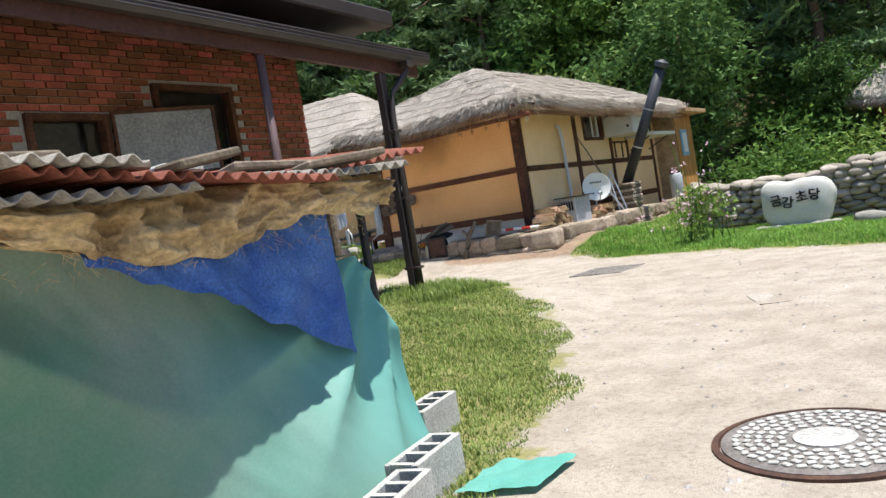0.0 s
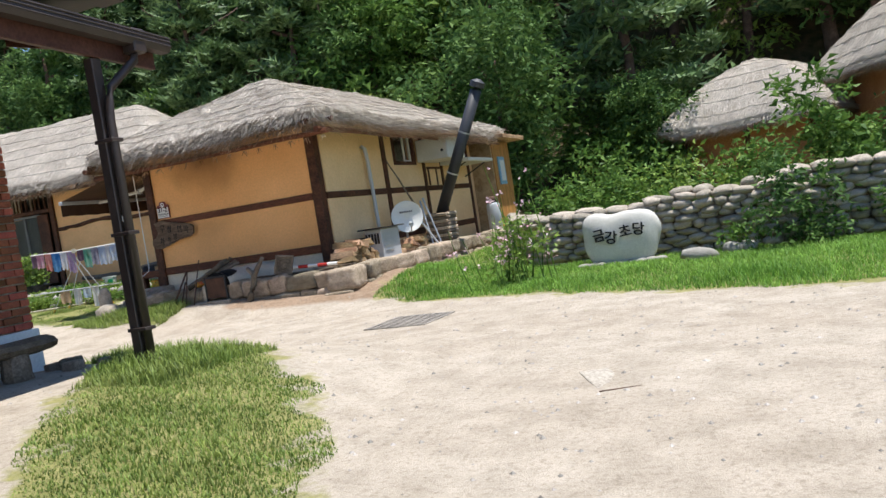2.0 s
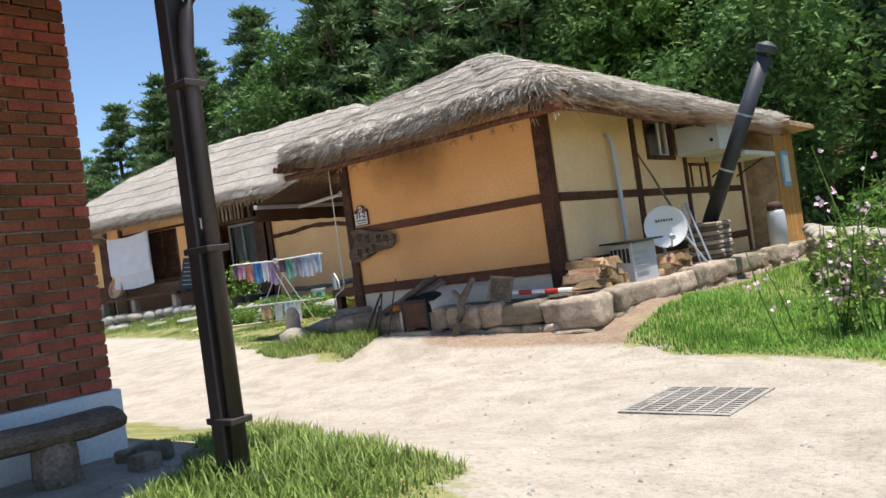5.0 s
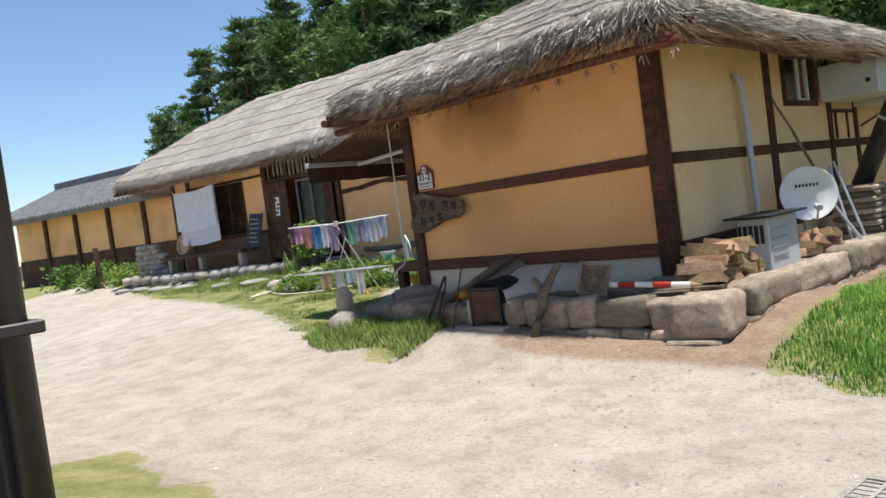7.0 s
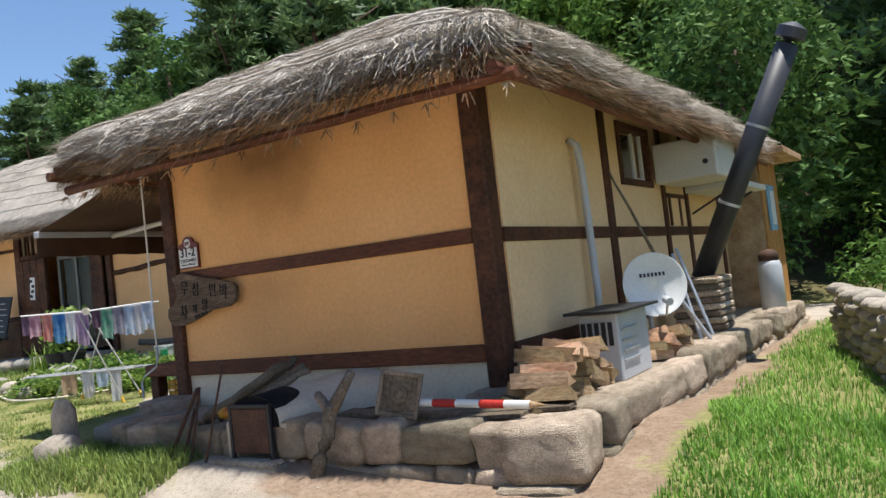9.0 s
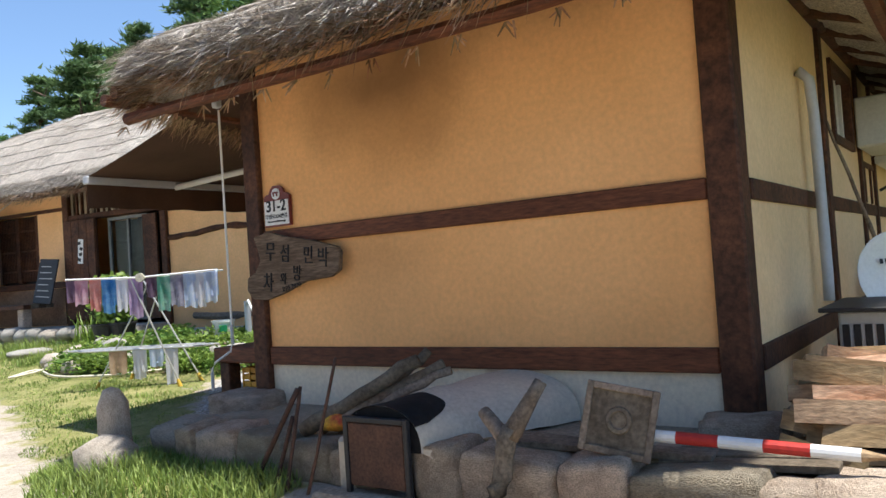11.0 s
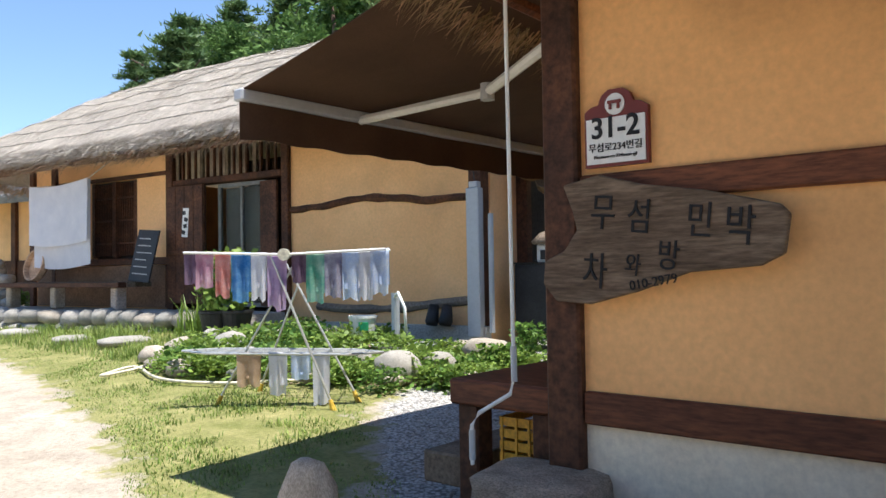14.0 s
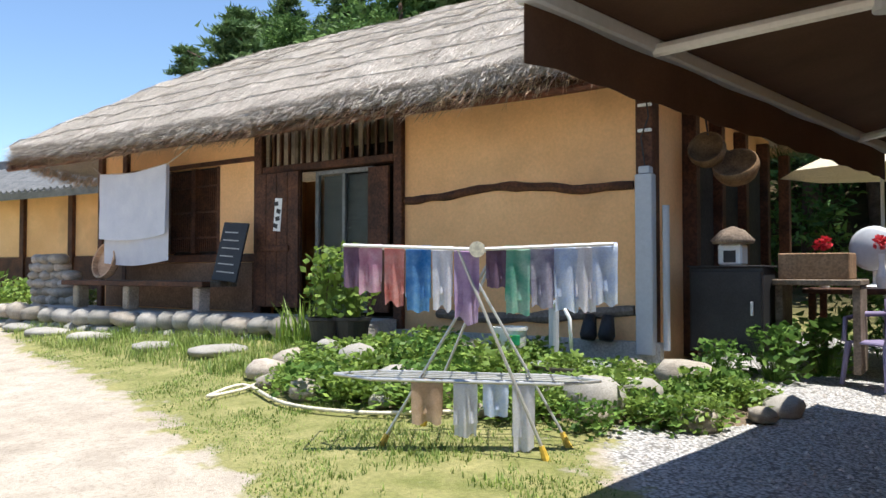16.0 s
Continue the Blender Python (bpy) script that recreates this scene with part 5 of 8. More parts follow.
bm = bmesh.new()
bmesh.ops.create_icosphere(bm, subdivisions=4, radius=1.0)
for v in bm.verts:
    c = v.co.copy()
    k = (abs(c.x) ** 4 + abs(c.y) ** 3 + abs(c.z) ** 4) ** (-0.25)
    p = c * k
    x, y, z = p.x * 0.57, p.y * 0.20, p.z * 0.42
    if z > 0:
        z *= 1 - 0.16 * math.exp(-((x + 0.12) / 0.16) ** 2) - 0.04 * x
    x *= 0.86 + 0.16 * clamp((z + 0.42) / 0.6)
    wob = 1 + 0.05 * nz(c.x, c.y, c.z, 2.0) + 0.015 * nz(c.x, c.y, c.z, 9.0)
    v.co = Vector((x, y, z)) * wob
rock_me = bpy.data.meshes.new("name_stone")
bm.to_mesh(rock_me)
bm.free()
rock_me.polygons.foreach_set("use_smooth", [True] * len(rock_me.polygons))
rock = thing("name_stone", "pale upright granite rock with black brushed characters", "rock")
rk = part("rock", rock_me, WHITE_ROCK, rock)
rk.matrix_basis = pose(-2.28, 15.05, 0.36, -5, 4, -2)


def text_mesh(name, body, size, m, material, parent, extrude=0.002, squash=1.0, bold=0.0):
    cu = bpy.data.curves.new(name, "FONT")
    cu.body, cu.size, cu.align_x, cu.align_y, cu.extrude, cu.offset = body, size, "CENTER", "CENTER", extrude, bold
    tmp = bpy.data.objects.new("tmp", cu)
    scene.collection.objects.link(tmp)
    bpy.context.view_layer.update()
    me = bpy.data.meshes.new_from_object(tmp.evaluated_get(bpy.context.evaluated_depsgraph_get()))
    bpy.data.objects.remove(tmp)
    me.transform(m @ Matrix.Diagonal((squash, 1, 1, 1)))
    me.materials.clear()
    me.materials.append(material)
    ob = new(name, me)
    ob.parent = parent
    return ob


FACE_S = Matrix.Rotation(radians(90), 4, "X")
INK = mat("black_ink", (0.012, 0.012, 0.013), (0.02, 0.02, 0.022), 3, 30, 0.7, 0)
for k, (ch, dx, dz, sz) in enumerate((("금", -0.29, 0.44, 0.20), ("강", -0.12, 0.39, 0.21), ("초", 0.10, 0.46, 0.20), ("당", 0.29, 0.47, 0.20))):
    text_mesh("lettering", ch, sz, Matrix.Translation((-2.28 + dx, 14.835, dz)) @ Matrix.Rotation(radians(-5), 4, "X") @ FACE_S @ Matrix.Rotation(radians(6 * (-1) ** k), 4, "Z"), INK, rock, 0.02, bold=0.003)
for k in range(9):
    x = -2.85 + 0.14 * k
    s = tagged(new("stone", R.choice(BOULDERS)), "white stone at the foot of the inscribed rock", "stone", "stones under the rock")
    s.matrix_basis = pose(x, 14.86 + R.uniform(-0.03, 0.03), ground_z(x, 14.86) + 0.02, 0, 0, R.uniform(0, 90)) @ Matrix.Diagonal((0.2, 0.16, 0.09, 1))
for x, y, sx in ((-1.15, 14.35, 0.55), (-0.75, 14.9, 0.28), (-0.55, 15.0, 0.25)):
    s = tagged(new("boulder", BOULDERS[0]), "pale flat boulder lying in the grass", "boulder")
    s.matrix_basis = pose(x, y, ground_z(x, y) + 0.07, 8, 10, 25) @ Matrix.Diagonal((sx, 0.26, 0.2, 1))

# ---- huts beyond the wall ----
def hut(cx, cy, w_, d_, zb, ze, zr, rz, seed):
    m = pose(cx, cy, 0, 0, 0, rz)
    h = thing("thatched_hut", "small clay hut with a rounded thatched roof", "hut", "huts beyond the wall")
    part("wall", MB().box(-w_ / 2, w_ / 2, -d_ / 2, d_ / 2, zb, ze + 0.1, 0, m), mat("red_clay", (0.33, 0.14, 0.06), (0.42, 0.19, 0.09), 1.2, 30, 0.95, 0.2), h, "reddish clay wall")
    for x in (-w_ / 2, 0, w_ / 2):
        part("post", MB().box(x - 0.07, x + 0.07, -d_ / 2 - 0.04, -d_ / 2 + 0.1, zb, ze, 0.01, m), TIMBER, h)
    thatch_roof(h, m, -w_ / 2 - 0.8, w_ / 2 + 0.8, -d_ / 2 - 0.8, d_ / 2 + 0.8, ze, zr, 2.2, 2.2, 0.24, seed, 0.3, 12000)
    return h


hut(0.3, 29.6, 3.6, 4.5, 0.2, 2.45, 4.3, -20, 11)
hut(4.9, 26.5, 3.6, 5.0, 0.2, 3.3, 5.4, 25, 12)
fl = thing("flue_pipe", "grey metal flue pipe beside the hut", "flue pipe")
part("pipe", MB().tube([(-2.9, 29.0, ground_z(-2.9, 29.0) - 0.1), (-2.9, 29.0, 3.8)], 0.09, 12), GALV, fl)
part("cap", MB().lathe([(0.14, 3.8), (0.14, 3.95), (0.02, 4.02)], 12, Matrix.Translation((-2.9, 29.0, 0))), BLACK_METAL, fl)

# ---- front of the near house ----
plate = thing("number_plate", "brown and white house number plate on the plaster", "sign")
MAROON = mat("maroon_enamel", (0.16, 0.030, 0.022), (0.20, 0.040, 0.028), 2, 30, 0.4, 0.05, fine_amt=0.05)
pm = Matrix.Translation((-10.15, 14.414, 1.955))
prof = [(-0.135, -0.13), (0.135, -0.13), (0.135, 0.09), (0.105, 0.11), (0.075, 0.115), (0.06, 0.15), (0.03, 0.17), (-0.03, 0.17), (-0.06, 0.15), (-0.075, 0.115), (-0.105, 0.11), (-0.135, 0.09)]
nb = len(prof)
part("back", MB().add([(x, -0.012, z) for x, z in prof] + [(x, 0.012, z) for x, z in prof], [tuple(range(nb)), tuple(range(2 * nb - 1, nb - 1, -1))] + [(k, k + nb, (k + 1) % nb + nb, (k + 1) % nb) for k in range(nb)], pm), MAROON, plate, "maroon enamel plate with a scalloped top")
part("panel", MB().box(-0.125, 0.125, -0.018, -0.0125, -0.118, 0.06, 0, pm), WHITE_PAINT, plate)
part("emblem", MB().lathe([(0.042, 0.0), (0.042, 0.004)], 20, pm @ Matrix.Translation((0, -0.013, 0.11)) @ FACE_S), WHITE_PAINT, plate)
part("emblem_mark", MB().box(-0.028, 0.028, -0.024, -0.0185, 0.112, 0.124, 0, pm).box(-0.022, -0.012, -0.024, -0.0185, 0.09, 0.112, 0, pm).box(0.012, 0.022, -0.024, -0.0185, 0.09, 0.112, 0, pm), MAROON, plate)
text_mesh("number", "31-2", 0.115, pm @ Matrix.Translation((0, -0.020, 0.018)) @ FACE_S, INK, plate, bold=0.002)
text_mesh("street_name", "무섬로234번길", 0.038, pm @ Matrix.Translation((0, -0.020, -0.057)) @ FACE_S, INK, plate)
text_mesh("street_name", "Museom-ro 234beon-gil", 0.019, pm @ Matrix.Translation((0, -0.020, -0.092)) @ FACE_S, INK, plate)

board = thing("name_board", "rough weathered plank with carved and inked characters", "sign")
outline = [(-10.36, 1.76), (-10.20, 1.79), (-10.02, 1.74), (-9.78, 1.70), (-9.53, 1.635), (-9.50, 1.60), (-9.52, 1.47), (-9.60, 1.43), (-9.85, 1.41), (-10.05, 1.34), (-10.25, 1.29), (-10.40, 1.30), (-10.46, 1.37), (-10.45, 1.46), (-10.36, 1.50), (-10.30, 1.58), (-10.32, 1.66)]
nb = len(outline)
part("plank", MB().add([(x, 14.345, z) for x, z in outline] + [(x, 14.384, z) for x, z in outline], [tuple(range(nb))[::-1], tuple(range(nb, 2 * nb))] + [(k, (k + 1) % nb, (k + 1) % nb + nb, k + nb) for k in range(nb)]), mat("board_wood", (0.085, 0.055, 0.035), (0.20, 0.145, 0.10), 5, 40, 0.9, 0.7, 0.006, stretch=(0.3, 1, 2.2)), board, bevel=0.008)
for ch, x, z, s in (("무", -10.18, 1.635, 0.15), ("섬", -10.03, 1.61, 0.14), ("민", -9.80, 1.585, 0.14), ("박", -9.66, 1.56, 0.15), ("차", -10.22, 1.41, 0.15), ("와", -10.06, 1.435, 0.09), ("방", -9.92, 1.465, 0.12)):
    text_mesh("lettering", ch, s, Matrix.Translation((x, 14.341, z)) @ FACE_S @ Matrix.Rotation(radians(-6 + 60 * (s - 0.13)), 4, "Z"), INK, board, 0.003, 0.8)
text_mesh("lettering", "010-2979", 0.05, Matrix.Translation((-9.98, 14.341, 1.375)) @ FACE_S @ Matrix.Rotation(radians(9), 4, "Z"), INK, board, 0.002)

# clay dome and fire door
oven = thing("fire_hole", "clay stoke hole with a rusty door blackened by soot", "oven")


def dome(u, v, lift=0.0):
    a, b = math.pi * u, v
    x = -8.575 + 0.22 * b - (0.25 + lift + 0.16 * b) * math.cos(a)
    h = (0.22 + lift + 0.05 * b) * math.sin(a) ** 0.75
    return (x, 13.43 - lift + 0.98 * b, 0.46 + h + (0.018 * nz(x * 5, b * 5) if b else 0.0))


SOOTY = mat("smoked_clay", (0.46, 0.42, 0.35), (0.60, 0.53, 0.42), 2, 40, 0.95, 0.3, 0.006, fine_amt=0.12)
SOOT = mat("soot", (0.008, 0.008, 0.009), (0.016, 0.015, 0.015), 4, 30, 1.0, 0.2)
part("clay_mound", MB().grid(dome, 30, 10), SOOTY, oven, "cracked clay mound merging into the wall", smooth=True)
part("soot_crust", MB().grid(lambda u, v: dome(0.10 + 0.74 * u, v * (0.06 + 0.04 * math.sin(9 * u) + 0.30 * math.sin(math.pi * u)), 0.005), 24, 6), SOOT, oven, "black soot over the door", smooth=True)
part("mound_face", MB().add([(-8.575 - 0.25 * math.cos(math.pi * k / 20), 13.431, 0.46 + 0.22 * math.sin(math.pi * k / 20) ** 0.75) for k in range(21)], [tuple(range(21))]), SOOT, oven, "sooted clay round the door")
part("mouth_wall", MB().box(-8.90, -8.80, 13.44, 13.7, 0.20, 0.50, 0.02), SOOTY, oven)
part("mouth_wall", MB().box(-8.36, -8.24, 13.44, 13.7, 0.20, 0.50, 0.02), SOOTY, oven)
part("fire_door", MB().box(-8.76, -8.40, 13.385, 13.41, 0.28, 0.60, 0.006), RUST, oven, "rusty iron fire door")
part("door_rim", MB().box(-8.79, -8.762, 13.38, 13.412, 0.24, 0.63, 0.004).box(-8.398, -8.37, 13.38, 13.412, 0.24, 0.63, 0.004).box(-8.762, -8.398, 13.38, 13.412, 0.602, 0.63, 0.004), BLACK_METAL, oven)
oven.matrix_basis = Matrix.Translation((0.12, 0, 0.08))
part("hearth_stone", MB().box(-8.98, -8.3, 13.30, 13.44, 0.06, 0.24, 0.02), STONE_DARK, oven)


def lying(name, label, cat, group, p0, p1, r0, r1, material, wob=0.02, n=8, seed=0.0):
    ob = part(name, log(p0, p1, r0, r1, wob, n, 8, seed), material, smooth=True)
    return tagged(ob, label, cat, group)


for k, (p0, p1, r) in enumerate((((-9.40, 13.34, 0.20), (-9.03, 13.43, 0.83), 0.016), ((-9.17, 13.31, 0.20), (-9.08, 13.43, 0.68), 0.013), ((-9.05, 13.30, 0.20), (-9.03, 13.45, 0.84), 0.012), ((-8.91, 13.31, 0.20), (-8.77, 13.47, 1.00), 0.010))):
    lying("poker", "rusty iron poker leaning at the stove", "poker", "fire irons", p0, p1, r, r * 0.9, RUST, 0.004, 6, k + 1)
for k, (p0, p1, r) in enumerate((((-9.2, 13.62, 0.55), (-8.55, 13.9, 0.93), 0.05), ((-9.1, 13.66, 0.56), (-8.45, 14.0, 0.90), 0.04), ((-8.98, 13.7, 0.60), (-8.40, 14.0, 0.86), 0.035), ((-8.9, 13.75, 0.62), (-8.62, 14.1, 0.96), 0.04))):
    lying("branch", "dry branch stacked beside the stove", "branch", "branches by the stove", p0, p1, r, r * 0.7, GREYWOOD, 0.03, 8, 10 + k)
bagm = MB().lathe([(0.02, 0), (0.09, 0.02), (0.10, 0.07), (0.05, 0.12), (0.01, 0.13)], 12, pose(-9.02, 13.72, 0.54))
tagged(part("crumpled_bag", bagm, mat("yellow_plastic", (0.55, 0.38, 0.03), (0.5, 0.08, 0.03), 14, 40, 0.5, 0.3), None, smooth=True), "crumpled yellow and red plastic bag", "bag")
fork = thing("forked_branch", "grey forked branch leaning on the platform", "branch")
part("stem", log((-7.90, 13.28, 0.10), (-7.78, 13.42, 0.64), 0.05, 0.045, 0.02, 8, 8, 6), GREYWOOD, fork, smooth=True)
part("prong", log((-7.79, 13.41, 0.60), (-7.66, 13.5, 0.84), 0.045, 0.03, 0.01, 8, 4, 7), GREYWOOD, fork, smooth=True)
part("prong", log((-7.80, 13.41, 0.58), (-7.95, 13.46, 0.70), 0.04, 0.03, 0.01, 8, 4, 8), GREYWOOD, fork, smooth=True)
fork.matrix_basis = Matrix.Translation((0.10, 0, 0.06))
lean = thing("wooden_tray", "weathered wooden tray leaning on stacked planks", "tray", m=pose(-7.25, 13.53, 0.585, -14, 9, 4))
part("base", MB().box(-0.145, 0.145, -0.01, 0.02, 0, 0.30, 0.004), GREYWOOD, lean)
for b in ((-0.16, -0.13, 0, 0.30), (0.13, 0.16, 0, 0.30), (-0.13, 0.13, 0, 0.03), (-0.13, 0.13, 0.27, 0.30)):
    part("edge", MB().box(b[0], b[1], -0.025, -0.011, b[2], b[3], 0.004), GREYWOOD, lean)
part("carving", MB().lathe([(0.06, 0), (0.055, 0.008), (0.04, 0.009), (0.035, 0.002)], 16, Matrix.Translation((0, -0.011, 0.15)) @ FACE_S), GREYWOOD, lean, "round carved mark")
for k in range(7):
    ln = R.uniform(0.5, 0.95)
    x = (-7.9, -7.55, -7.35, -6.95, -6.75, -6.6, -7.1)[k]
    tagged(part("plank", MB().box(-ln / 2, ln / 2, -0.07, 0.07, 0, 0.03, 0.004, pose(x, 13.74 + R.uniform(-0.05, 0.1), 0.525 + 0.018 * (k % 3), R.uniform(-3, 3), R.uniform(-3, 3), R.uniform(-10, 10))), GREYWOOD if k % 3 else FIREWOOD), "loose weathered plank lying on the platform", "plank", "planks on the platform")
pole_rw = thing("survey_pole", "red and white striped surveying pole lying on planks", "pole")
for k in range(5):
    x0 = -7.17 + 0.17 * k
    part("stripe", MB().tube([(x0, 13.60 + 0.006 * k, 0.67 - 0.006 * k), (x0 + 0.17, 13.606 + 0.006 * k, 0.664 - 0.006 * k)], 0.026, 12), RED_PAINT if k % 2 else WHITE_PAINT, pole_rw)
part("tip", MB().tube([(-6.32, 13.63, 0.64), (-6.22, 13.634, 0.636)], [0.024, 0.004], 10), FIREWOOD, pole_rw)
for x, y, s in ((-10.42, 14.30, 0.5), (-6.90, 14.30, 0.42)):
    ob = tagged(new("footing_stone", R.choice(BLOCKS)), "flat footing stone under the corner post", "stone", "footing stones")
    ob.matrix_basis = pose(x, y, 0.50, 0, 0, 10) @ Matrix.Diagonal((s, s * 0.9, 0.26, 1))
for x, y, z, sx, sy, sz, rx in ((-10.92, 13.50, 0.48, 0.22, 0.18, 0.62, 8), (-10.66, 13.28, 0.30, 0.42, 0.36, 0.40, 0), (-10.38, 13.22, 0.22, 0.20, 0.18, 0.20, 0), (-10.35, 13.75, 0.42, 0.62, 0.5, 0.24, 0)):
    ob = tagged(new("boulder", R.choice(COBBLES)), "grey boulder set in the grass by the house", "boulder", "boulders by the corner")
    ob.matrix_basis = pose(x, y, z, rx, 4, 20) @ Matrix.Diagonal((sx, sy, sz, 1))

# ---- side of the near house ----
def split_log_mesh(seed):
    rr = random.Random(seed)
    L = rr.uniform(0.34, 0.42)
    pts = [(0.0, 0.0), (rr.uniform(0.09, 0.13), 0.0), (rr.uniform(0.07, 0.1), rr.uniform(0.04, 0.06)), (0.03, rr.uniform(0.07, 0.10))]
    n = len(pts)
    mb = MB().add([(x, -L / 2, z) for x, z in pts] + [(x + rr.uniform(-0.01, 0.01), L / 2, z) for x, z in pts], [tuple(range(n)), tuple(range(2 * n - 1, n - 1, -1))] + [(k + n, (k + 1) % n + n, (k + 1) % n, k) for k in range(n)])
    me = mb.mesh("firewood")
    me.materials.append(FIREWOOD)
    return me


SPLITS = [split_log_mesh(k) for k in range(6)]
for base_y, length, layers in ((13.80, 1.25, 5), (16.15, 0.85, 3)):
    for r in range(layers):
        for k in range(int(length / 0.115) - r):
            ob = tagged(new("firewood", R.choice(SPLITS)), "split firewood log stacked on the platform", "firewood", "firewood stacks")
            ob.matrix_basis = pose(-6.42 + R.uniform(-0.09, 0.09), base_y + 0.06 * r + 0.117 * k, 0.545 + 0.072 * r, R.uniform(-12, 12), R.uniform(-20, 20), 90 + R.uniform(-35, 35))
unit = thing("outdoor_unit", "old white air conditioner outdoor unit by the wall", "air conditioner")
part("case", MB().box(-6.60, -6.28, 15.15, 15.85, 0.52, 1.05, 0.012), PVC_GREY, unit)
part("cover_sheet", MB().box(-6.68, -6.20, 15.05, 15.95, 1.052, 1.075, 0.004), BLACK_METAL, unit, "dark board on top")
for k in range(5):
    part("vent", MB().box(-6.58 + 0.055 * k, -6.545 + 0.055 * k, 15.135, 15.149, 0.80, 0.98, 0.002), BLACK_METAL, unit)
for k in range(4):
    z = 0.90 - 0.08 * k
    part("grille", MB().box(-6.279, -6.266, 15.2, 15.55, z, z + 0.02), GALV, unit)
dish_m = Matrix.Translation((-6.44, 16.62, 1.18)) @ (Vector((0.55, -0.80, 0.14)).to_track_quat("Z", "Y").to_matrix().to_4x4()) @ Matrix.Scale(0.86, 4)
dish = thing("satellite_dish", "white satellite dish on a bent steel foot", "satellite dish")
part("reflector", MB().lathe([(0.0, 0.0), (0.10, 0.006), (0.2, 0.025), (0.30, 0.056), (0.345, 0.078), (0.35, 0.078), (0.30, 0.046), (0.2, 0.012), (0.1, -0.008), (0.0, -0.012)], 36, dish_m), WHITE_PAINT, dish, smooth=True)
part("arm", MB().tube([dish_m @ Vector(p) for p in ((0, -0.33, 0.06), (0, -0.36, 0.30), (0, -0.22, 0.42))], 0.012, 8), GALV, dish)
part("receiver", MB().tube([dish_m @ Vector((0, -0.20, 0.36)), dish_m @ Vector((0, -0.24, 0.48))], 0.035, 10), PVC_GREY, dish)
for k in range(7):
    part("brand_bar", MB().box(-0.012, 0.012, -0.02, 0.02, 0, 0.004, 0, dish_m @ Matrix.Translation((-0.13 + 0.042 * k, 0.11, 0.045))), BLACK_METAL, dish)
part("foot", MB().tube([(-6.46, 16.64, 1.17), (-6.53, 16.72, 1.05), (-6.53, 16.72, 0.5)], 0.022, 10), GALV, dish)
for p0, p1 in (((-6.15, 17.05, 0.50), (-6.42, 17.3, 1.45)), ((-6.10, 17.35, 0.50), (-6.42, 17.45, 1.50)), ((-6.05, 17.15, 0.5), (-6.4, 16.95, 1.2)), ((-6.2, 17.5, 0.5), (-6.42, 17.1, 1.15))):
    tagged(part("steel_stand", MB().tube([p0, p1], 0.018, 8), GALV), "galvanised steel tube leaning by the chimney", "steel tube", "steel tubes")
chim = thing("stove_chimney", "leaning dark stove pipe on a base of stacked tiles", "chimney")
for k in range(9):
    part("tile_course", MB().box(-0.26, 0.26, -0.26, 0.26, 0, 0.062, 0.016, pose(-6.38, 18.12, 0.53 + 0.072 * k, R.uniform(-2, 2), R.uniform(-2, 2), R.uniform(-6, 6))), GREYWOOD if k % 2 else STONE_DARK, chim)
part("mortar_core", MB().box(-6.6, -6.16, 17.9, 18.34, 0.5, 1.17), SOIL, chim)
PIPE_MAT = mat("dark_stove_pipe", (0.024, 0.026, 0.032), (0.042, 0.044, 0.052), 2, 40, 0.5, 0.1, 0.002, fine_amt=0.12, spec=0.5)
part("pipe", MB().tube([(-6.40, 18.25, 1.15), (-5.22, 18.15, 3.46)], 0.115, 20), PIPE_MAT, chim, smooth=True)
for f in (0.33, 0.66):
    p = Vector((-6.40, 18.25, 1.15)).lerp(Vector((-5.22, 18.15, 3.46)), f)
    part("clamp", MB().tube([p, p + Vector((0.014, -0.001, 0.027))], 0.121, 20), GALV, chim)
part("cap", MB().tube([(-5.218, 18.15, 3.47), (-5.195, 18.145, 3.52), (-5.15, 18.14, 3.61), (-5.125, 18.138, 3.66)], [0.09, 0.15, 0.15, 0.04], 20), PIPE_MAT, chim)
drain = thing("white_downpipe", "white plastic pipe running down the side wall", "pipe")
part("pipe", MB().tube([(-6.86, 16.02, 2.58), (-6.80, 16.06, 2.52), (-6.79, 16.08, 2.3), (-6.79, 16.12, 1.2), (-6.79, 16.10, 1.05)], 0.035, 10), PVC_GREY, drain, smooth=True)
lying("stick", "thin stick leaning against the side wall", "stick", "", (-6.62, 17.6, 1.3), (-6.85, 16.95, 2.35), 0.02, 0.012, GREYWOOD, 0.01, 6, 33)
gas = thing("gas_cylinder", "grey gas cylinder with a brown cap", "gas cylinder")
part("body", MB().lathe([(0.14, 0.52), (0.16, 0.54), (0.16, 1.15), (0.12, 1.24), (0.05, 1.27)], 24, Matrix.Translation((-6.15, 20.9, 0))), PVC_GREY, gas, smooth=True)
part("cap", MB().lathe([(0.13, 1.20), (0.135, 1.30), (0.10, 1.36), (0.0, 1.38)], 20, Matrix.Translation((-6.15, 20.9, 0))), RUST, gas, smooth=True)

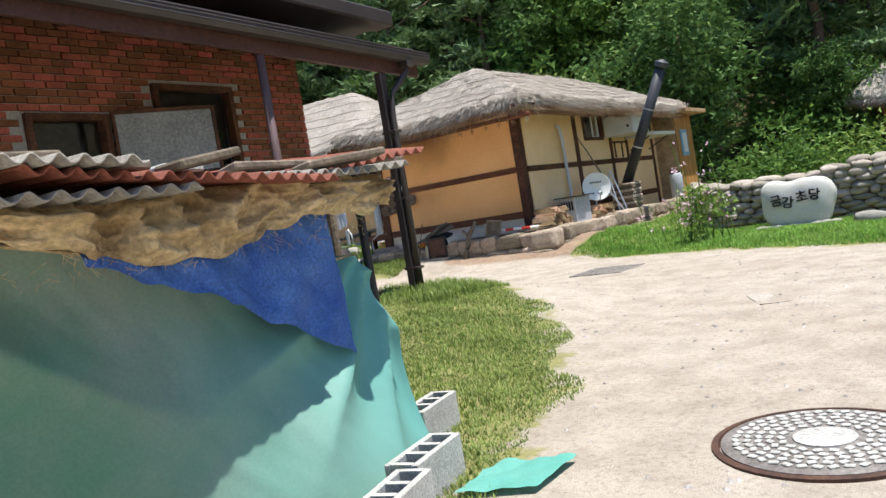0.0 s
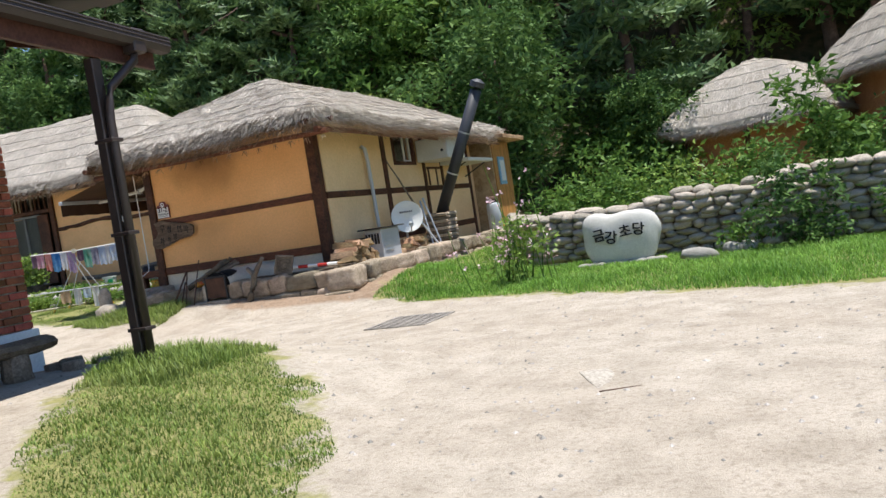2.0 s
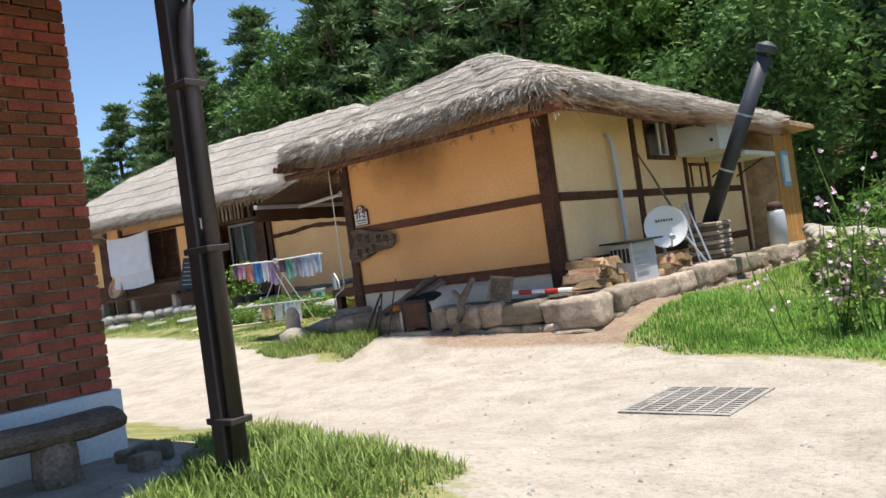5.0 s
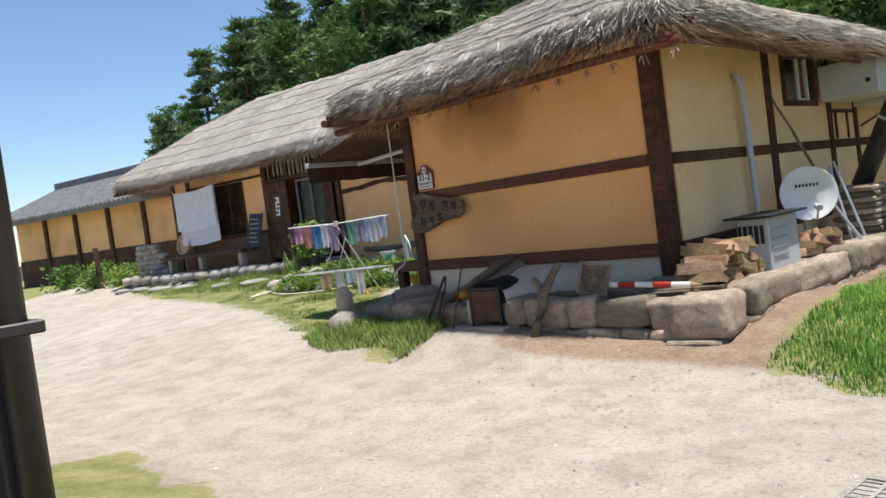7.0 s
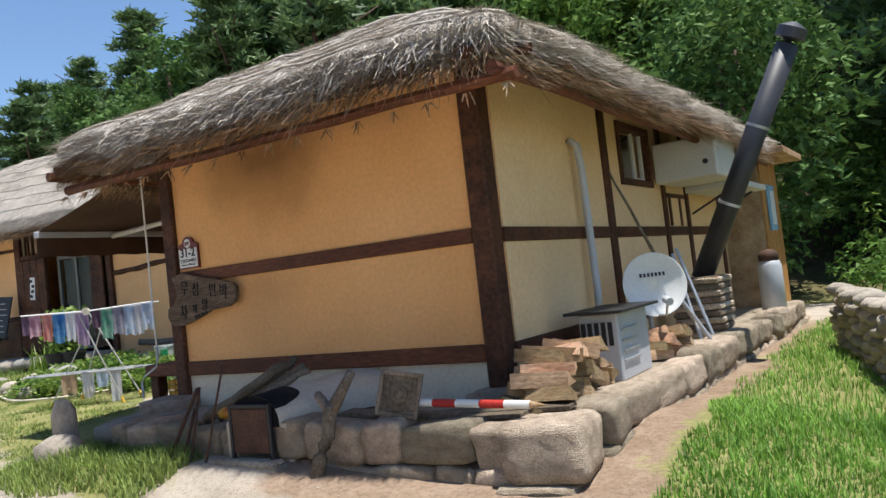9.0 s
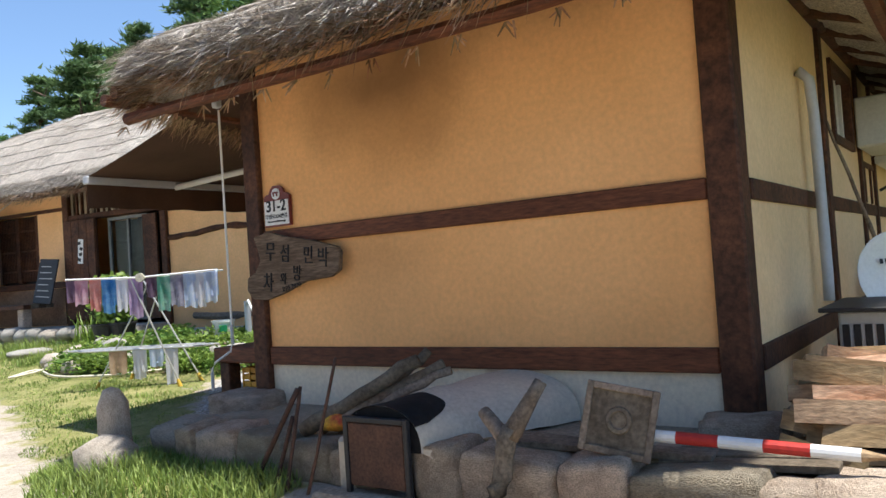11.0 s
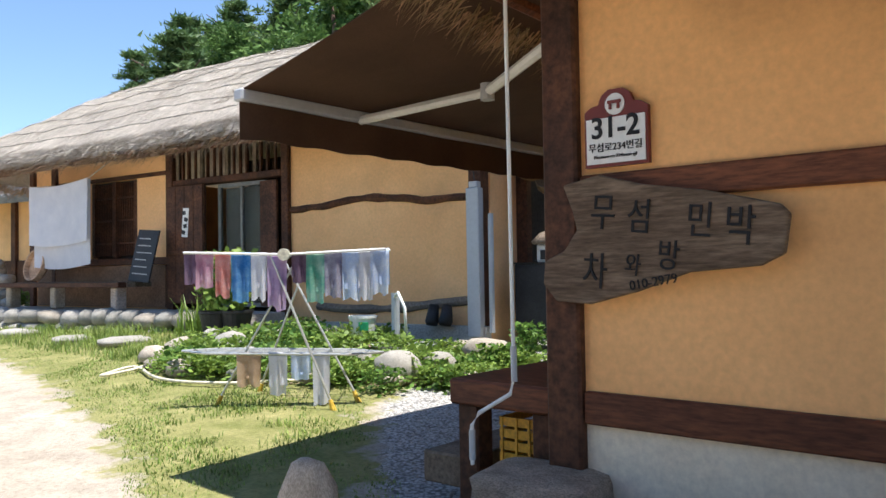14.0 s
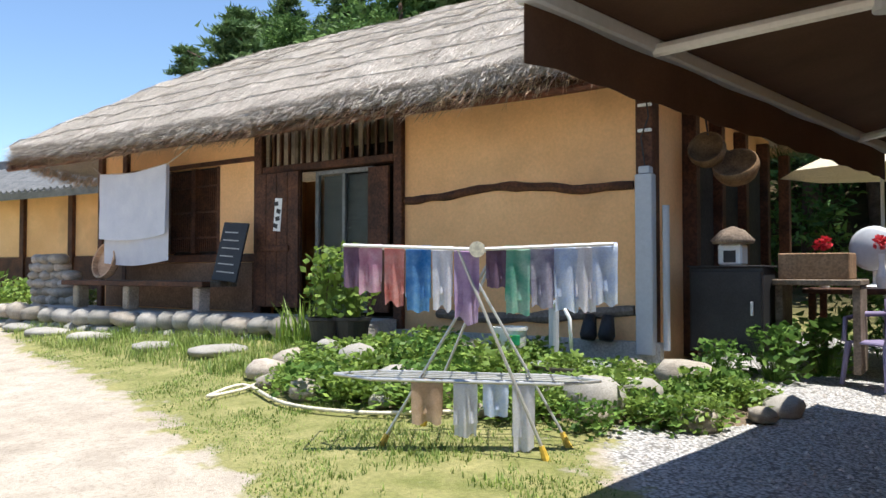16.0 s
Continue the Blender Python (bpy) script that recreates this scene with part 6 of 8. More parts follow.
# ---- awning on the west side ----
awn = thing("awning", "brown folding canvas awning with white arms", "awning")
part("canvas", MB().grid(lambda u, v: (-10.52 - 1.90 * u, 14.28 + 4.9 * v, 2.92 - 0.46 * u - 0.03 * math.sin(math.pi * u)), 12, 12), AWNING_CLOTH, awn, solid=0.004)
part("front_bar", MB().box(-12.46, -12.38, 14.26, 19.2, 2.40, 2.47, 0.01), PVC_GREY, awn, "grey aluminium front bar")
part("valance", MB().grid(lambda u, v: (-12.43 + 0.01 * math.sin(30 * u), 14.28 + 4.9 * u, 2.40 - v * (0.21 + 0.006 * math.cos(2 * math.pi * u * 12))), 96, 4), AWNING_CLOTH, awn, "scalloped canvas valance", solid=0.004)
for y in (14.95, 18.55):
    sgn = 1 if y < 16 else -1
    part("arm", MB().tube([(-10.6, y, 2.63), (-11.54, y + 0.48 * sgn, 2.50)], 0.032, 8).tube([(-11.54, y + 0.48 * sgn, 2.50), (-12.40, y + 0.24 * sgn, 2.41)], 0.03, 8), WHITE_PAINT, awn, "white folding arm")
    part("elbow", MB().tube([(-11.54, y + 0.48 * sgn, 2.45), (-11.54, y + 0.48 * sgn, 2.55)], 0.045, 10), PVC_GREY, awn)
part("roller", MB().tube([(-10.56, 14.28, 2.93), (-10.56, 19.2, 2.93)], 0.06, 12), PVC_GREY, awn)
part("gear_box", MB().box(-10.62, -10.56, 14.24, 14.30, 2.76, 2.88, 0.01), PVC_GREY, awn)
part("crank_rod", MB().tube([(-10.57, 14.27, 2.74), (-10.545, 14.25, 1.15), (-10.535, 14.24, 1.0), (-10.55, 14.23, 0.93), (-10.67, 14.18, 0.85), (-10.70, 14.17, 0.80), (-10.70, 14.17, 0.64)], 0.0085, 8), WHITE_PAINT, awn, "white crank rod")
part("crank_grip", MB().tube([(-10.545, 14.25, 1.12), (-10.535, 14.24, 0.98)], 0.013, 8), PVC_GREY, awn)
part("crank_grip", MB().tube([(-10.70, 14.17, 0.78), (-10.70, 14.17, 0.66)], 0.013, 8), PVC_GREY, awn)
deck = thing("wooden_bench", "dark heavy timber bench beside the corner post", "bench")
part("top", MB().box(-11.1, -10.50, 14.50, 17.2, 0.80, 0.92, 0.012), TIMBER_RED, deck)
for x, y in ((-11.02, 14.6), (-10.6, 14.6), (-11.02, 17.05)):
    part("leg", MB().box(x - 0.06, x + 0.06, y - 0.06, y + 0.06, 0.3, 0.80, 0.01), TIMBER, deck)
part("step", MB().box(-11.45, -11.15, 14.7, 16.2, 0.34, 0.5, 0.01), GREYWOOD, deck)
crate = thing("plastic_crate", "yellow slatted plastic crate under the bench", "crate")
CR = mat("yellow_crate", (0.52, 0.25, 0.015), (0.60, 0.31, 0.03), 3, 40, 0.5, 0.1)
part("box", MB().box(-10.86, -10.66, 14.62, 15.0, 0.52, 0.545), CR, crate)
for z in (0.545, 0.60, 0.655, 0.71):
    part("slat", MB().box(-10.87, -10.65, 14.60, 14.615, z, z + 0.04).box(-10.88, -10.87, 14.6, 15.0, z, z + 0.04), CR, crate)
for x in (-10.87, -10.79, -10.72, -10.66):
    part("upright", MB().box(x, x + 0.012, 14.594, 14.60, 0.52, 0.75), CR, crate)

# ---- laundry ----
rack = thing("drying_rack", "folding steel drying rack standing on the lawn", "drying rack")
RA, RB = Vector((-14.67, 15.375, 1.60)), Vector((-13.39, 16.44, 1.605))
rd = (RB - RA).normalized()
rq = Vector((-rd.y, rd.x, 0))
hub = (RA + RB) / 2 + Vector((0, 0, -0.03))
STEEL = mat("rack_steel", (0.45, 0.45, 0.43), (0.58, 0.58, 0.55), 3, 40, 0.35, 0.05, metal=0.5, fine_amt=0.1)
for s in (-0.24, 0.24):
    part("rail", MB().tube([RA + rq * s, hub + rq * s, RB + rq * s], 0.011, 8), WHITE_PAINT, rack)
for k in range(11):
    p = RA.lerp(RB, k / 10) + Vector((0, 0, -0.028 * (1 - abs(k / 5 - 1))))
    part("rod", MB().tube([p - rq * 0.25, p + rq * 0.25], 0.006, 6), WHITE_PAINT, rack)
feet = [Vector((-14.48, 15.46, 0.31)), Vector((-13.47, 15.89, 0.31)), Vector((-14.65, 16.02, 0.33)), Vector((-13.54, 16.23, 0.33))]
for k, f in enumerate(feet):
    other = hub + rd * (0.12 if k % 2 else -0.12) * -1 + rq * (-0.22 if k < 2 else 0.22)
    part("leg", MB().tube([f, other], 0.010, 8), STEEL, rack)
    part("rubber_foot", MB().tube([f + Vector((0, 0, -0.03)), f + (other - f) * 0.07], [0.03, 0.016], 8), mat("yellow_foot", (0.55, 0.35, 0.04), (0.62, 0.42, 0.07), 3, 30, 0.6, 0), rack, "yellow plastic foot")
LA, LB = RA.lerp(RB, -0.06) + Vector((0, 0, -0.83)), RA.lerp(RB, 0.97) + Vector((0, 0, -0.87))
tray_ring = [LA, LA.lerp(LB, 0.16) - rq * 0.2, LA.lerp(LB, 0.84) - rq * 0.2, LB, LA.lerp(LB, 0.84) + rq * 0.2, LA.lerp(LB, 0.16) + rq * 0.2, LA]
part("lower_frame", MB().tube(tray_ring, 0.011, 8), STEEL, rack)
for s in (-0.12, -0.04, 0.04, 0.12):
    part("lower_rod", MB().tube([LA.lerp(LB, 0.07) + rq * s, LA.lerp(LB, 0.93) + rq * s], 0.006, 6), STEEL, rack)
part("joint", MB().lathe([(0.05, -0.02), (0.05, 0.02)], 14, Matrix.Translation(hub - rq * 0.26) @ Matrix.Rotation(math.atan2(rq.y, rq.x), 4, "Z") @ Matrix.Rotation(radians(90), 4, "Y")), mat("cream_plastic", (0.6, 0.56, 0.42), (0.66, 0.62, 0.48), 3, 30, 0.5, 0), rack)


def towel(p, along, width, drop, material, label, seed, name="towel", group="laundry on the rack"):
    out = Vector((along.y, -along.x, 0))

    def f(u, v):
        wv = 0.022 * math.sin(u * 9 + seed) + 0.018 * nz(u * 5, v * 3, seed)
        hang = drop * (0.92 + 0.10 * nz(u * 3, seed, 2))
        if v < 0.5:
            q = p + along * (width * (u - 0.5)) * (1 - 0.10 * (1 - 2 * v)) + out * (0.012 + wv * (1 - 2 * v)) + Vector((0, 0, -hang * (1 - 2 * v)))
        else:
            q = p + along * (width * (u - 0.5)) - out * (0.012 + wv * (2 * v - 1)) + Vector((0, 0, -hang * 0.8 * (2 * v - 1)))
        return tuple(q + Vector((0, 0, 0.012)))
    ob = part(name, MB().grid(f, 14, 24), material, smooth=True)
    return tagged(ob, label, "laundry", group)


def cloth(name, c1, c2, scale=9):
    return mat(name, c1, c2, scale, 90, 0.95, 0.35, 0.003, fine_amt=0.1, trans=0.45)


CL = {
    "purple": cloth("plum_cloth", (0.16, 0.09, 0.15), (0.26, 0.18, 0.26)), "pink": cloth("pink_cloth", (0.55, 0.25, 0.36), (0.72, 0.55, 0.62)),
    "coral": cloth("coral_cloth", (0.62, 0.16, 0.13), (0.75, 0.45, 0.42)), "blue": cloth("blue_cloth", (0.04, 0.22, 0.55), (0.25, 0.48, 0.72)),
    "white": cloth("white_cloth", (0.72, 0.72, 0.78), (0.82, 0.82, 0.86)), "lilac": cloth("lilac_cloth", (0.42, 0.28, 0.50), (0.62, 0.48, 0.66)),
    "green": cloth("green_cloth", (0.10, 0.42, 0.30), (0.45, 0.62, 0.54)), "grey": cloth("slate_cloth", (0.22, 0.19, 0.30), (0.58, 0.57, 0.66)),
    "beige": cloth("beige_cloth", (0.50, 0.34, 0.22), (0.66, 0.50, 0.36)),
    "sky": cloth("sky_cloth", (0.48, 0.60, 0.82), (0.78, 0.82, 0.88)),
}
for k, (f, c, dr, wd) in enumerate(((0.03, "purple", 0.30, 0.10), (0.10, "pink", 0.33, 0.14), (0.19, "coral", 0.40, 0.12), (0.28, "blue", 0.44, 0.15), (0.37, "white", 0.42, 0.12), (0.46, "lilac", 0.50, 0.15), (0.57, "purple", 0.28, 0.12), (0.65, "green", 0.46, 0.15), (0.74, "grey", 0.42, 0.14), (0.83, "sky", 0.44, 0.15), (0.90, "white", 0.46, 0.12), (0.97, "sky", 0.42, 0.15))):
    base = RA.lerp(RB, f) + Vector((0, 0, -0.028 * (1 - abs(f * 2 - 1)))) - rq * 0.22
    towel(base, rd, wd * 1.05, dr, CL[c], {"purple": "dark plum", "pink": "pink striped", "coral": "coral", "blue": "bright blue", "white": "white", "lilac": "lilac patterned", "green": "sea green", "grey": "slate and white", "sky": "pale blue"}[c] + " small towel hung on the rack to dry", k * 1.7)
for f, dr, wd, c in ((0.36, 0.30, 0.20, "beige"), (0.50, 0.38, 0.15, "white"), (0.61, 0.24, 0.16, "sky"), (0.71, 0.46, 0.14, "white")):
    towel(LA.lerp(LB, f) - rq * 0.19, rd, wd, dr, CL[c], {"beige": "beige", "white": "white", "sky": "pale blue"}[c] + " cloth hung over the lower bars", f * 20)

# the big sheet on the line in front of the farmhouse
sheet_a, sheet_b = Vector((-23.55, 17.60, 3.02)), Vector((-21.75, 17.82, 3.06))
sd = (sheet_b - sheet_a).normalized()
line = thing("clothes_line", "thin yellow clothes line under the eave", "clothes line")
part("cord", MB().tube([sheet_a - sd * 0.6 + Vector((0, 0.2, 0.2)), sheet_a, (sheet_a + sheet_b) / 2 + Vector((0, 0, -0.06)), sheet_b, sheet_b + sd * 1.0 + Vector((0, 0.3, 0.6))], 0.008, 5), STRAW, line)
bs = part("bed_sheet", MB().grid(lambda u, v: tuple(sheet_a.lerp(sheet_b, u) + Vector((0.02 * nz(u * 4, v * 3), -0.02 - 0.03 * math.sin(u * 7) * v, -0.06 * math.sin(math.pi * u) - 1.05 * v))), 24, 20), LAUNDRY_WHITE, smooth=True)
tagged(bs, "large white bed sheet hanging from the line", "laundry")
bs2 = part("bed_sheet", MB().grid(lambda u, v: tuple(sheet_a.lerp(sheet_b, 0.02 + 0.96 * u) + Vector((0, 0.05 + 0.02 * math.sin(u * 6) * v, -0.06 * math.sin(math.pi * u) - 1.45 * v))), 24, 20), LAUNDRY_WHITE, smooth=True)
tagged(bs2, "back half of a white sheet hanging lower", "laundry")

# ---- the garden bed ----
bed_c, bed_r = Vector((-15.1, 17.45)), (2.3, 1.15)
bed_m = Matrix.Rotation(radians(22), 2)
soil = part("garden_bed", MB().grid(lambda u, v: (lambda q: (bed_c.x + q.x, bed_c.y + q.y, ground_z(bed_c.x + q.x, bed_c.y + q.y) + 0.10 * (1 - v ** 3)))(bed_m @ Vector((bed_r[0] * v * math.cos(2 * math.pi * u), bed_r[1] * v * math.sin(2 * math.pi * u)))), 40, 8), SOIL)
tagged(soil, "planted bed of dark soil edged with stones", "garden bed", kind="structure")
for k in range(17):
    a = 2 * math.pi * k / 17
    q = bed_m @ Vector((bed_r[0] * 1.0 * math.cos(a), bed_r[1] * math.sin(a)))
    x, y = bed_c.x + q.x, bed_c.y + q.y
    s = R.uniform(0.14, 0.32)
    ob = tagged(new("edging_stone", R.choice(COBBLES if k % 6 else BOULDERS)), "rounded stone edging the garden bed", "stone", "edging stones of the bed")
    ob.matrix_basis = pose(x, y, ground_z(x, y) + 0.06, R.uniform(-9, 9), R.uniform(-9, 9), R.uniform(0, 180)) @ Matrix.Diagonal((s * 1.2, s, s * 0.7, 1))
for x, y, s in ((-15.35, 16.50, 0.50), (-13.88, 17.05, 0.56), (-16.35, 16.9, 0.46), (-13.75, 17.5, 0.42), (-14.35, 17.1, 0.34), (-17.1, 17.15, 0.28)):
    ob = tagged(new("boulder", R.choice(BOULDERS)), "large pale boulder in the garden bed", "boulder", "boulders of the bed")
    ob.matrix_basis = pose(x, y, ground_z(x, y) + 0.12, 5, 5, 40 * x) @ Matrix.Diagonal((s * 0.9, s * 0.75, s * 0.7, 1))


ob = tagged(new("boulder", COBBLES[2]), "brown angular rock at the end of the garden bed", "boulder", "boulders of the bed")
ob.matrix_basis = pose(-13.7, 18.35, ground_z(-13.7, 18.35) + 0.14, 8, 14, 30) @ Matrix.Diagonal((0.65, 0.42, 0.34, 1))


def leafy(name, seed, r, h, count, size, material, squash=1.0, stems=5):
    """A low plant: stems and many single leaves."""
    rr = random.Random(seed)
    mb = MB()
    for k in range(count):
        a, q = rr.uniform(0, 2 * math.pi), rr.random() ** 0.6
        z = h * (rr.random() ** 0.8)
        rad = r * q * (1 - 0.35 * (z / h))
        p = Vector((rad * math.cos(a), rad * math.sin(a) * squash, z))
        d = Vector((rr.gauss(0, 1), rr.gauss(0, 1), rr.uniform(0.1, 1.0))).normalized()
        s = size * rr.uniform(0.6, 1.3)
        w = d.cross(Vector((rr.gauss(0, 1), rr.gauss(0, 1), rr.gauss(0, 1)))).normalized() * s * 0.34
        root = Vector((0.25 * p.x, 0.25 * p.y, 0.0))
        mb.add([p, p + d * s * 0.5 + w, p + d * s, p + d * s * 0.5 - w, root, root + Vector((0.004, 0.003, 0))], [(0, 1, 2, 3), (0, 4, 5)])
    me = mb.mesh(name)
    me.materials.append(material)
    return me


BUSH = [leafy("foliage", k, 0.32, 0.28, 260, 0.065, (LEAF, LEAF_LIGHT, LEAF_LIGHT, LEAF_LIGHT)[k % 4]) for k in range(4)]
for k in range(84):
    a, q = R.uniform(0, 2 * math.pi), R.random() ** 0.5
    v = bed_m @ Vector((bed_r[0] * q * math.cos(a), bed_r[1] * q * math.sin(a)))
    x, y = bed_c.x + v.x, bed_c.y + v.y
    ob = tagged(new("garden_plant", R.choice(BUSH)), "low leafy green plant in the garden bed", "plant", "plants of the bed")
    s = R.uniform(0.65, 1.25)
    ob.matrix_basis = pose(x, y, ground_z(x, y) + 0.03, 0, 0, R.uniform(0, 360)) @ Matrix.Diagonal((s, s, s * R.uniform(0.4, 0.85), 1))
for k in range(22):
    x, y = -13.5 + R.uniform(-0.9, 0.35), 17.3 + R.uniform(-0.75, 1.3)
    ob = tagged(new("garden_plant", BUSH[k % 4]), "dense green creeper at the bed's end", "plant", "plants of the bed")
    ob.matrix_basis = pose(x, y, ground_z(x, y), 0, 0, R.uniform(0, 360)) @ Matrix.Diagonal((0.9, 0.9, 0.7, 1))
for n, (x, y) in enumerate(((-17.5, 17.45), (-17.25, 17.6))):
    pot = thing("plant_pot", "black plastic pot with a leafy shrub", "plant pot", "pots in the bed")
    gz = ground_z(x, y) + 0.06
    part("pot", MB().lathe([(0.15, 0), (0.20, 0.26), (0.215, 0.27), (0.215, 0.30), (0.19, 0.30), (0.17, 0.24), (0.0, 0.24)], 20, Matrix.Translation((x, y, gz))), BLACK_METAL, pot, smooth=False)
    sh = part("shrub", leafy("shrub", 40 + n, 0.30, 0.75, 260, 0.10, LEAF_LIGHT), None, pot)
    sh.matrix_basis = Matrix.Translation((x, y, gz + 0.3))
    part("stem", log((x, y, gz + 0.2), (x + 0.03, y, gz + 0.8), 0.015, 0.008, 0.02, 6), BARK, pot)
bucket = thing("bucket", "white plastic bucket with a green label", "bucket", m=pose(-15.55, 18.2, 0.56))
part("body", MB().lathe([(0.14, 0), (0.165, 0.30), (0.175, 0.30), (0.175, 0.33), (0.155, 0.33), (0.13, 0.02), (0, 0.02)], 24), WHITE_PAINT, bucket, smooth=False)
part("label", MB().box(-0.02, 0.10, -0.172, -0.160, 0.16, 0.26, 0.002, Matrix.Rotation(radians(35), 4, "Z")), mat("green_label", (0.02, 0.30, 0.12), (0.03, 0.36, 0.15), 3, 20, 0.5, 0), bucket)
tap = thing("garden_tap", "grey standing water pipe with a white hose", "tap")
part("standpipe", MB().tube([(-15.1, 18.3, 0.45), (-15.1, 18.3, 1.16)], 0.05, 12), PVC_GREY, tap)
part("spout_hose", MB().tube([(-15.1, 18.28, 1.10), (-14.96, 18.2, 1.17), (-14.84, 18.18, 1.0), (-14.82, 18.18, 0.72)], 0.018, 8), WHITE_PAINT, tap, smooth=True)
basin = thing("steel_basin", "shallow steel wash basin in the bed", "basin")
part("bowl", MB().lathe([(0.24, 0.50), (0.36, 0.60), (0.38, 0.61), (0.35, 0.595), (0.22, 0.515), (0.0, 0.515)], 28, Matrix.Translation((-14.7, 18.0, 0))), GALV, basin, smooth=True)
hose_pts = [(-16.88, 16.24), (-16.73, 15.9), (-16.78, 15.59), (-16.9, 16.02), (-16.06, 15.79), (-15.55, 15.79), (-15.12, 15.93), (-14.77, 16.23), (-14.35, 16.56)]
hp = []
for k in range(len(hose_pts) - 1):
    p0, p1, p2, p3 = (Vector(hose_pts[max(0, min(len(hose_pts) - 1, k + d))]) for d in (-1, 0, 1, 2))
    for t in (0, 0.2, 0.4, 0.6, 0.8):
        q = 0.5 * ((2 * p1) + (p2 - p0) * t + (2 * p0 - 5 * p1 + 4 * p2 - p3) * t * t + (3 * p1 - p0 - 3 * p2 + p3) * t ** 3)
        hp.append((q.x, q.y, ground_z(q.x, q.y) + 0.04))
tagged(part("garden_hose", MB().tube(hp, 0.015, 8), mat("cream_hose", (0.62, 0.56, 0.42), (0.72, 0.66, 0.52), 3, 30, 0.5, 0.05), smooth=True), "cream garden hose lying in loops on the lawn", "hose")
for k, (x, y, s) in enumerate(((-24.6, 16.75, 0.55), (-23.3, 16.7, 0.6), (-21.9, 16.75, 0.5), (-19.9, 16.7, 0.42), (-18.7, 16.85, 0.55), (-25.6, 16.7, 0.5))):
    ob = tagged(new("stepping_stone", R.choice(BOULDERS)), "flat pale stepping stone in the grass", "stone", "stepping stones")
    ob.matrix_basis = pose(x, y, ground_z(x, y) + 0.03, 0, 0, 20 * k) @ Matrix.Diagonal((s * 1.3, s * 0.8, 0.16, 1))

# ---- porch front of the farmhouse ----
maru = thing("wooden_veranda_bench", "long weathered plank bench along the farmhouse wall", "bench")
for k in range(4):
    part("plank", MB().box(-9.75, -6.1, -0.86 + 0.155 * k, -0.71 + 0.155 * k, 1.22, 1.30, 0.008, MBH), GREYWOOD if k else TIMBER, maru)
for u in (-9.5, -8.1, -6.4):
    part("leg_stone", MB().box(u, u + 0.16, -0.8, -0.6, 0.86, 1.22, 0.02, MBH), STONE_DARK, maru)
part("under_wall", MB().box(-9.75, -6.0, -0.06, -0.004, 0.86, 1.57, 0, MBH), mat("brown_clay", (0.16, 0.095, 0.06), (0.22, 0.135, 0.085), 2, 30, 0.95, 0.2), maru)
chalk = thing("chalk_board", "small black chalkboard with white writing", "chalkboard", m=MBH @ pose(-6.02, -0.55, 1.30, -12, 4, 0))
part("board", MB().box(-0.26, 0.26, -0.015, 0.015, 0.0, 0.85, 0.006), BLACK_METAL, chalk)
for k in range(6):
    part("chalk_line", MB().box(-0.19, 0.19 - 0.05 * (k % 3), -0.019, -0.016, 0.12 + 0.115 * k, 0.137 + 0.115 * k), CONCRETE, chalk)
disc = thing("wooden_tub", "round honey-coloured wooden tub standing on the bench", "tub")
part("tub", MB().lathe([(0.27, -0.04), (0.30, 0.0), (0.30, 0.10), (0.27, 0.10), (0.25, 0.02), (0, 0.02)], 24, MBH @ Matrix.Translation((-9.05, -0.45, 1.60)) @ Matrix.Rotation(radians(75), 4, "X")), FIREWOOD, disc)
box_c = thing("conduit", "grey plastic conduit up the corner of the farmhouse", "conduit")
part("trunking", MB().box(-0.12, 0.06, -0.20, -0.075, 0.60, 2.42, 0.01, MBH), PVC_GREY, box_c)
part("neck", MB().box(-0.09, 0.03, -0.18, -0.075, 2.422, 2.50, 0.01, MBH), PVC_GREY, box_c)
part("pipe", MB().tube([MBH @ Vector((0.16, -0.08, 0.65)), MBH @ Vector((0.16, -0.08, 2.1))], 0.035, 10), PVC_GREY, box_c)
for z in (2.86, 3.12):
    part("insulator", MB().box(-0.12, 0.02, -0.11, -0.072, z, z + 0.03, 0.004, MBH), WHITE_PAINT, box_c)
part("wire", MB().tube([MBH @ Vector(p) for p in ((-0.05, -0.09, 2.5), (-0.08, -0.12, 2.8), (0.0, -0.12, 3.0), (-0.04, -0.1, 3.3))], 0.008, 5), BLACK_METAL, box_c)
boots = thing("work_boots", "pair of dark work shoes propped at the wall", "shoes")
for u in (-0.62, -0.42):
    part("shoe", MB().lathe([(0.07, 0), (0.09, 0.05), (0.08, 0.12), (0.06, 0.26), (0.055, 0.26), (0.05, 0.1), (0, 0.06)], 14, MBH @ Matrix.Translation((u, -0.24, 0.73)) @ Matrix.Rotation(radians(-14), 4, "X")), BLACK_METAL, boots, smooth=True)
# the shaded side porch
porch = thing("side_porch", "dark open porch of posts along the farmhouse end", "porch")
for v in (0.9, 1.9, 3.0, 4.2, 5.6):
    part("post", MB().box(0.0, 0.16, v, v + 0.15, 0.5, 3.3, 0.01, MBH), TIMBER, porch)
# thin dark sheets between the posts paint in the porch's deep shade
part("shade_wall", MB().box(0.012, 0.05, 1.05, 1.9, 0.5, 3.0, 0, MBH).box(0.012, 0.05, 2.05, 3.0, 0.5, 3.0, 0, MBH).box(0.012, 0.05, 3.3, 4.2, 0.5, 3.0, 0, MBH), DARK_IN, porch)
cab = thing("metal_cabinet", "dark metal cabinet standing in the porch", "cabinet")
part("body", MB().box(0.25, 0.98, 0.35, 0.85, 0.62, 1.48, 0.01, MBH), BLACK_METAL, cab)
part("door", MB().box(0.27, 0.96, 0.335, 0.349, 0.65, 1.44, 0.004, MBH), BLACK_METAL, cab)
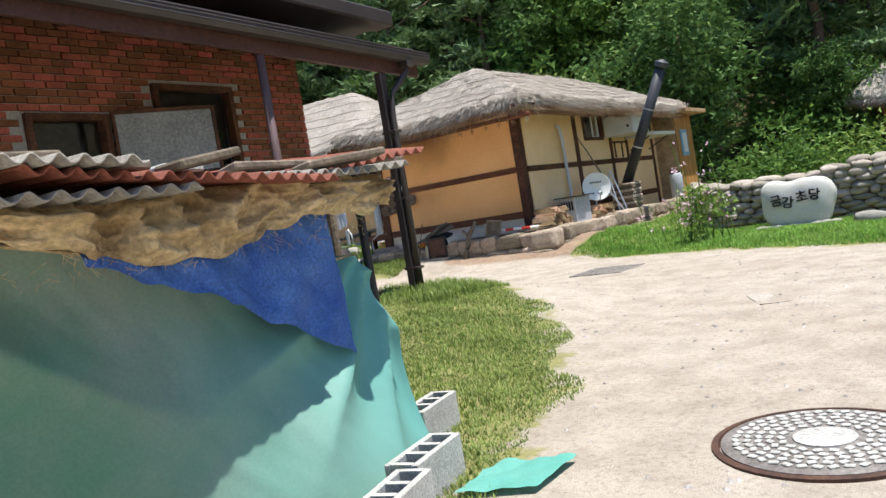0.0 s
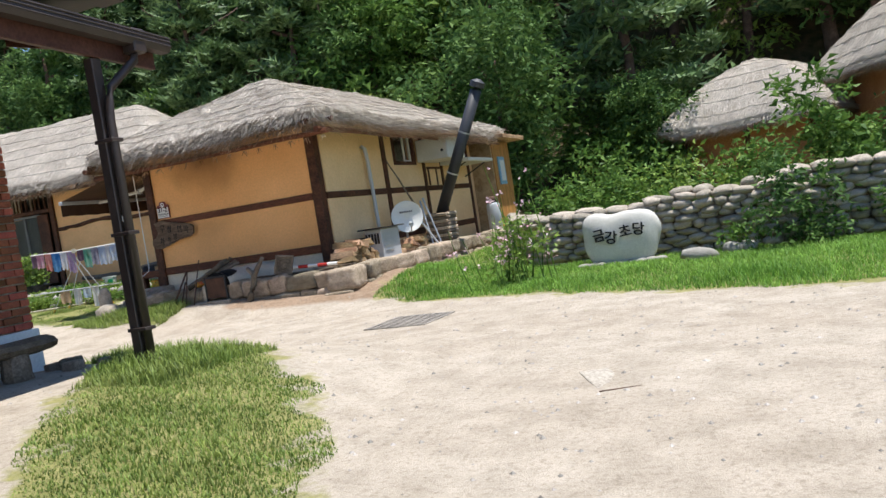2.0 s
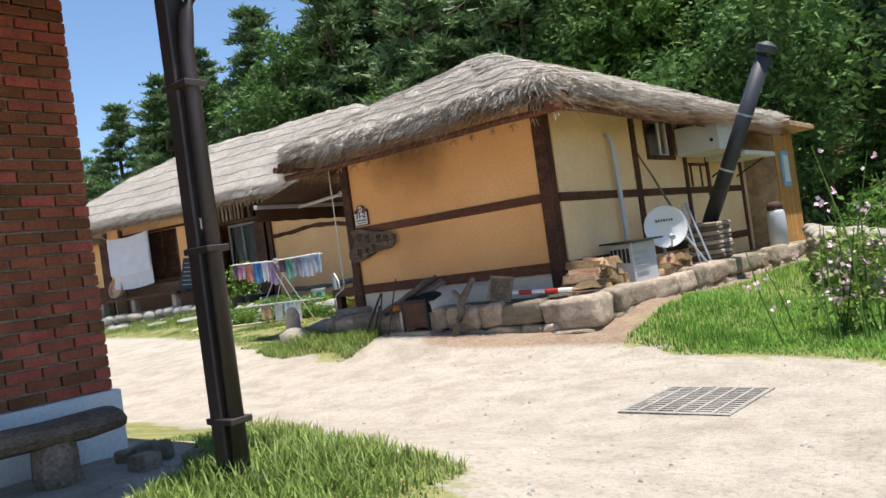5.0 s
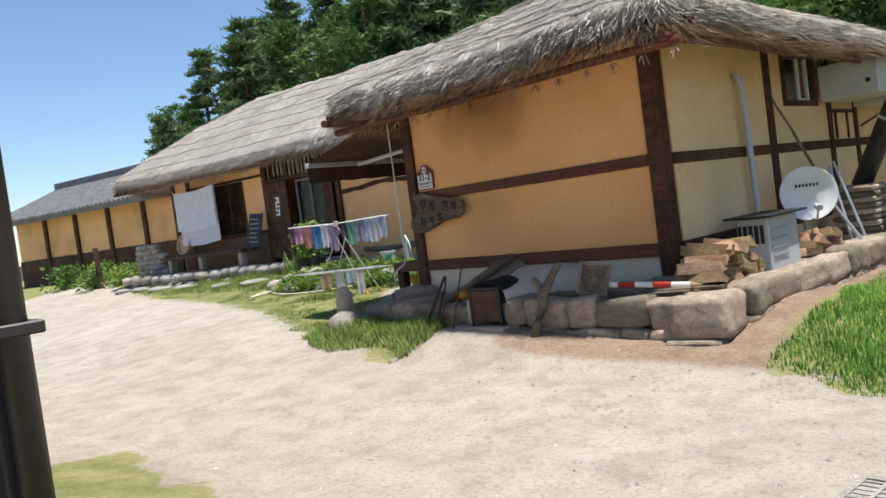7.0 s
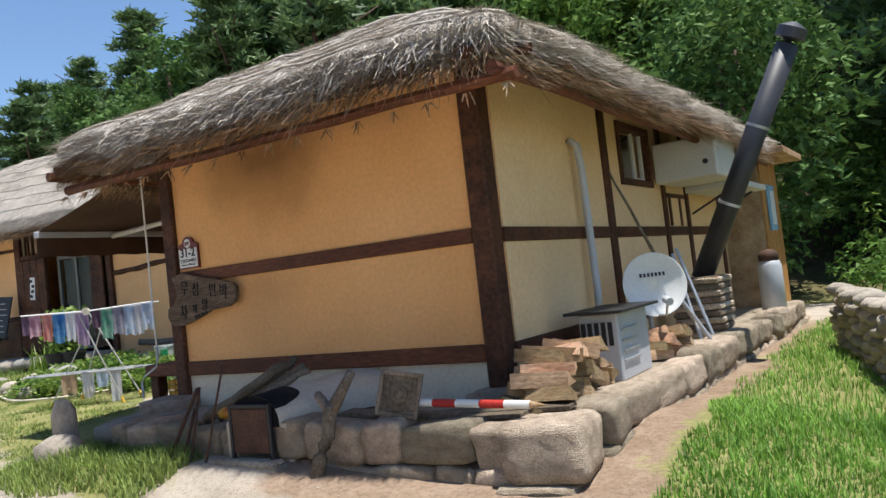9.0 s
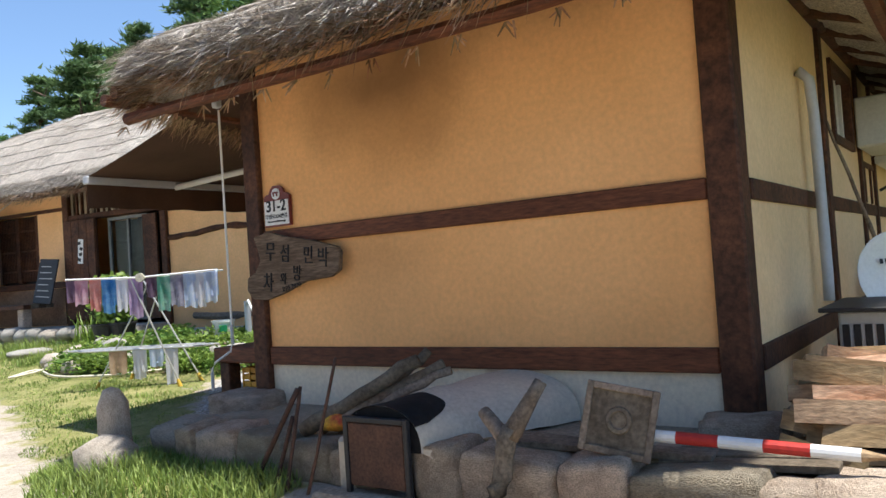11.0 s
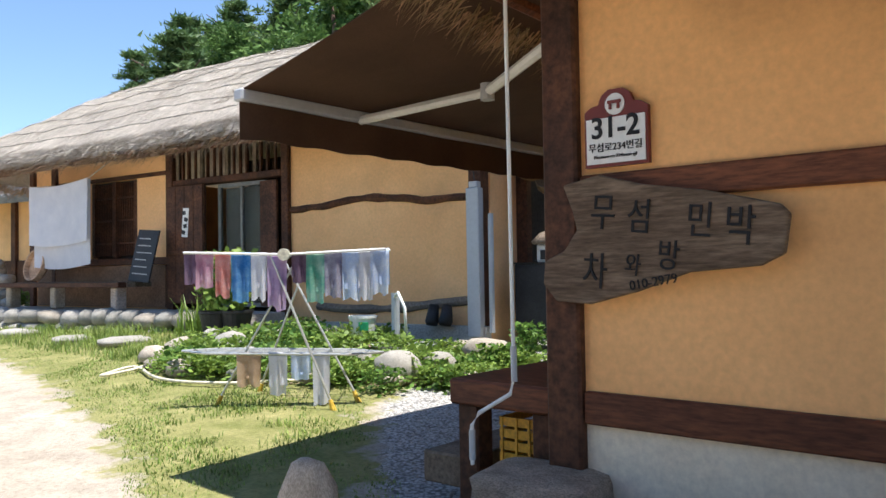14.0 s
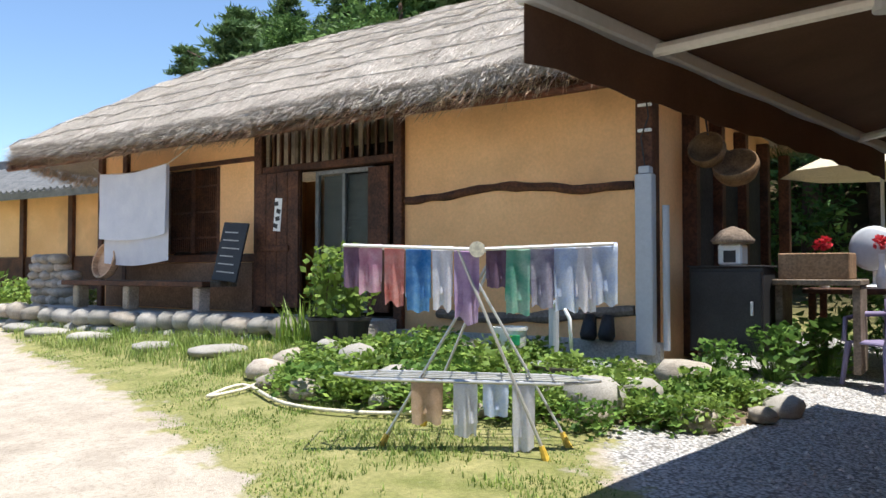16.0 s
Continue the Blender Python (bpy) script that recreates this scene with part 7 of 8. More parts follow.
part("top", MB().box(0.23, 1.0, 0.33, 0.87, 1.481, 1.497, 0.004, MBH), BLACK_METAL, cab)
part("handle", MB().box(0.86, 0.89, 0.315, 0.334, 1.0, 1.14, 0.004, MBH), GALV, cab, "small steel handle")
lant = thing("stone_lantern", "small white and grey ornament on the cabinet", "ornament")
part("body", MB().box(0.52, 0.76, 0.42, 0.66, 1.498, 1.72, 0.02, MBH), WHITE_PAINT, lant)
part("hood", MB().lathe([(0.20, 1.722), (0.22, 1.76), (0.12, 1.86), (0.02, 1.90)], 16, MBH @ Matrix.Translation((0.64, 0.54, 0))), GREYWOOD, lant, smooth=True)
part("window", MB().box(0.58, 0.70, 0.412, 0.419, 1.53, 1.65, 0, MBH), BLACK_METAL, lant)
bask = thing("straw_basket", "brown woven basket hanging on a porch post", "basket")
for k, (u, v, z, r_) in enumerate(((0.35, 0.7, 2.72, 0.20), (0.62, 0.8, 2.52, 0.24))):
    part("weave", MB().lathe([(r_ * 0.3, -0.12), (r_ * 0.8, -0.08), (r_, 0.02), (r_ * 0.97, 0.10), (r_ * 0.9, 0.10), (r_ * 0.92, 0.0), (r_ * 0.6, -0.06), (0.0, -0.08)], 18, MBH @ Matrix.Translation((u, v, z)) @ Matrix.Rotation(radians(65 - 20 * k), 4, "X")), mat("wicker", (0.10, 0.055, 0.025), (0.22, 0.13, 0.06), 8, 60, 0.85, 0.6, 0.006), bask, smooth=True)
part("cord", MB().tube([MBH @ Vector((0.35, 0.7, 2.9)), MBH @ Vector((0.3, 0.7, 3.3))], 0.01, 5), BLACK_METAL, bask)
tbl = thing("porch_table", "dark wooden table with pots in the porch", "table")
part("top", MB().box(1.15, 2.35, 1.3, 2.1, 1.20, 1.26, 0.01, MBH), TIMBER, tbl)
for u, v in ((1.2, 1.35), (2.28, 1.35), (1.2, 2.0), (2.28, 2.0)):
    part("leg", MB().box(u, u + 0.07, v, v + 0.07, 0.38, 1.20, 0.006, MBH), TIMBER, tbl)
shelf = thing("wooden_shelf", "low plank shelf with cardboard boxes", "shelf")
part("board", MB().box(1.0, 1.8, 0.6, 1.2, 1.30, 1.36, 0.01, MBH), GREYWOOD, shelf)
for u in (1.02, 1.72):
    part("leg", MB().box(u, u + 0.07, 0.65, 1.1, 0.45, 1.30, 0.006, MBH), GREYWOOD, shelf)
cart = tagged(part("cardboard_box", MB().box(1.05, 1.7, 0.65, 1.1, 1.362, 1.62, 0.01, MBH), mat("cardboard", (0.22, 0.13, 0.07), (0.30, 0.19, 0.11), 4, 40, 0.9, 0.2)), "brown cardboard box on the plank shelf", "box")
fan = thing("electric_fan", "grey electric fan standing on the table", "fan", m=MBH @ pose(1.8, 1.6, 1.26))
part("guard", MB().lathe([(0.02, -0.06), (0.20, -0.04), (0.24, 0.0), (0.20, 0.05), (0.02, 0.07)], 24, Matrix.Translation((0, 0, 0.42)) @ FACE_S), PVC_GREY, fan, smooth=True)
part("stand", MB().tube([(0, 0.03, 0.0), (0, 0.05, 0.40)], 0.02, 8), WHITE_PAINT, fan)
part("base", MB().lathe([(0.15, 0.0), (0.15, 0.02), (0.03, 0.05)], 20), WHITE_PAINT, fan)
RED_FL = mat("red_petals", (0.50, 0.02, 0.03), (0.65, 0.06, 0.08), 8, 40, 0.6, 0.1, trans=0.2)
for u, v in ((1.35, 1.4), (1.9, 1.35)):
    fl_ = thing("red_flower", "red paper flower in a small vase", "flower")
    part("bloom", leafy("bloom", int(u * 10), 0.08, 0.12, 60, 0.06, RED_FL), None, fl_).matrix_basis = MBH @ Matrix.Translation((u, v, 1.66))
    part("vase", MB().lathe([(0.05, 1.262), (0.06, 1.38), (0.03, 1.5), (0.035, 1.62)], 12, MBH @ Matrix.Translation((u, v, 0))), WHITE_PAINT, fl_)
par = thing("parasol", "cream garden parasol over the porch table", "parasol", m=MBH @ pose(1.75, 2.9, 0))
part("canopy", MB().lathe([(1.15, 2.62), (0.75, 2.80), (0.3, 2.98), (0.02, 3.06)], 8), mat("cream_canvas", (0.62, 0.55, 0.40), (0.70, 0.63, 0.48), 3, 60, 0.9, 0.1, trans=0.25), par)
part("pole", MB().tube([(0, 0, 0.4), (0, 0, 3.05)], 0.022, 10), WHITE_PAINT, par)
chair = thing("garden_chair", "purple plastic garden chair on the gravel", "chair", m=pose(-12.72, 20.35, 0.34, 0, 0, -35))
PURPLE = mat("purple_plastic", (0.20, 0.17, 0.27), (0.26, 0.22, 0.34), 2, 30, 0.5, 0.05, fine_amt=0.08)
part("seat", MB().box(-0.24, 0.24, -0.22, 0.24, 0.40, 0.43, 0.012), PURPLE, chair)
for k in range(5):
    part("back_slat", MB().box(-0.22 + 0.095 * k, -0.16 + 0.095 * k, 0.23, 0.255, 0.44, 0.86, 0.006), PURPLE, chair)
part("back_rail", MB().tube([(-0.26, 0.24, 0.42), (-0.27, 0.25, 0.82), (-0.15, 0.26, 0.93), (0.15, 0.26, 0.93), (0.27, 0.25, 0.82), (0.26, 0.24, 0.42)], 0.028, 8), PURPLE, chair, smooth=True)
for s in (-1, 1):
    part("arm_rest", MB().tube([(s * 0.27, 0.25, 0.68), (s * 0.29, 0.0, 0.68), (s * 0.28, -0.22, 0.64), (s * 0.27, -0.25, 0.42)], 0.026, 8), PURPLE, chair, smooth=True)
    for y in (-0.22, 0.22):
        part("leg", MB().tube([(s * 0.24, y, 0.42), (s * 0.29, y * 1.2, 0.0)], [0.032, 0.022], 8), PURPLE, chair)
for x, y, s in ((-13.9, 19.3, 0.8), (-13.6, 19.9, 1.1), (-13.4, 20.8, 1.2)):
    ob = tagged(new("garden_plant", leafy("foliage", int(x * -10), 0.36, 0.6, 260, 0.10, LEAF)), "leafy dark green shrub by the porch", "plant", "porch shrubs")
    ob.matrix_basis = pose(x, y, ground_z(x, y)) @ Matrix.Diagonal((s, s, s * 0.8, 1))

spike = MB()
rs = random.Random(61)
for k in range(90):
    a, h = rs.uniform(0, 2 * math.pi), rs.uniform(0.35, 0.75)
    p = Vector((-18.1 + rs.gauss(0, 0.16), 17.55 + rs.gauss(0, 0.12), 0.42))
    lean_ = Vector((math.cos(a), math.sin(a), 0)) * h * rs.uniform(0.1, 0.5)
    w = Vector((-math.sin(a), math.cos(a), 0)) * 0.012
    spike.add([p - w, p + w, p + lean_ * 0.4 + Vector((0, 0, h * 0.7)) + w, p + lean_ * 0.4 + Vector((0, 0, h * 0.7)) - w, p + lean_ + Vector((0, 0, h))], [(0, 1, 2, 3), (3, 2, 4)])
tagged(part("ornamental_grass", spike, LEAF_LIGHT), "clump of long pale green blades by the pots", "plant", kind="stuff")

# ---- the tile-roofed house to the west ----
tile_house = thing("tile_roofed_house", "clay house with a grey tiled roof and boarded base", "house")
TM = pose(-36.0, 21.5, 0, 0, 0, 12)
part("wall", MB().box(-9, 6.2, 0, 6, 1.9, 3.9, 0, TM), PLASTER, tile_house)
part("board_base", MB().box(-9, 6.2, -0.05, 6.05, 0.2, 1.89, 0, TM), TIMBER, tile_house)
for x in (-6.5, -4, -1.5, 1.0, 3.4, 6.1):
    part("post", MB().box(x, x + 0.22, -0.12, 0.1, 0.2, 3.9, 0.01, TM), TIMBER, tile_house)
GIWA = mat("grey_tiles", (0.10, 0.105, 0.11), (0.19, 0.195, 0.20), 3, 40, 0.7, 0.4, 0.01)
part("roof", MB().add([(-10, -1.2, 3.75), (7.4, -1.2, 3.75), (7.4, 3, 5.4), (-10, 3, 5.4), (7.4, 7.2, 3.75), (-10, 7.2, 3.75)], [(0, 1, 2, 3), (3, 2, 4, 5)], TM), GIWA, tile_house, solid=0.2)
for k in range(56):
    x = -9.9 + 0.31 * k
    part("roof_tile", MB().tube([TM @ Vector((x, -1.22, 3.78)), TM @ Vector((x, 1.0, 4.60)), TM @ Vector((x, 3.0, 5.44))], 0.075, 6), GIWA, tile_house)
part("ridge", MB().box(-10, 7.4, 2.8, 3.2, 5.38, 5.75, 0.04, TM), GIWA, tile_house)
part("vent", MB().box(3.6, 4.2, -0.02, -0.006, 2.6, 2.9, 0, TM), TIMBER, tile_house)
heap = thing("stone_pile_wall", "low wall of stacked dark field stones", "stone wall", kind="structure")
for r in range(8):
    for k in range(7 - r // 3):
        stone(heap, COBBLES, -26.6 + 0.27 * k + 0.1 * (r % 2), 17.75 + R.uniform(-0.05, 0.05), 0.62 + 0.15 * r, 0.32, 0.32, 0.19, R.uniform(-20, 20))
sp = thing("red_post", "rusty red signpost at the yard's edge", "post")
part("post", MB().box(-29.2, -29.05, 17.3, 17.42, 0.3, 1.9, 0.01), RUST, sp)
for k, (x, y, s) in enumerate(((-29.5, 17.3, 1.7), (-28.3, 17.6, 1.3), (-31, 18.2, 2.0), (-26.2, 18.6, 1.2), (-33, 17.6, 2.2), (-30.2, 19.0, 1.6))):
    ob = tagged(new("shrub", BUSH[k % 4]), "green garden shrub by the stones", "shrub", "shrubs to the west")
    ob.matrix_basis = pose(x, y, ground_z(x, y), 0, 0, 50 * k) @ Matrix.Diagonal((s * 1.3, s * 1.3, s * 1.3, 1))

# ---- trees ----
def crown_mesh(name, seed, r, h, lobes, leaves, size, material, base=0.25, conifer=False):
    rr = random.Random(seed)
    mb = MB()
    if conifer:
        tiers = 11
        for t in range(tiers):
            z0 = h * (base + (1 - base) * t / tiers)
            reach = r * (1 - 0.8 * t / tiers) * rr.uniform(0.75, 1.15)
            for b in range(6):
                a = rr.uniform(0, 2 * math.pi)
                d = Vector((math.cos(a), math.sin(a), rr.uniform(-0.12, 0.22)))
                tufts = [(d * reach * rr.uniform(0.35, 1.0) + Vector((rr.gauss(0, 0.2), rr.gauss(0, 0.2), rr.gauss(0, 0.08))) * r * 0.4) for q in range(4)]
                for k in range(leaves // (tiers * 6)):
                    p = Vector((0, 0, z0)) + rr.choice(tufts) + Vector((rr.gauss(0, 0.13), rr.gauss(0, 0.13), rr.gauss(0, 0.05))) * r * 0.62
                    e = Vector((rr.gauss(0, 1), rr.gauss(0, 1), rr.uniform(0.0, 0.9))).normalized()
                    s = size * rr.uniform(0.6, 1.4)
                    w = e.cross(Vector((rr.gauss(0, 1), rr.gauss(0, 1), 1))).normalized() * s * 0.16
                    mb.add([p - w, p + w, p + e * s], [(0, 1, 2)])
    else:
        cs = []
        for k in range(lobes):
            a, q = rr.uniform(0, 2 * math.pi), rr.random() ** 0.5
            z = h * rr.uniform(base + 0.12, 0.95)
            fall = math.sin(math.pi * clamp((z / h - base) / (1.08 - base))) ** 0.6
            cs.append((Vector((r * q * fall * math.cos(a) * 0.8, r * q * fall * math.sin(a) * 0.8, z)), r * rr.uniform(0.26, 0.46)))
        sprays = []
        for c, q in cs:
            for k in range(12):
                d = Vector((rr.gauss(0, 1), rr.gauss(0, 1), rr.gauss(0.25, 0.8))).normalized()
                sprays.append((c + d * q * rr.uniform(0.6, 1.05), d, q * rr.uniform(0.16, 0.30)))
        for k in range(leaves):
            c, d, q = rr.choice(sprays)
            p = c + Vector((rr.gauss(0, 1), rr.gauss(0, 1), rr.gauss(0, 0.6))) * q
            e = (d * 0.6 + Vector((rr.gauss(0, 1), rr.gauss(0, 1), rr.gauss(-0.3, 0.6))) * 0.8).normalized()
            s = size * rr.uniform(0.6, 1.35)
            w = e.cross(Vector((rr.gauss(0, 1), rr.gauss(0, 1), rr.gauss(0, 1)))).normalized() * s * 0.30
            mb.add([p - w * 0.4, p + e * s * 0.35 + w, p + e * s], [(0, 1, 2)])
    me = mb.mesh(name)
    me.materials.append(material)
    return me


def trunk_mesh(seed, h, r, limbs):
    rr = random.Random(seed)
    mb = log((0, 0, -0.5), (rr.uniform(-0.3, 0.3), rr.uniform(-0.3, 0.3), h * 0.93), r, r * 0.25, h * 0.02, 8, 8, seed)
    for k in range(limbs):
        z = h * rr.uniform(0.3, 0.8)
        a = rr.uniform(0, 2 * math.pi)
        L = h * rr.uniform(0.10, 0.20)
        sub = log((0, 0, z), (L * math.cos(a), L * math.sin(a), z + L * 0.55), r * 0.4, r * 0.1, 0.05, 5, 5, seed + k)
        mb.add(sub.v, sub.f)
    me = mb.mesh("trunk", True)
    me.materials.append(BARK)
    return me


def tree_kind(name, label, seed, h, r, lobes, leaves, size, material, base, conifer, group):
    t = thing(name, label, "tree", group)
    part("trunk", trunk_mesh(seed, h, 0.10 + 0.012 * h, 3 if conifer else 7), None, t)
    part("crown", crown_mesh("crown", seed, r, h, lobes, leaves, size, material, base, conifer), None, t)
    return t


FOREST = "trees on the slope"
kinds = [
    tree_kind("broadleaf_tree", "dark green broadleaf tree on the wooded slope", 1, 9.0, 2.8, 26, 8000, 0.30, LEAF_DARK, 0.10, False, FOREST),
    tree_kind("broadleaf_tree", "green broadleaf tree on the wooded slope", 2, 8.0, 3.0, 24, 8000, 0.30, LEAF, 0.08, False, FOREST),
    tree_kind("broadleaf_tree", "bright green broadleaf tree on the slope", 3, 7.0, 2.5, 20, 7500, 0.27, LEAF_LIGHT, 0.08, False, FOREST),
    tree_kind("pine_tree", "tall red pine with layered branches", 4, 11.0, 2.9, 0, 9000, 0.40, LEAF_PINE, 0.22, True, FOREST),
    tree_kind("pine_tree", "pine with a bare reddish trunk", 5, 12.0, 2.7, 0, 9000, 0.40, LEAF_PINE, 0.34, True, FOREST),
    tree_kind("broadleaf_tree", "dense dark tree on the wooded slope", 6, 10.0, 2.6, 28, 8500, 0.30, LEAF_DARK, 0.12, False, FOREST),
]
spots = []
tr = random.Random(21)
for row in range(8):
    y = 31.5 + row * 4.3
    x = (-104.0 if row < 4 else -46.0) + tr.uniform(0, 2)
    while x < 34:
        px, py = x + tr.uniform(-1.2, 1.2), y + tr.uniform(-1.5, 1.5) + (3.0 if x > -4 and row == 0 else 0)
        if (px + 10.7) / (py - 12) > -2.2 or (row < 2 and (px + 10.7) / (py - 12) > -2.9):
            spots.append((px, py))
        x += tr.uniform(3.3, 4.8) * (1.0 + 0.03 * row) * (1.25 if x < -50 else 1.0)
for k, (px, py) in enumerate(spots):
    west = px < -16
    pick = tr.choice((3, 4, 3, 1, 0, 4) if west else (0, 5, 1, 3, 0, 5, 2, 4))
    s = tr.uniform(0.75, 1.2) * (0.85 if px < -32 else 1.0) * (0.55 if (px + 10.7) / (py - 12) < -2.2 else 1.0)
    m = pose(px, py, ground_z(px, py) - 0.1, 0, 0, tr.uniform(0, 360))
    c = copy_thing(kinds[pick], m)
    c.scale = (s, s, s * tr.uniform(0.9, 1.15))
for k, (t, x, y, s) in enumerate(zip(kinds, (-30, -22, -12, -16.5, -20, 4), (31, 29.5, 27.5, 30, 28.5, 33), (0.9, 0.85, 0.7, 1, 0.9, 1))):
    t.matrix_basis = pose(x, y, ground_z(x, y) - 0.1, 0, 0, 40 * k) @ Matrix.Diagonal((s, s, s, 1))

pers = thing("persimmon_tree", "broad dark persimmon tree behind the house", "tree")
pers.matrix_basis = pose(-7.4, 26.4, ground_z(-7.4, 26.4) - 0.1)
part("trunk", trunk_mesh(77, 5.6, 0.18, 12), None, pers)
part("crown", crown_mesh("crown", 78, 3.0, 6.6, 34, 9000, 0.26, LEAF_DARK, 0.10), None, pers)
pers2 = copy_thing(pers, pose(-3.2, 28.6, ground_z(-3.2, 28.6) - 0.1, 0, 0, 120))
pers2.scale = (0.6, 0.6, 0.62)


def bush_at(x, y, r, h, n, size, material, label, seed, name="shrub", group=""):
    ob = tagged(new(name, crown_mesh("foliage", seed, r, h, 14, n, size, material, 0.0)), label, "shrub", group)
    ob.matrix_basis = pose(x, y, ground_z(x, y) - 0.05)
    return ob


bush_at(0.75, 16.6, 1.05, 2.35, 4000, 0.14, LEAF, "tall leafy green shrub behind the wall", 31)
bush_at(1.9, 16.9, 1.1, 2.1, 2600, 0.14, LEAF_DARK, "dark green shrub behind the wall", 32)
bush_at(0.2, 15.0, 0.7, 1.2, 1400, 0.11, LEAF_DARK, "trailing green shrub over the stone wall", 33)
bush_at(1.6, 14.9, 0.6, 0.7, 900, 0.10, LEAF, "low plants at the foot of the wall", 34)
bush_at(-0.6, 15.1, 0.35, 0.45, 400, 0.09, LEAF, "low plants at the foot of the wall", 35)
rr = random.Random(5)
for k in range(26):
    x, y = rr.uniform(-5.5, 8.0), rr.uniform(18.5, 27.5)
    if 15.5 < y < 32 and -2.5 < x < 3.2 and y > 25.5:
        continue
    bush_at(x, y, rr.uniform(0.8, 1.6), rr.uniform(0.9, 2.0), 900, 0.16, rr.choice((LEAF_LIGHT, LEAF, LEAF)), "overgrown green shrub beyond the stone wall", 100 + k, group="shrubs beyond the wall")
for k in range(22):
    x, y = rr.uniform(-34, -9), rr.uniform(26.0, 30.0)
    bush_at(x, y, rr.uniform(1.0, 1.9), rr.uniform(1.2, 2.8), 800, 0.2, rr.choice((LEAF_LIGHT, LEAF, LEAF_DARK)), "green undergrowth at the wood's edge", 140 + k, group="undergrowth")
for k in range(14):
    x, y = rr.uniform(-13.5, -11.0), rr.uniform(21.5, 26.0)
    bush_at(x, y, rr.uniform(0.5, 0.9), rr.uniform(1.0, 2.4), 600, 0.14, rr.choice((LEAF_LIGHT, LEAF)), "green shrub behind the porch", 180 + k, group="shrubs behind the porch")

for k in range(20):
    x, y = rr.uniform(-6.5, -2.2), rr.uniform(28.5, 34.0)
    bush_at(x, y, rr.uniform(1.1, 1.9), rr.uniform(1.6, 3.0), 1000, 0.18, rr.choice((LEAF_LIGHT, LEAF_LIGHT, LEAF)), "green undergrowth at the wood's edge", 220 + k, group="undergrowth")

# flowering shrub of tall stems by the lane
holly = thing("flowering_shrub", "straggly shrub with white and pink flowers", "shrub")
PETAL = mat("pink_petal", (0.72, 0.42, 0.50), (0.80, 0.66, 0.68), 6, 30, 0.6, 0, trans=0.3)
stems, blooms = MB(), MB()
for k in range(26):
    bx, by = -3.45 + rr.gauss(0, 0.28), 13.75 + rr.gauss(0, 0.25)
    h = rr.uniform(0.5, 1.1) if k > 4 else rr.uniform(1.3, 1.75)
    top = Vector((bx + rr.gauss(0, 0.22), by + rr.gauss(0, 0.15), h))
    stems.tube([(bx, by, -0.05), (bx * 0.5 + top.x * 0.5 + rr.gauss(0, 0.04), by * 0.5 + top.y * 0.5, h * 0.5), top], [0.010, 0.008, 0.004], 5)
    for j in range(4 if k > 4 else 8):
        f = rr.uniform(0.35, 1.0)
        p = Vector((bx, by, 0)).lerp(top, f) + Vector((rr.gauss(0, 0.05), rr.gauss(0, 0.05), 0))
        for q in range(5):
            e = Vector((rr.gauss(0, 1), rr.gauss(0, 1), rr.gauss(0, 1))).normalized() * 0.05
            w = e.cross(Vector((rr.gauss(0, 1), rr.gauss(0, 1), rr.gauss(0, 1)))).normalized() * 0.02
            if rr.random() < 0.35:
                blooms.add([p, p + e * 0.5 + w, p + e, p + e * 0.5 - w], [(0, 1, 2, 3)])
tagged(part("stem", stems, LEAF, holly), kind="stuff")
tagged(part("flower", blooms, PETAL, holly, "white and pink flowers"), kind="stuff")
fo = part("foliage", crown_mesh("foliage", 91, 0.58, 0.85, 12, 800, 0.09, LEAF_LIGHT, 0.0), None, holly)
fo.matrix_basis = Matrix.Translation((-3.45, 13.8, -0.05))

# ---- grass ----
def grass_patch(polys, seed, count, box, h0, h1, keep, patchy=0.0, blade=GRASS):
    rr = random.Random(seed)
    mb = MB()
    x0, x1, y0, y1 = box
    made, tries = 0, 0
    while made < count and tries < count * 8:
        tries += 1
        x, y = rr.uniform(x0, x1), rr.uniform(y0, y1)
        e = max(edge(x, y, p) for p in polys) + 0.22 * nz(x, y, 2, 1.8)
        if e < 0.0 or not keep(x, y):
            continue
        if patchy and nz(x, y, 14, 1.5) + 0.5 * nz(x, y, 15, 5.0) < patchy * (0.2 + rr.random()) - 0.45:
            continue
        made += 1
        h = rr.uniform(h0, h1) * (0.55 + 0.45 * clamp(e / 0.5)) * (0.8 + 0.5 * nz(x, y, 5, 1.1))
        a = rr.uniform(0, 2 * math.pi)
        lean_ = Vector((math.cos(a), math.sin(a), 0)) * h * rr.uniform(0.15, 0.8)
        w = Vector((-math.sin(a), math.cos(a), 0)) * rr.uniform(0.003, 0.006) * (1 + h * 2)
        p = Vector((x, y, ground_z(x, y) - 0.01))
        q = p + lean_ * 0.35 + Vector((0, 0, h * 0.6))
        mb.add([p - w, p + w, q + w * 0.7, q - w * 0.7, p + lean_ + Vector((0, 0, h))], [(0, 1, 2, 3), (3, 2, 4)])
    ob = part("grass", mb, blade)
    tagged(ob, "short green grass blades of the lawn", "grass", kind="stuff")


def free(x, y):
    return not (x < -6.0 and x > -10.6 and y > 13.45) and not (x < -6.55 and y < 8.55) and y < 15.4 + 0.3 * (x < -5)


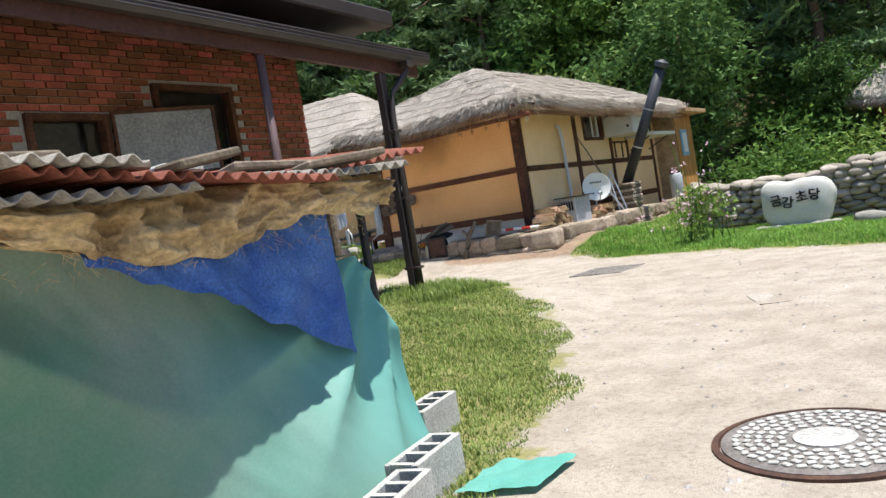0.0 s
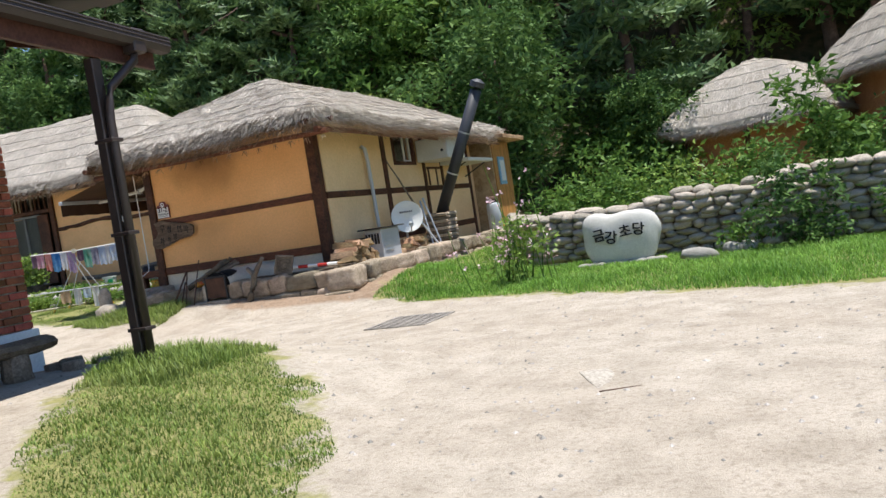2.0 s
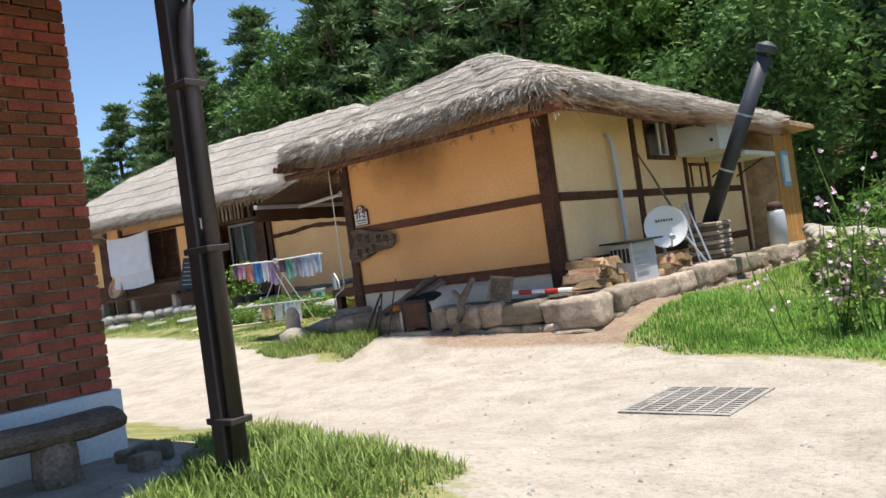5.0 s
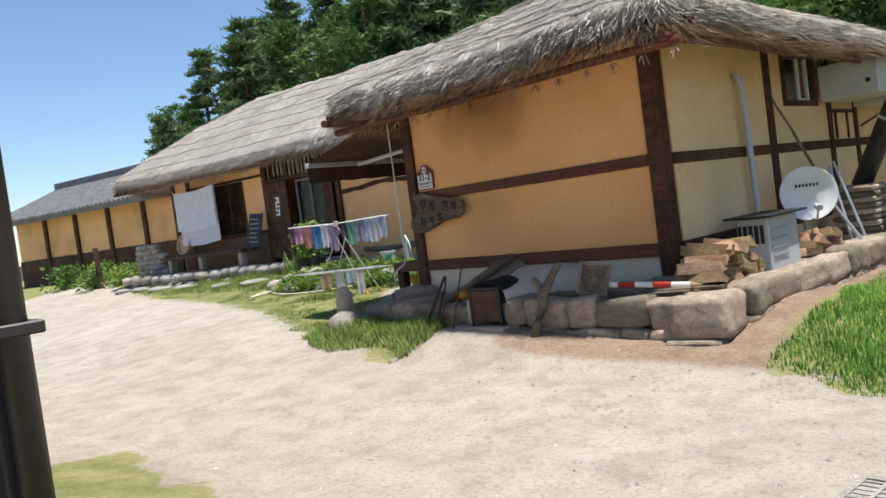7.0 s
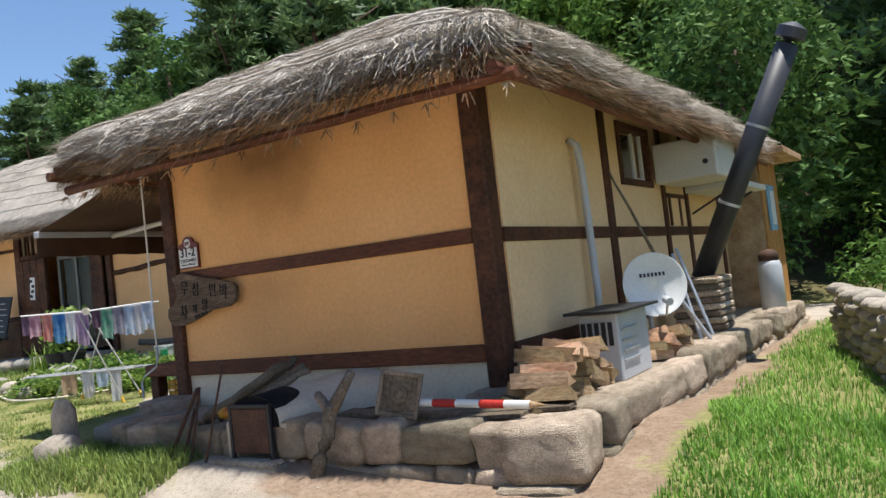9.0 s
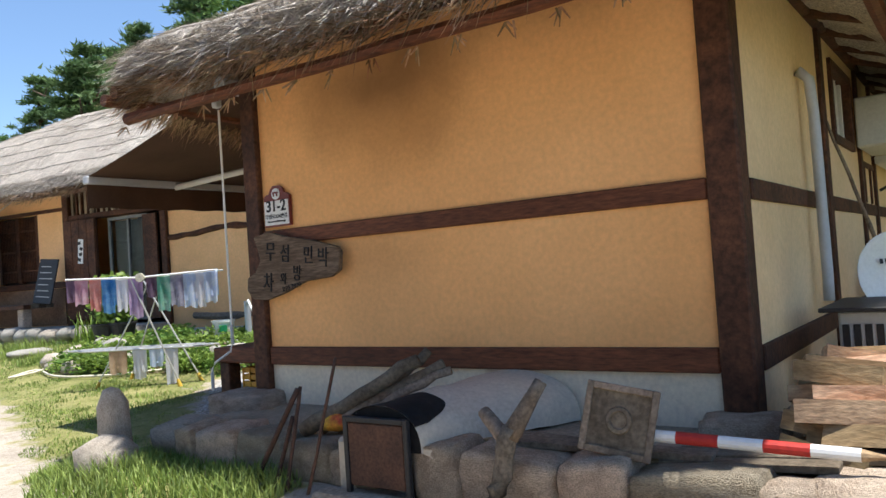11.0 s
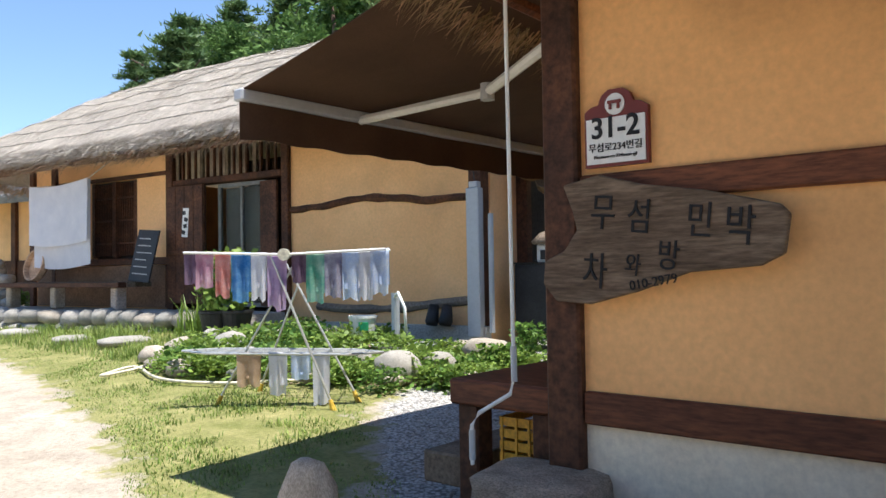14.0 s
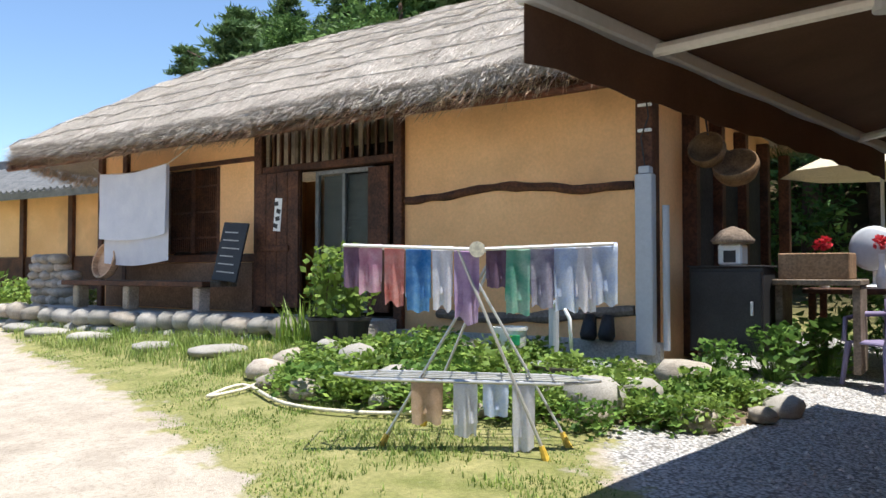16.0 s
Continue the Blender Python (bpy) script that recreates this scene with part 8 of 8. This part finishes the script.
grass_patch([LAWN_NEAR], 1, 52000, (-7, -1.2, 2.8, 10), 0.025, 0.075, free)
grass_patch([LAWN_NEAR], 2, 5000, (-6.6, -4.2, 7.4, 9.8), 0.10, 0.22, free)
grass_patch([BANK_EAST], 3, 60000, (-6.0, 3.0, 11.2, 15.6), 0.05, 0.13, lambda x, y: free(x, y) or (x > -6 and y < 19), 0.0, GRASS_LUSH)
grass_patch([BANK_EAST], 4, 16000, (-6.0, -3.0, 12.7, 22), 0.06, 0.17, lambda x, y: x > -5.9, 0.0, GRASS_LUSH)
grass_patch([LAWN_WEST], 5, 52000, (-22, -9, 12.5, 19), 0.02, 0.06, lambda x, y: free(x, y) or y > 13.0 and x < -10.5, 0.6)
grass_patch([LAWN_WEST], 6, 9000, (-27, -16, 16.2, 18), 0.10, 0.22, lambda x, y: True)
grass_patch([[(-11.4, 12.9), (-9.0, 12.7), (-9.0, 13.4), (-10.3, 13.6), (-11.4, 13.9)]], 7, 5000, (-11.4, -9, 12.6, 14), 0.10, 0.22, lambda x, y: True)

# ---- pebbles on the lane and gravel ----
peb = MB()
rr = random.Random(9)
for k in range(5200):
    if k % 2:
        x, y, s = rr.uniform(-8, 4), rr.uniform(2, 13.2), rr.uniform(0.006, 0.02)
        if max(edge(x, y, LAWN_NEAR), edge(x, y, BANK_EAST)) > -0.1 or x < -6 and y < 9:
            continue
    else:
        x, y, s = rr.uniform(-14, -10.8), rr.uniform(14.5, 20.5), rr.uniform(0.010, 0.022)
        if edge(x, y, GRAVEL) < 0:
            continue
    z = ground_z(x, y)
    j = [Vector((rr.uniform(0.7, 1.3) * a, rr.uniform(0.7, 1.3) * b, rr.uniform(0.5, 0.9) * c)) * s for a, b, c in ((1, 0, 0), (-1, 0, 0), (0, 1, 0), (0, -1, 0), (0, 0, 1))]
    peb.add([Vector((x, y, z)) + v for v in j], [(0, 2, 4), (2, 1, 4), (1, 3, 4), (3, 0, 4)])
tagged(part("pebbles", peb, mat("pebbles", (0.26, 0.235, 0.205), (0.46, 0.43, 0.39), 3, 40, 0.9, 0, rand=0.4, island=True)), "loose pebbles scattered on the lane", "pebbles", kind="stuff")

# ---- bricks of the porch wall ----
wall_ob = [o for o in brick_house.children if o.name.startswith("wall")][0]
for off in wall_parts:
    b = new("brick", brick_me)
    b.parent = wall_ob
    b.matrix_basis = Matrix.Translation(off)
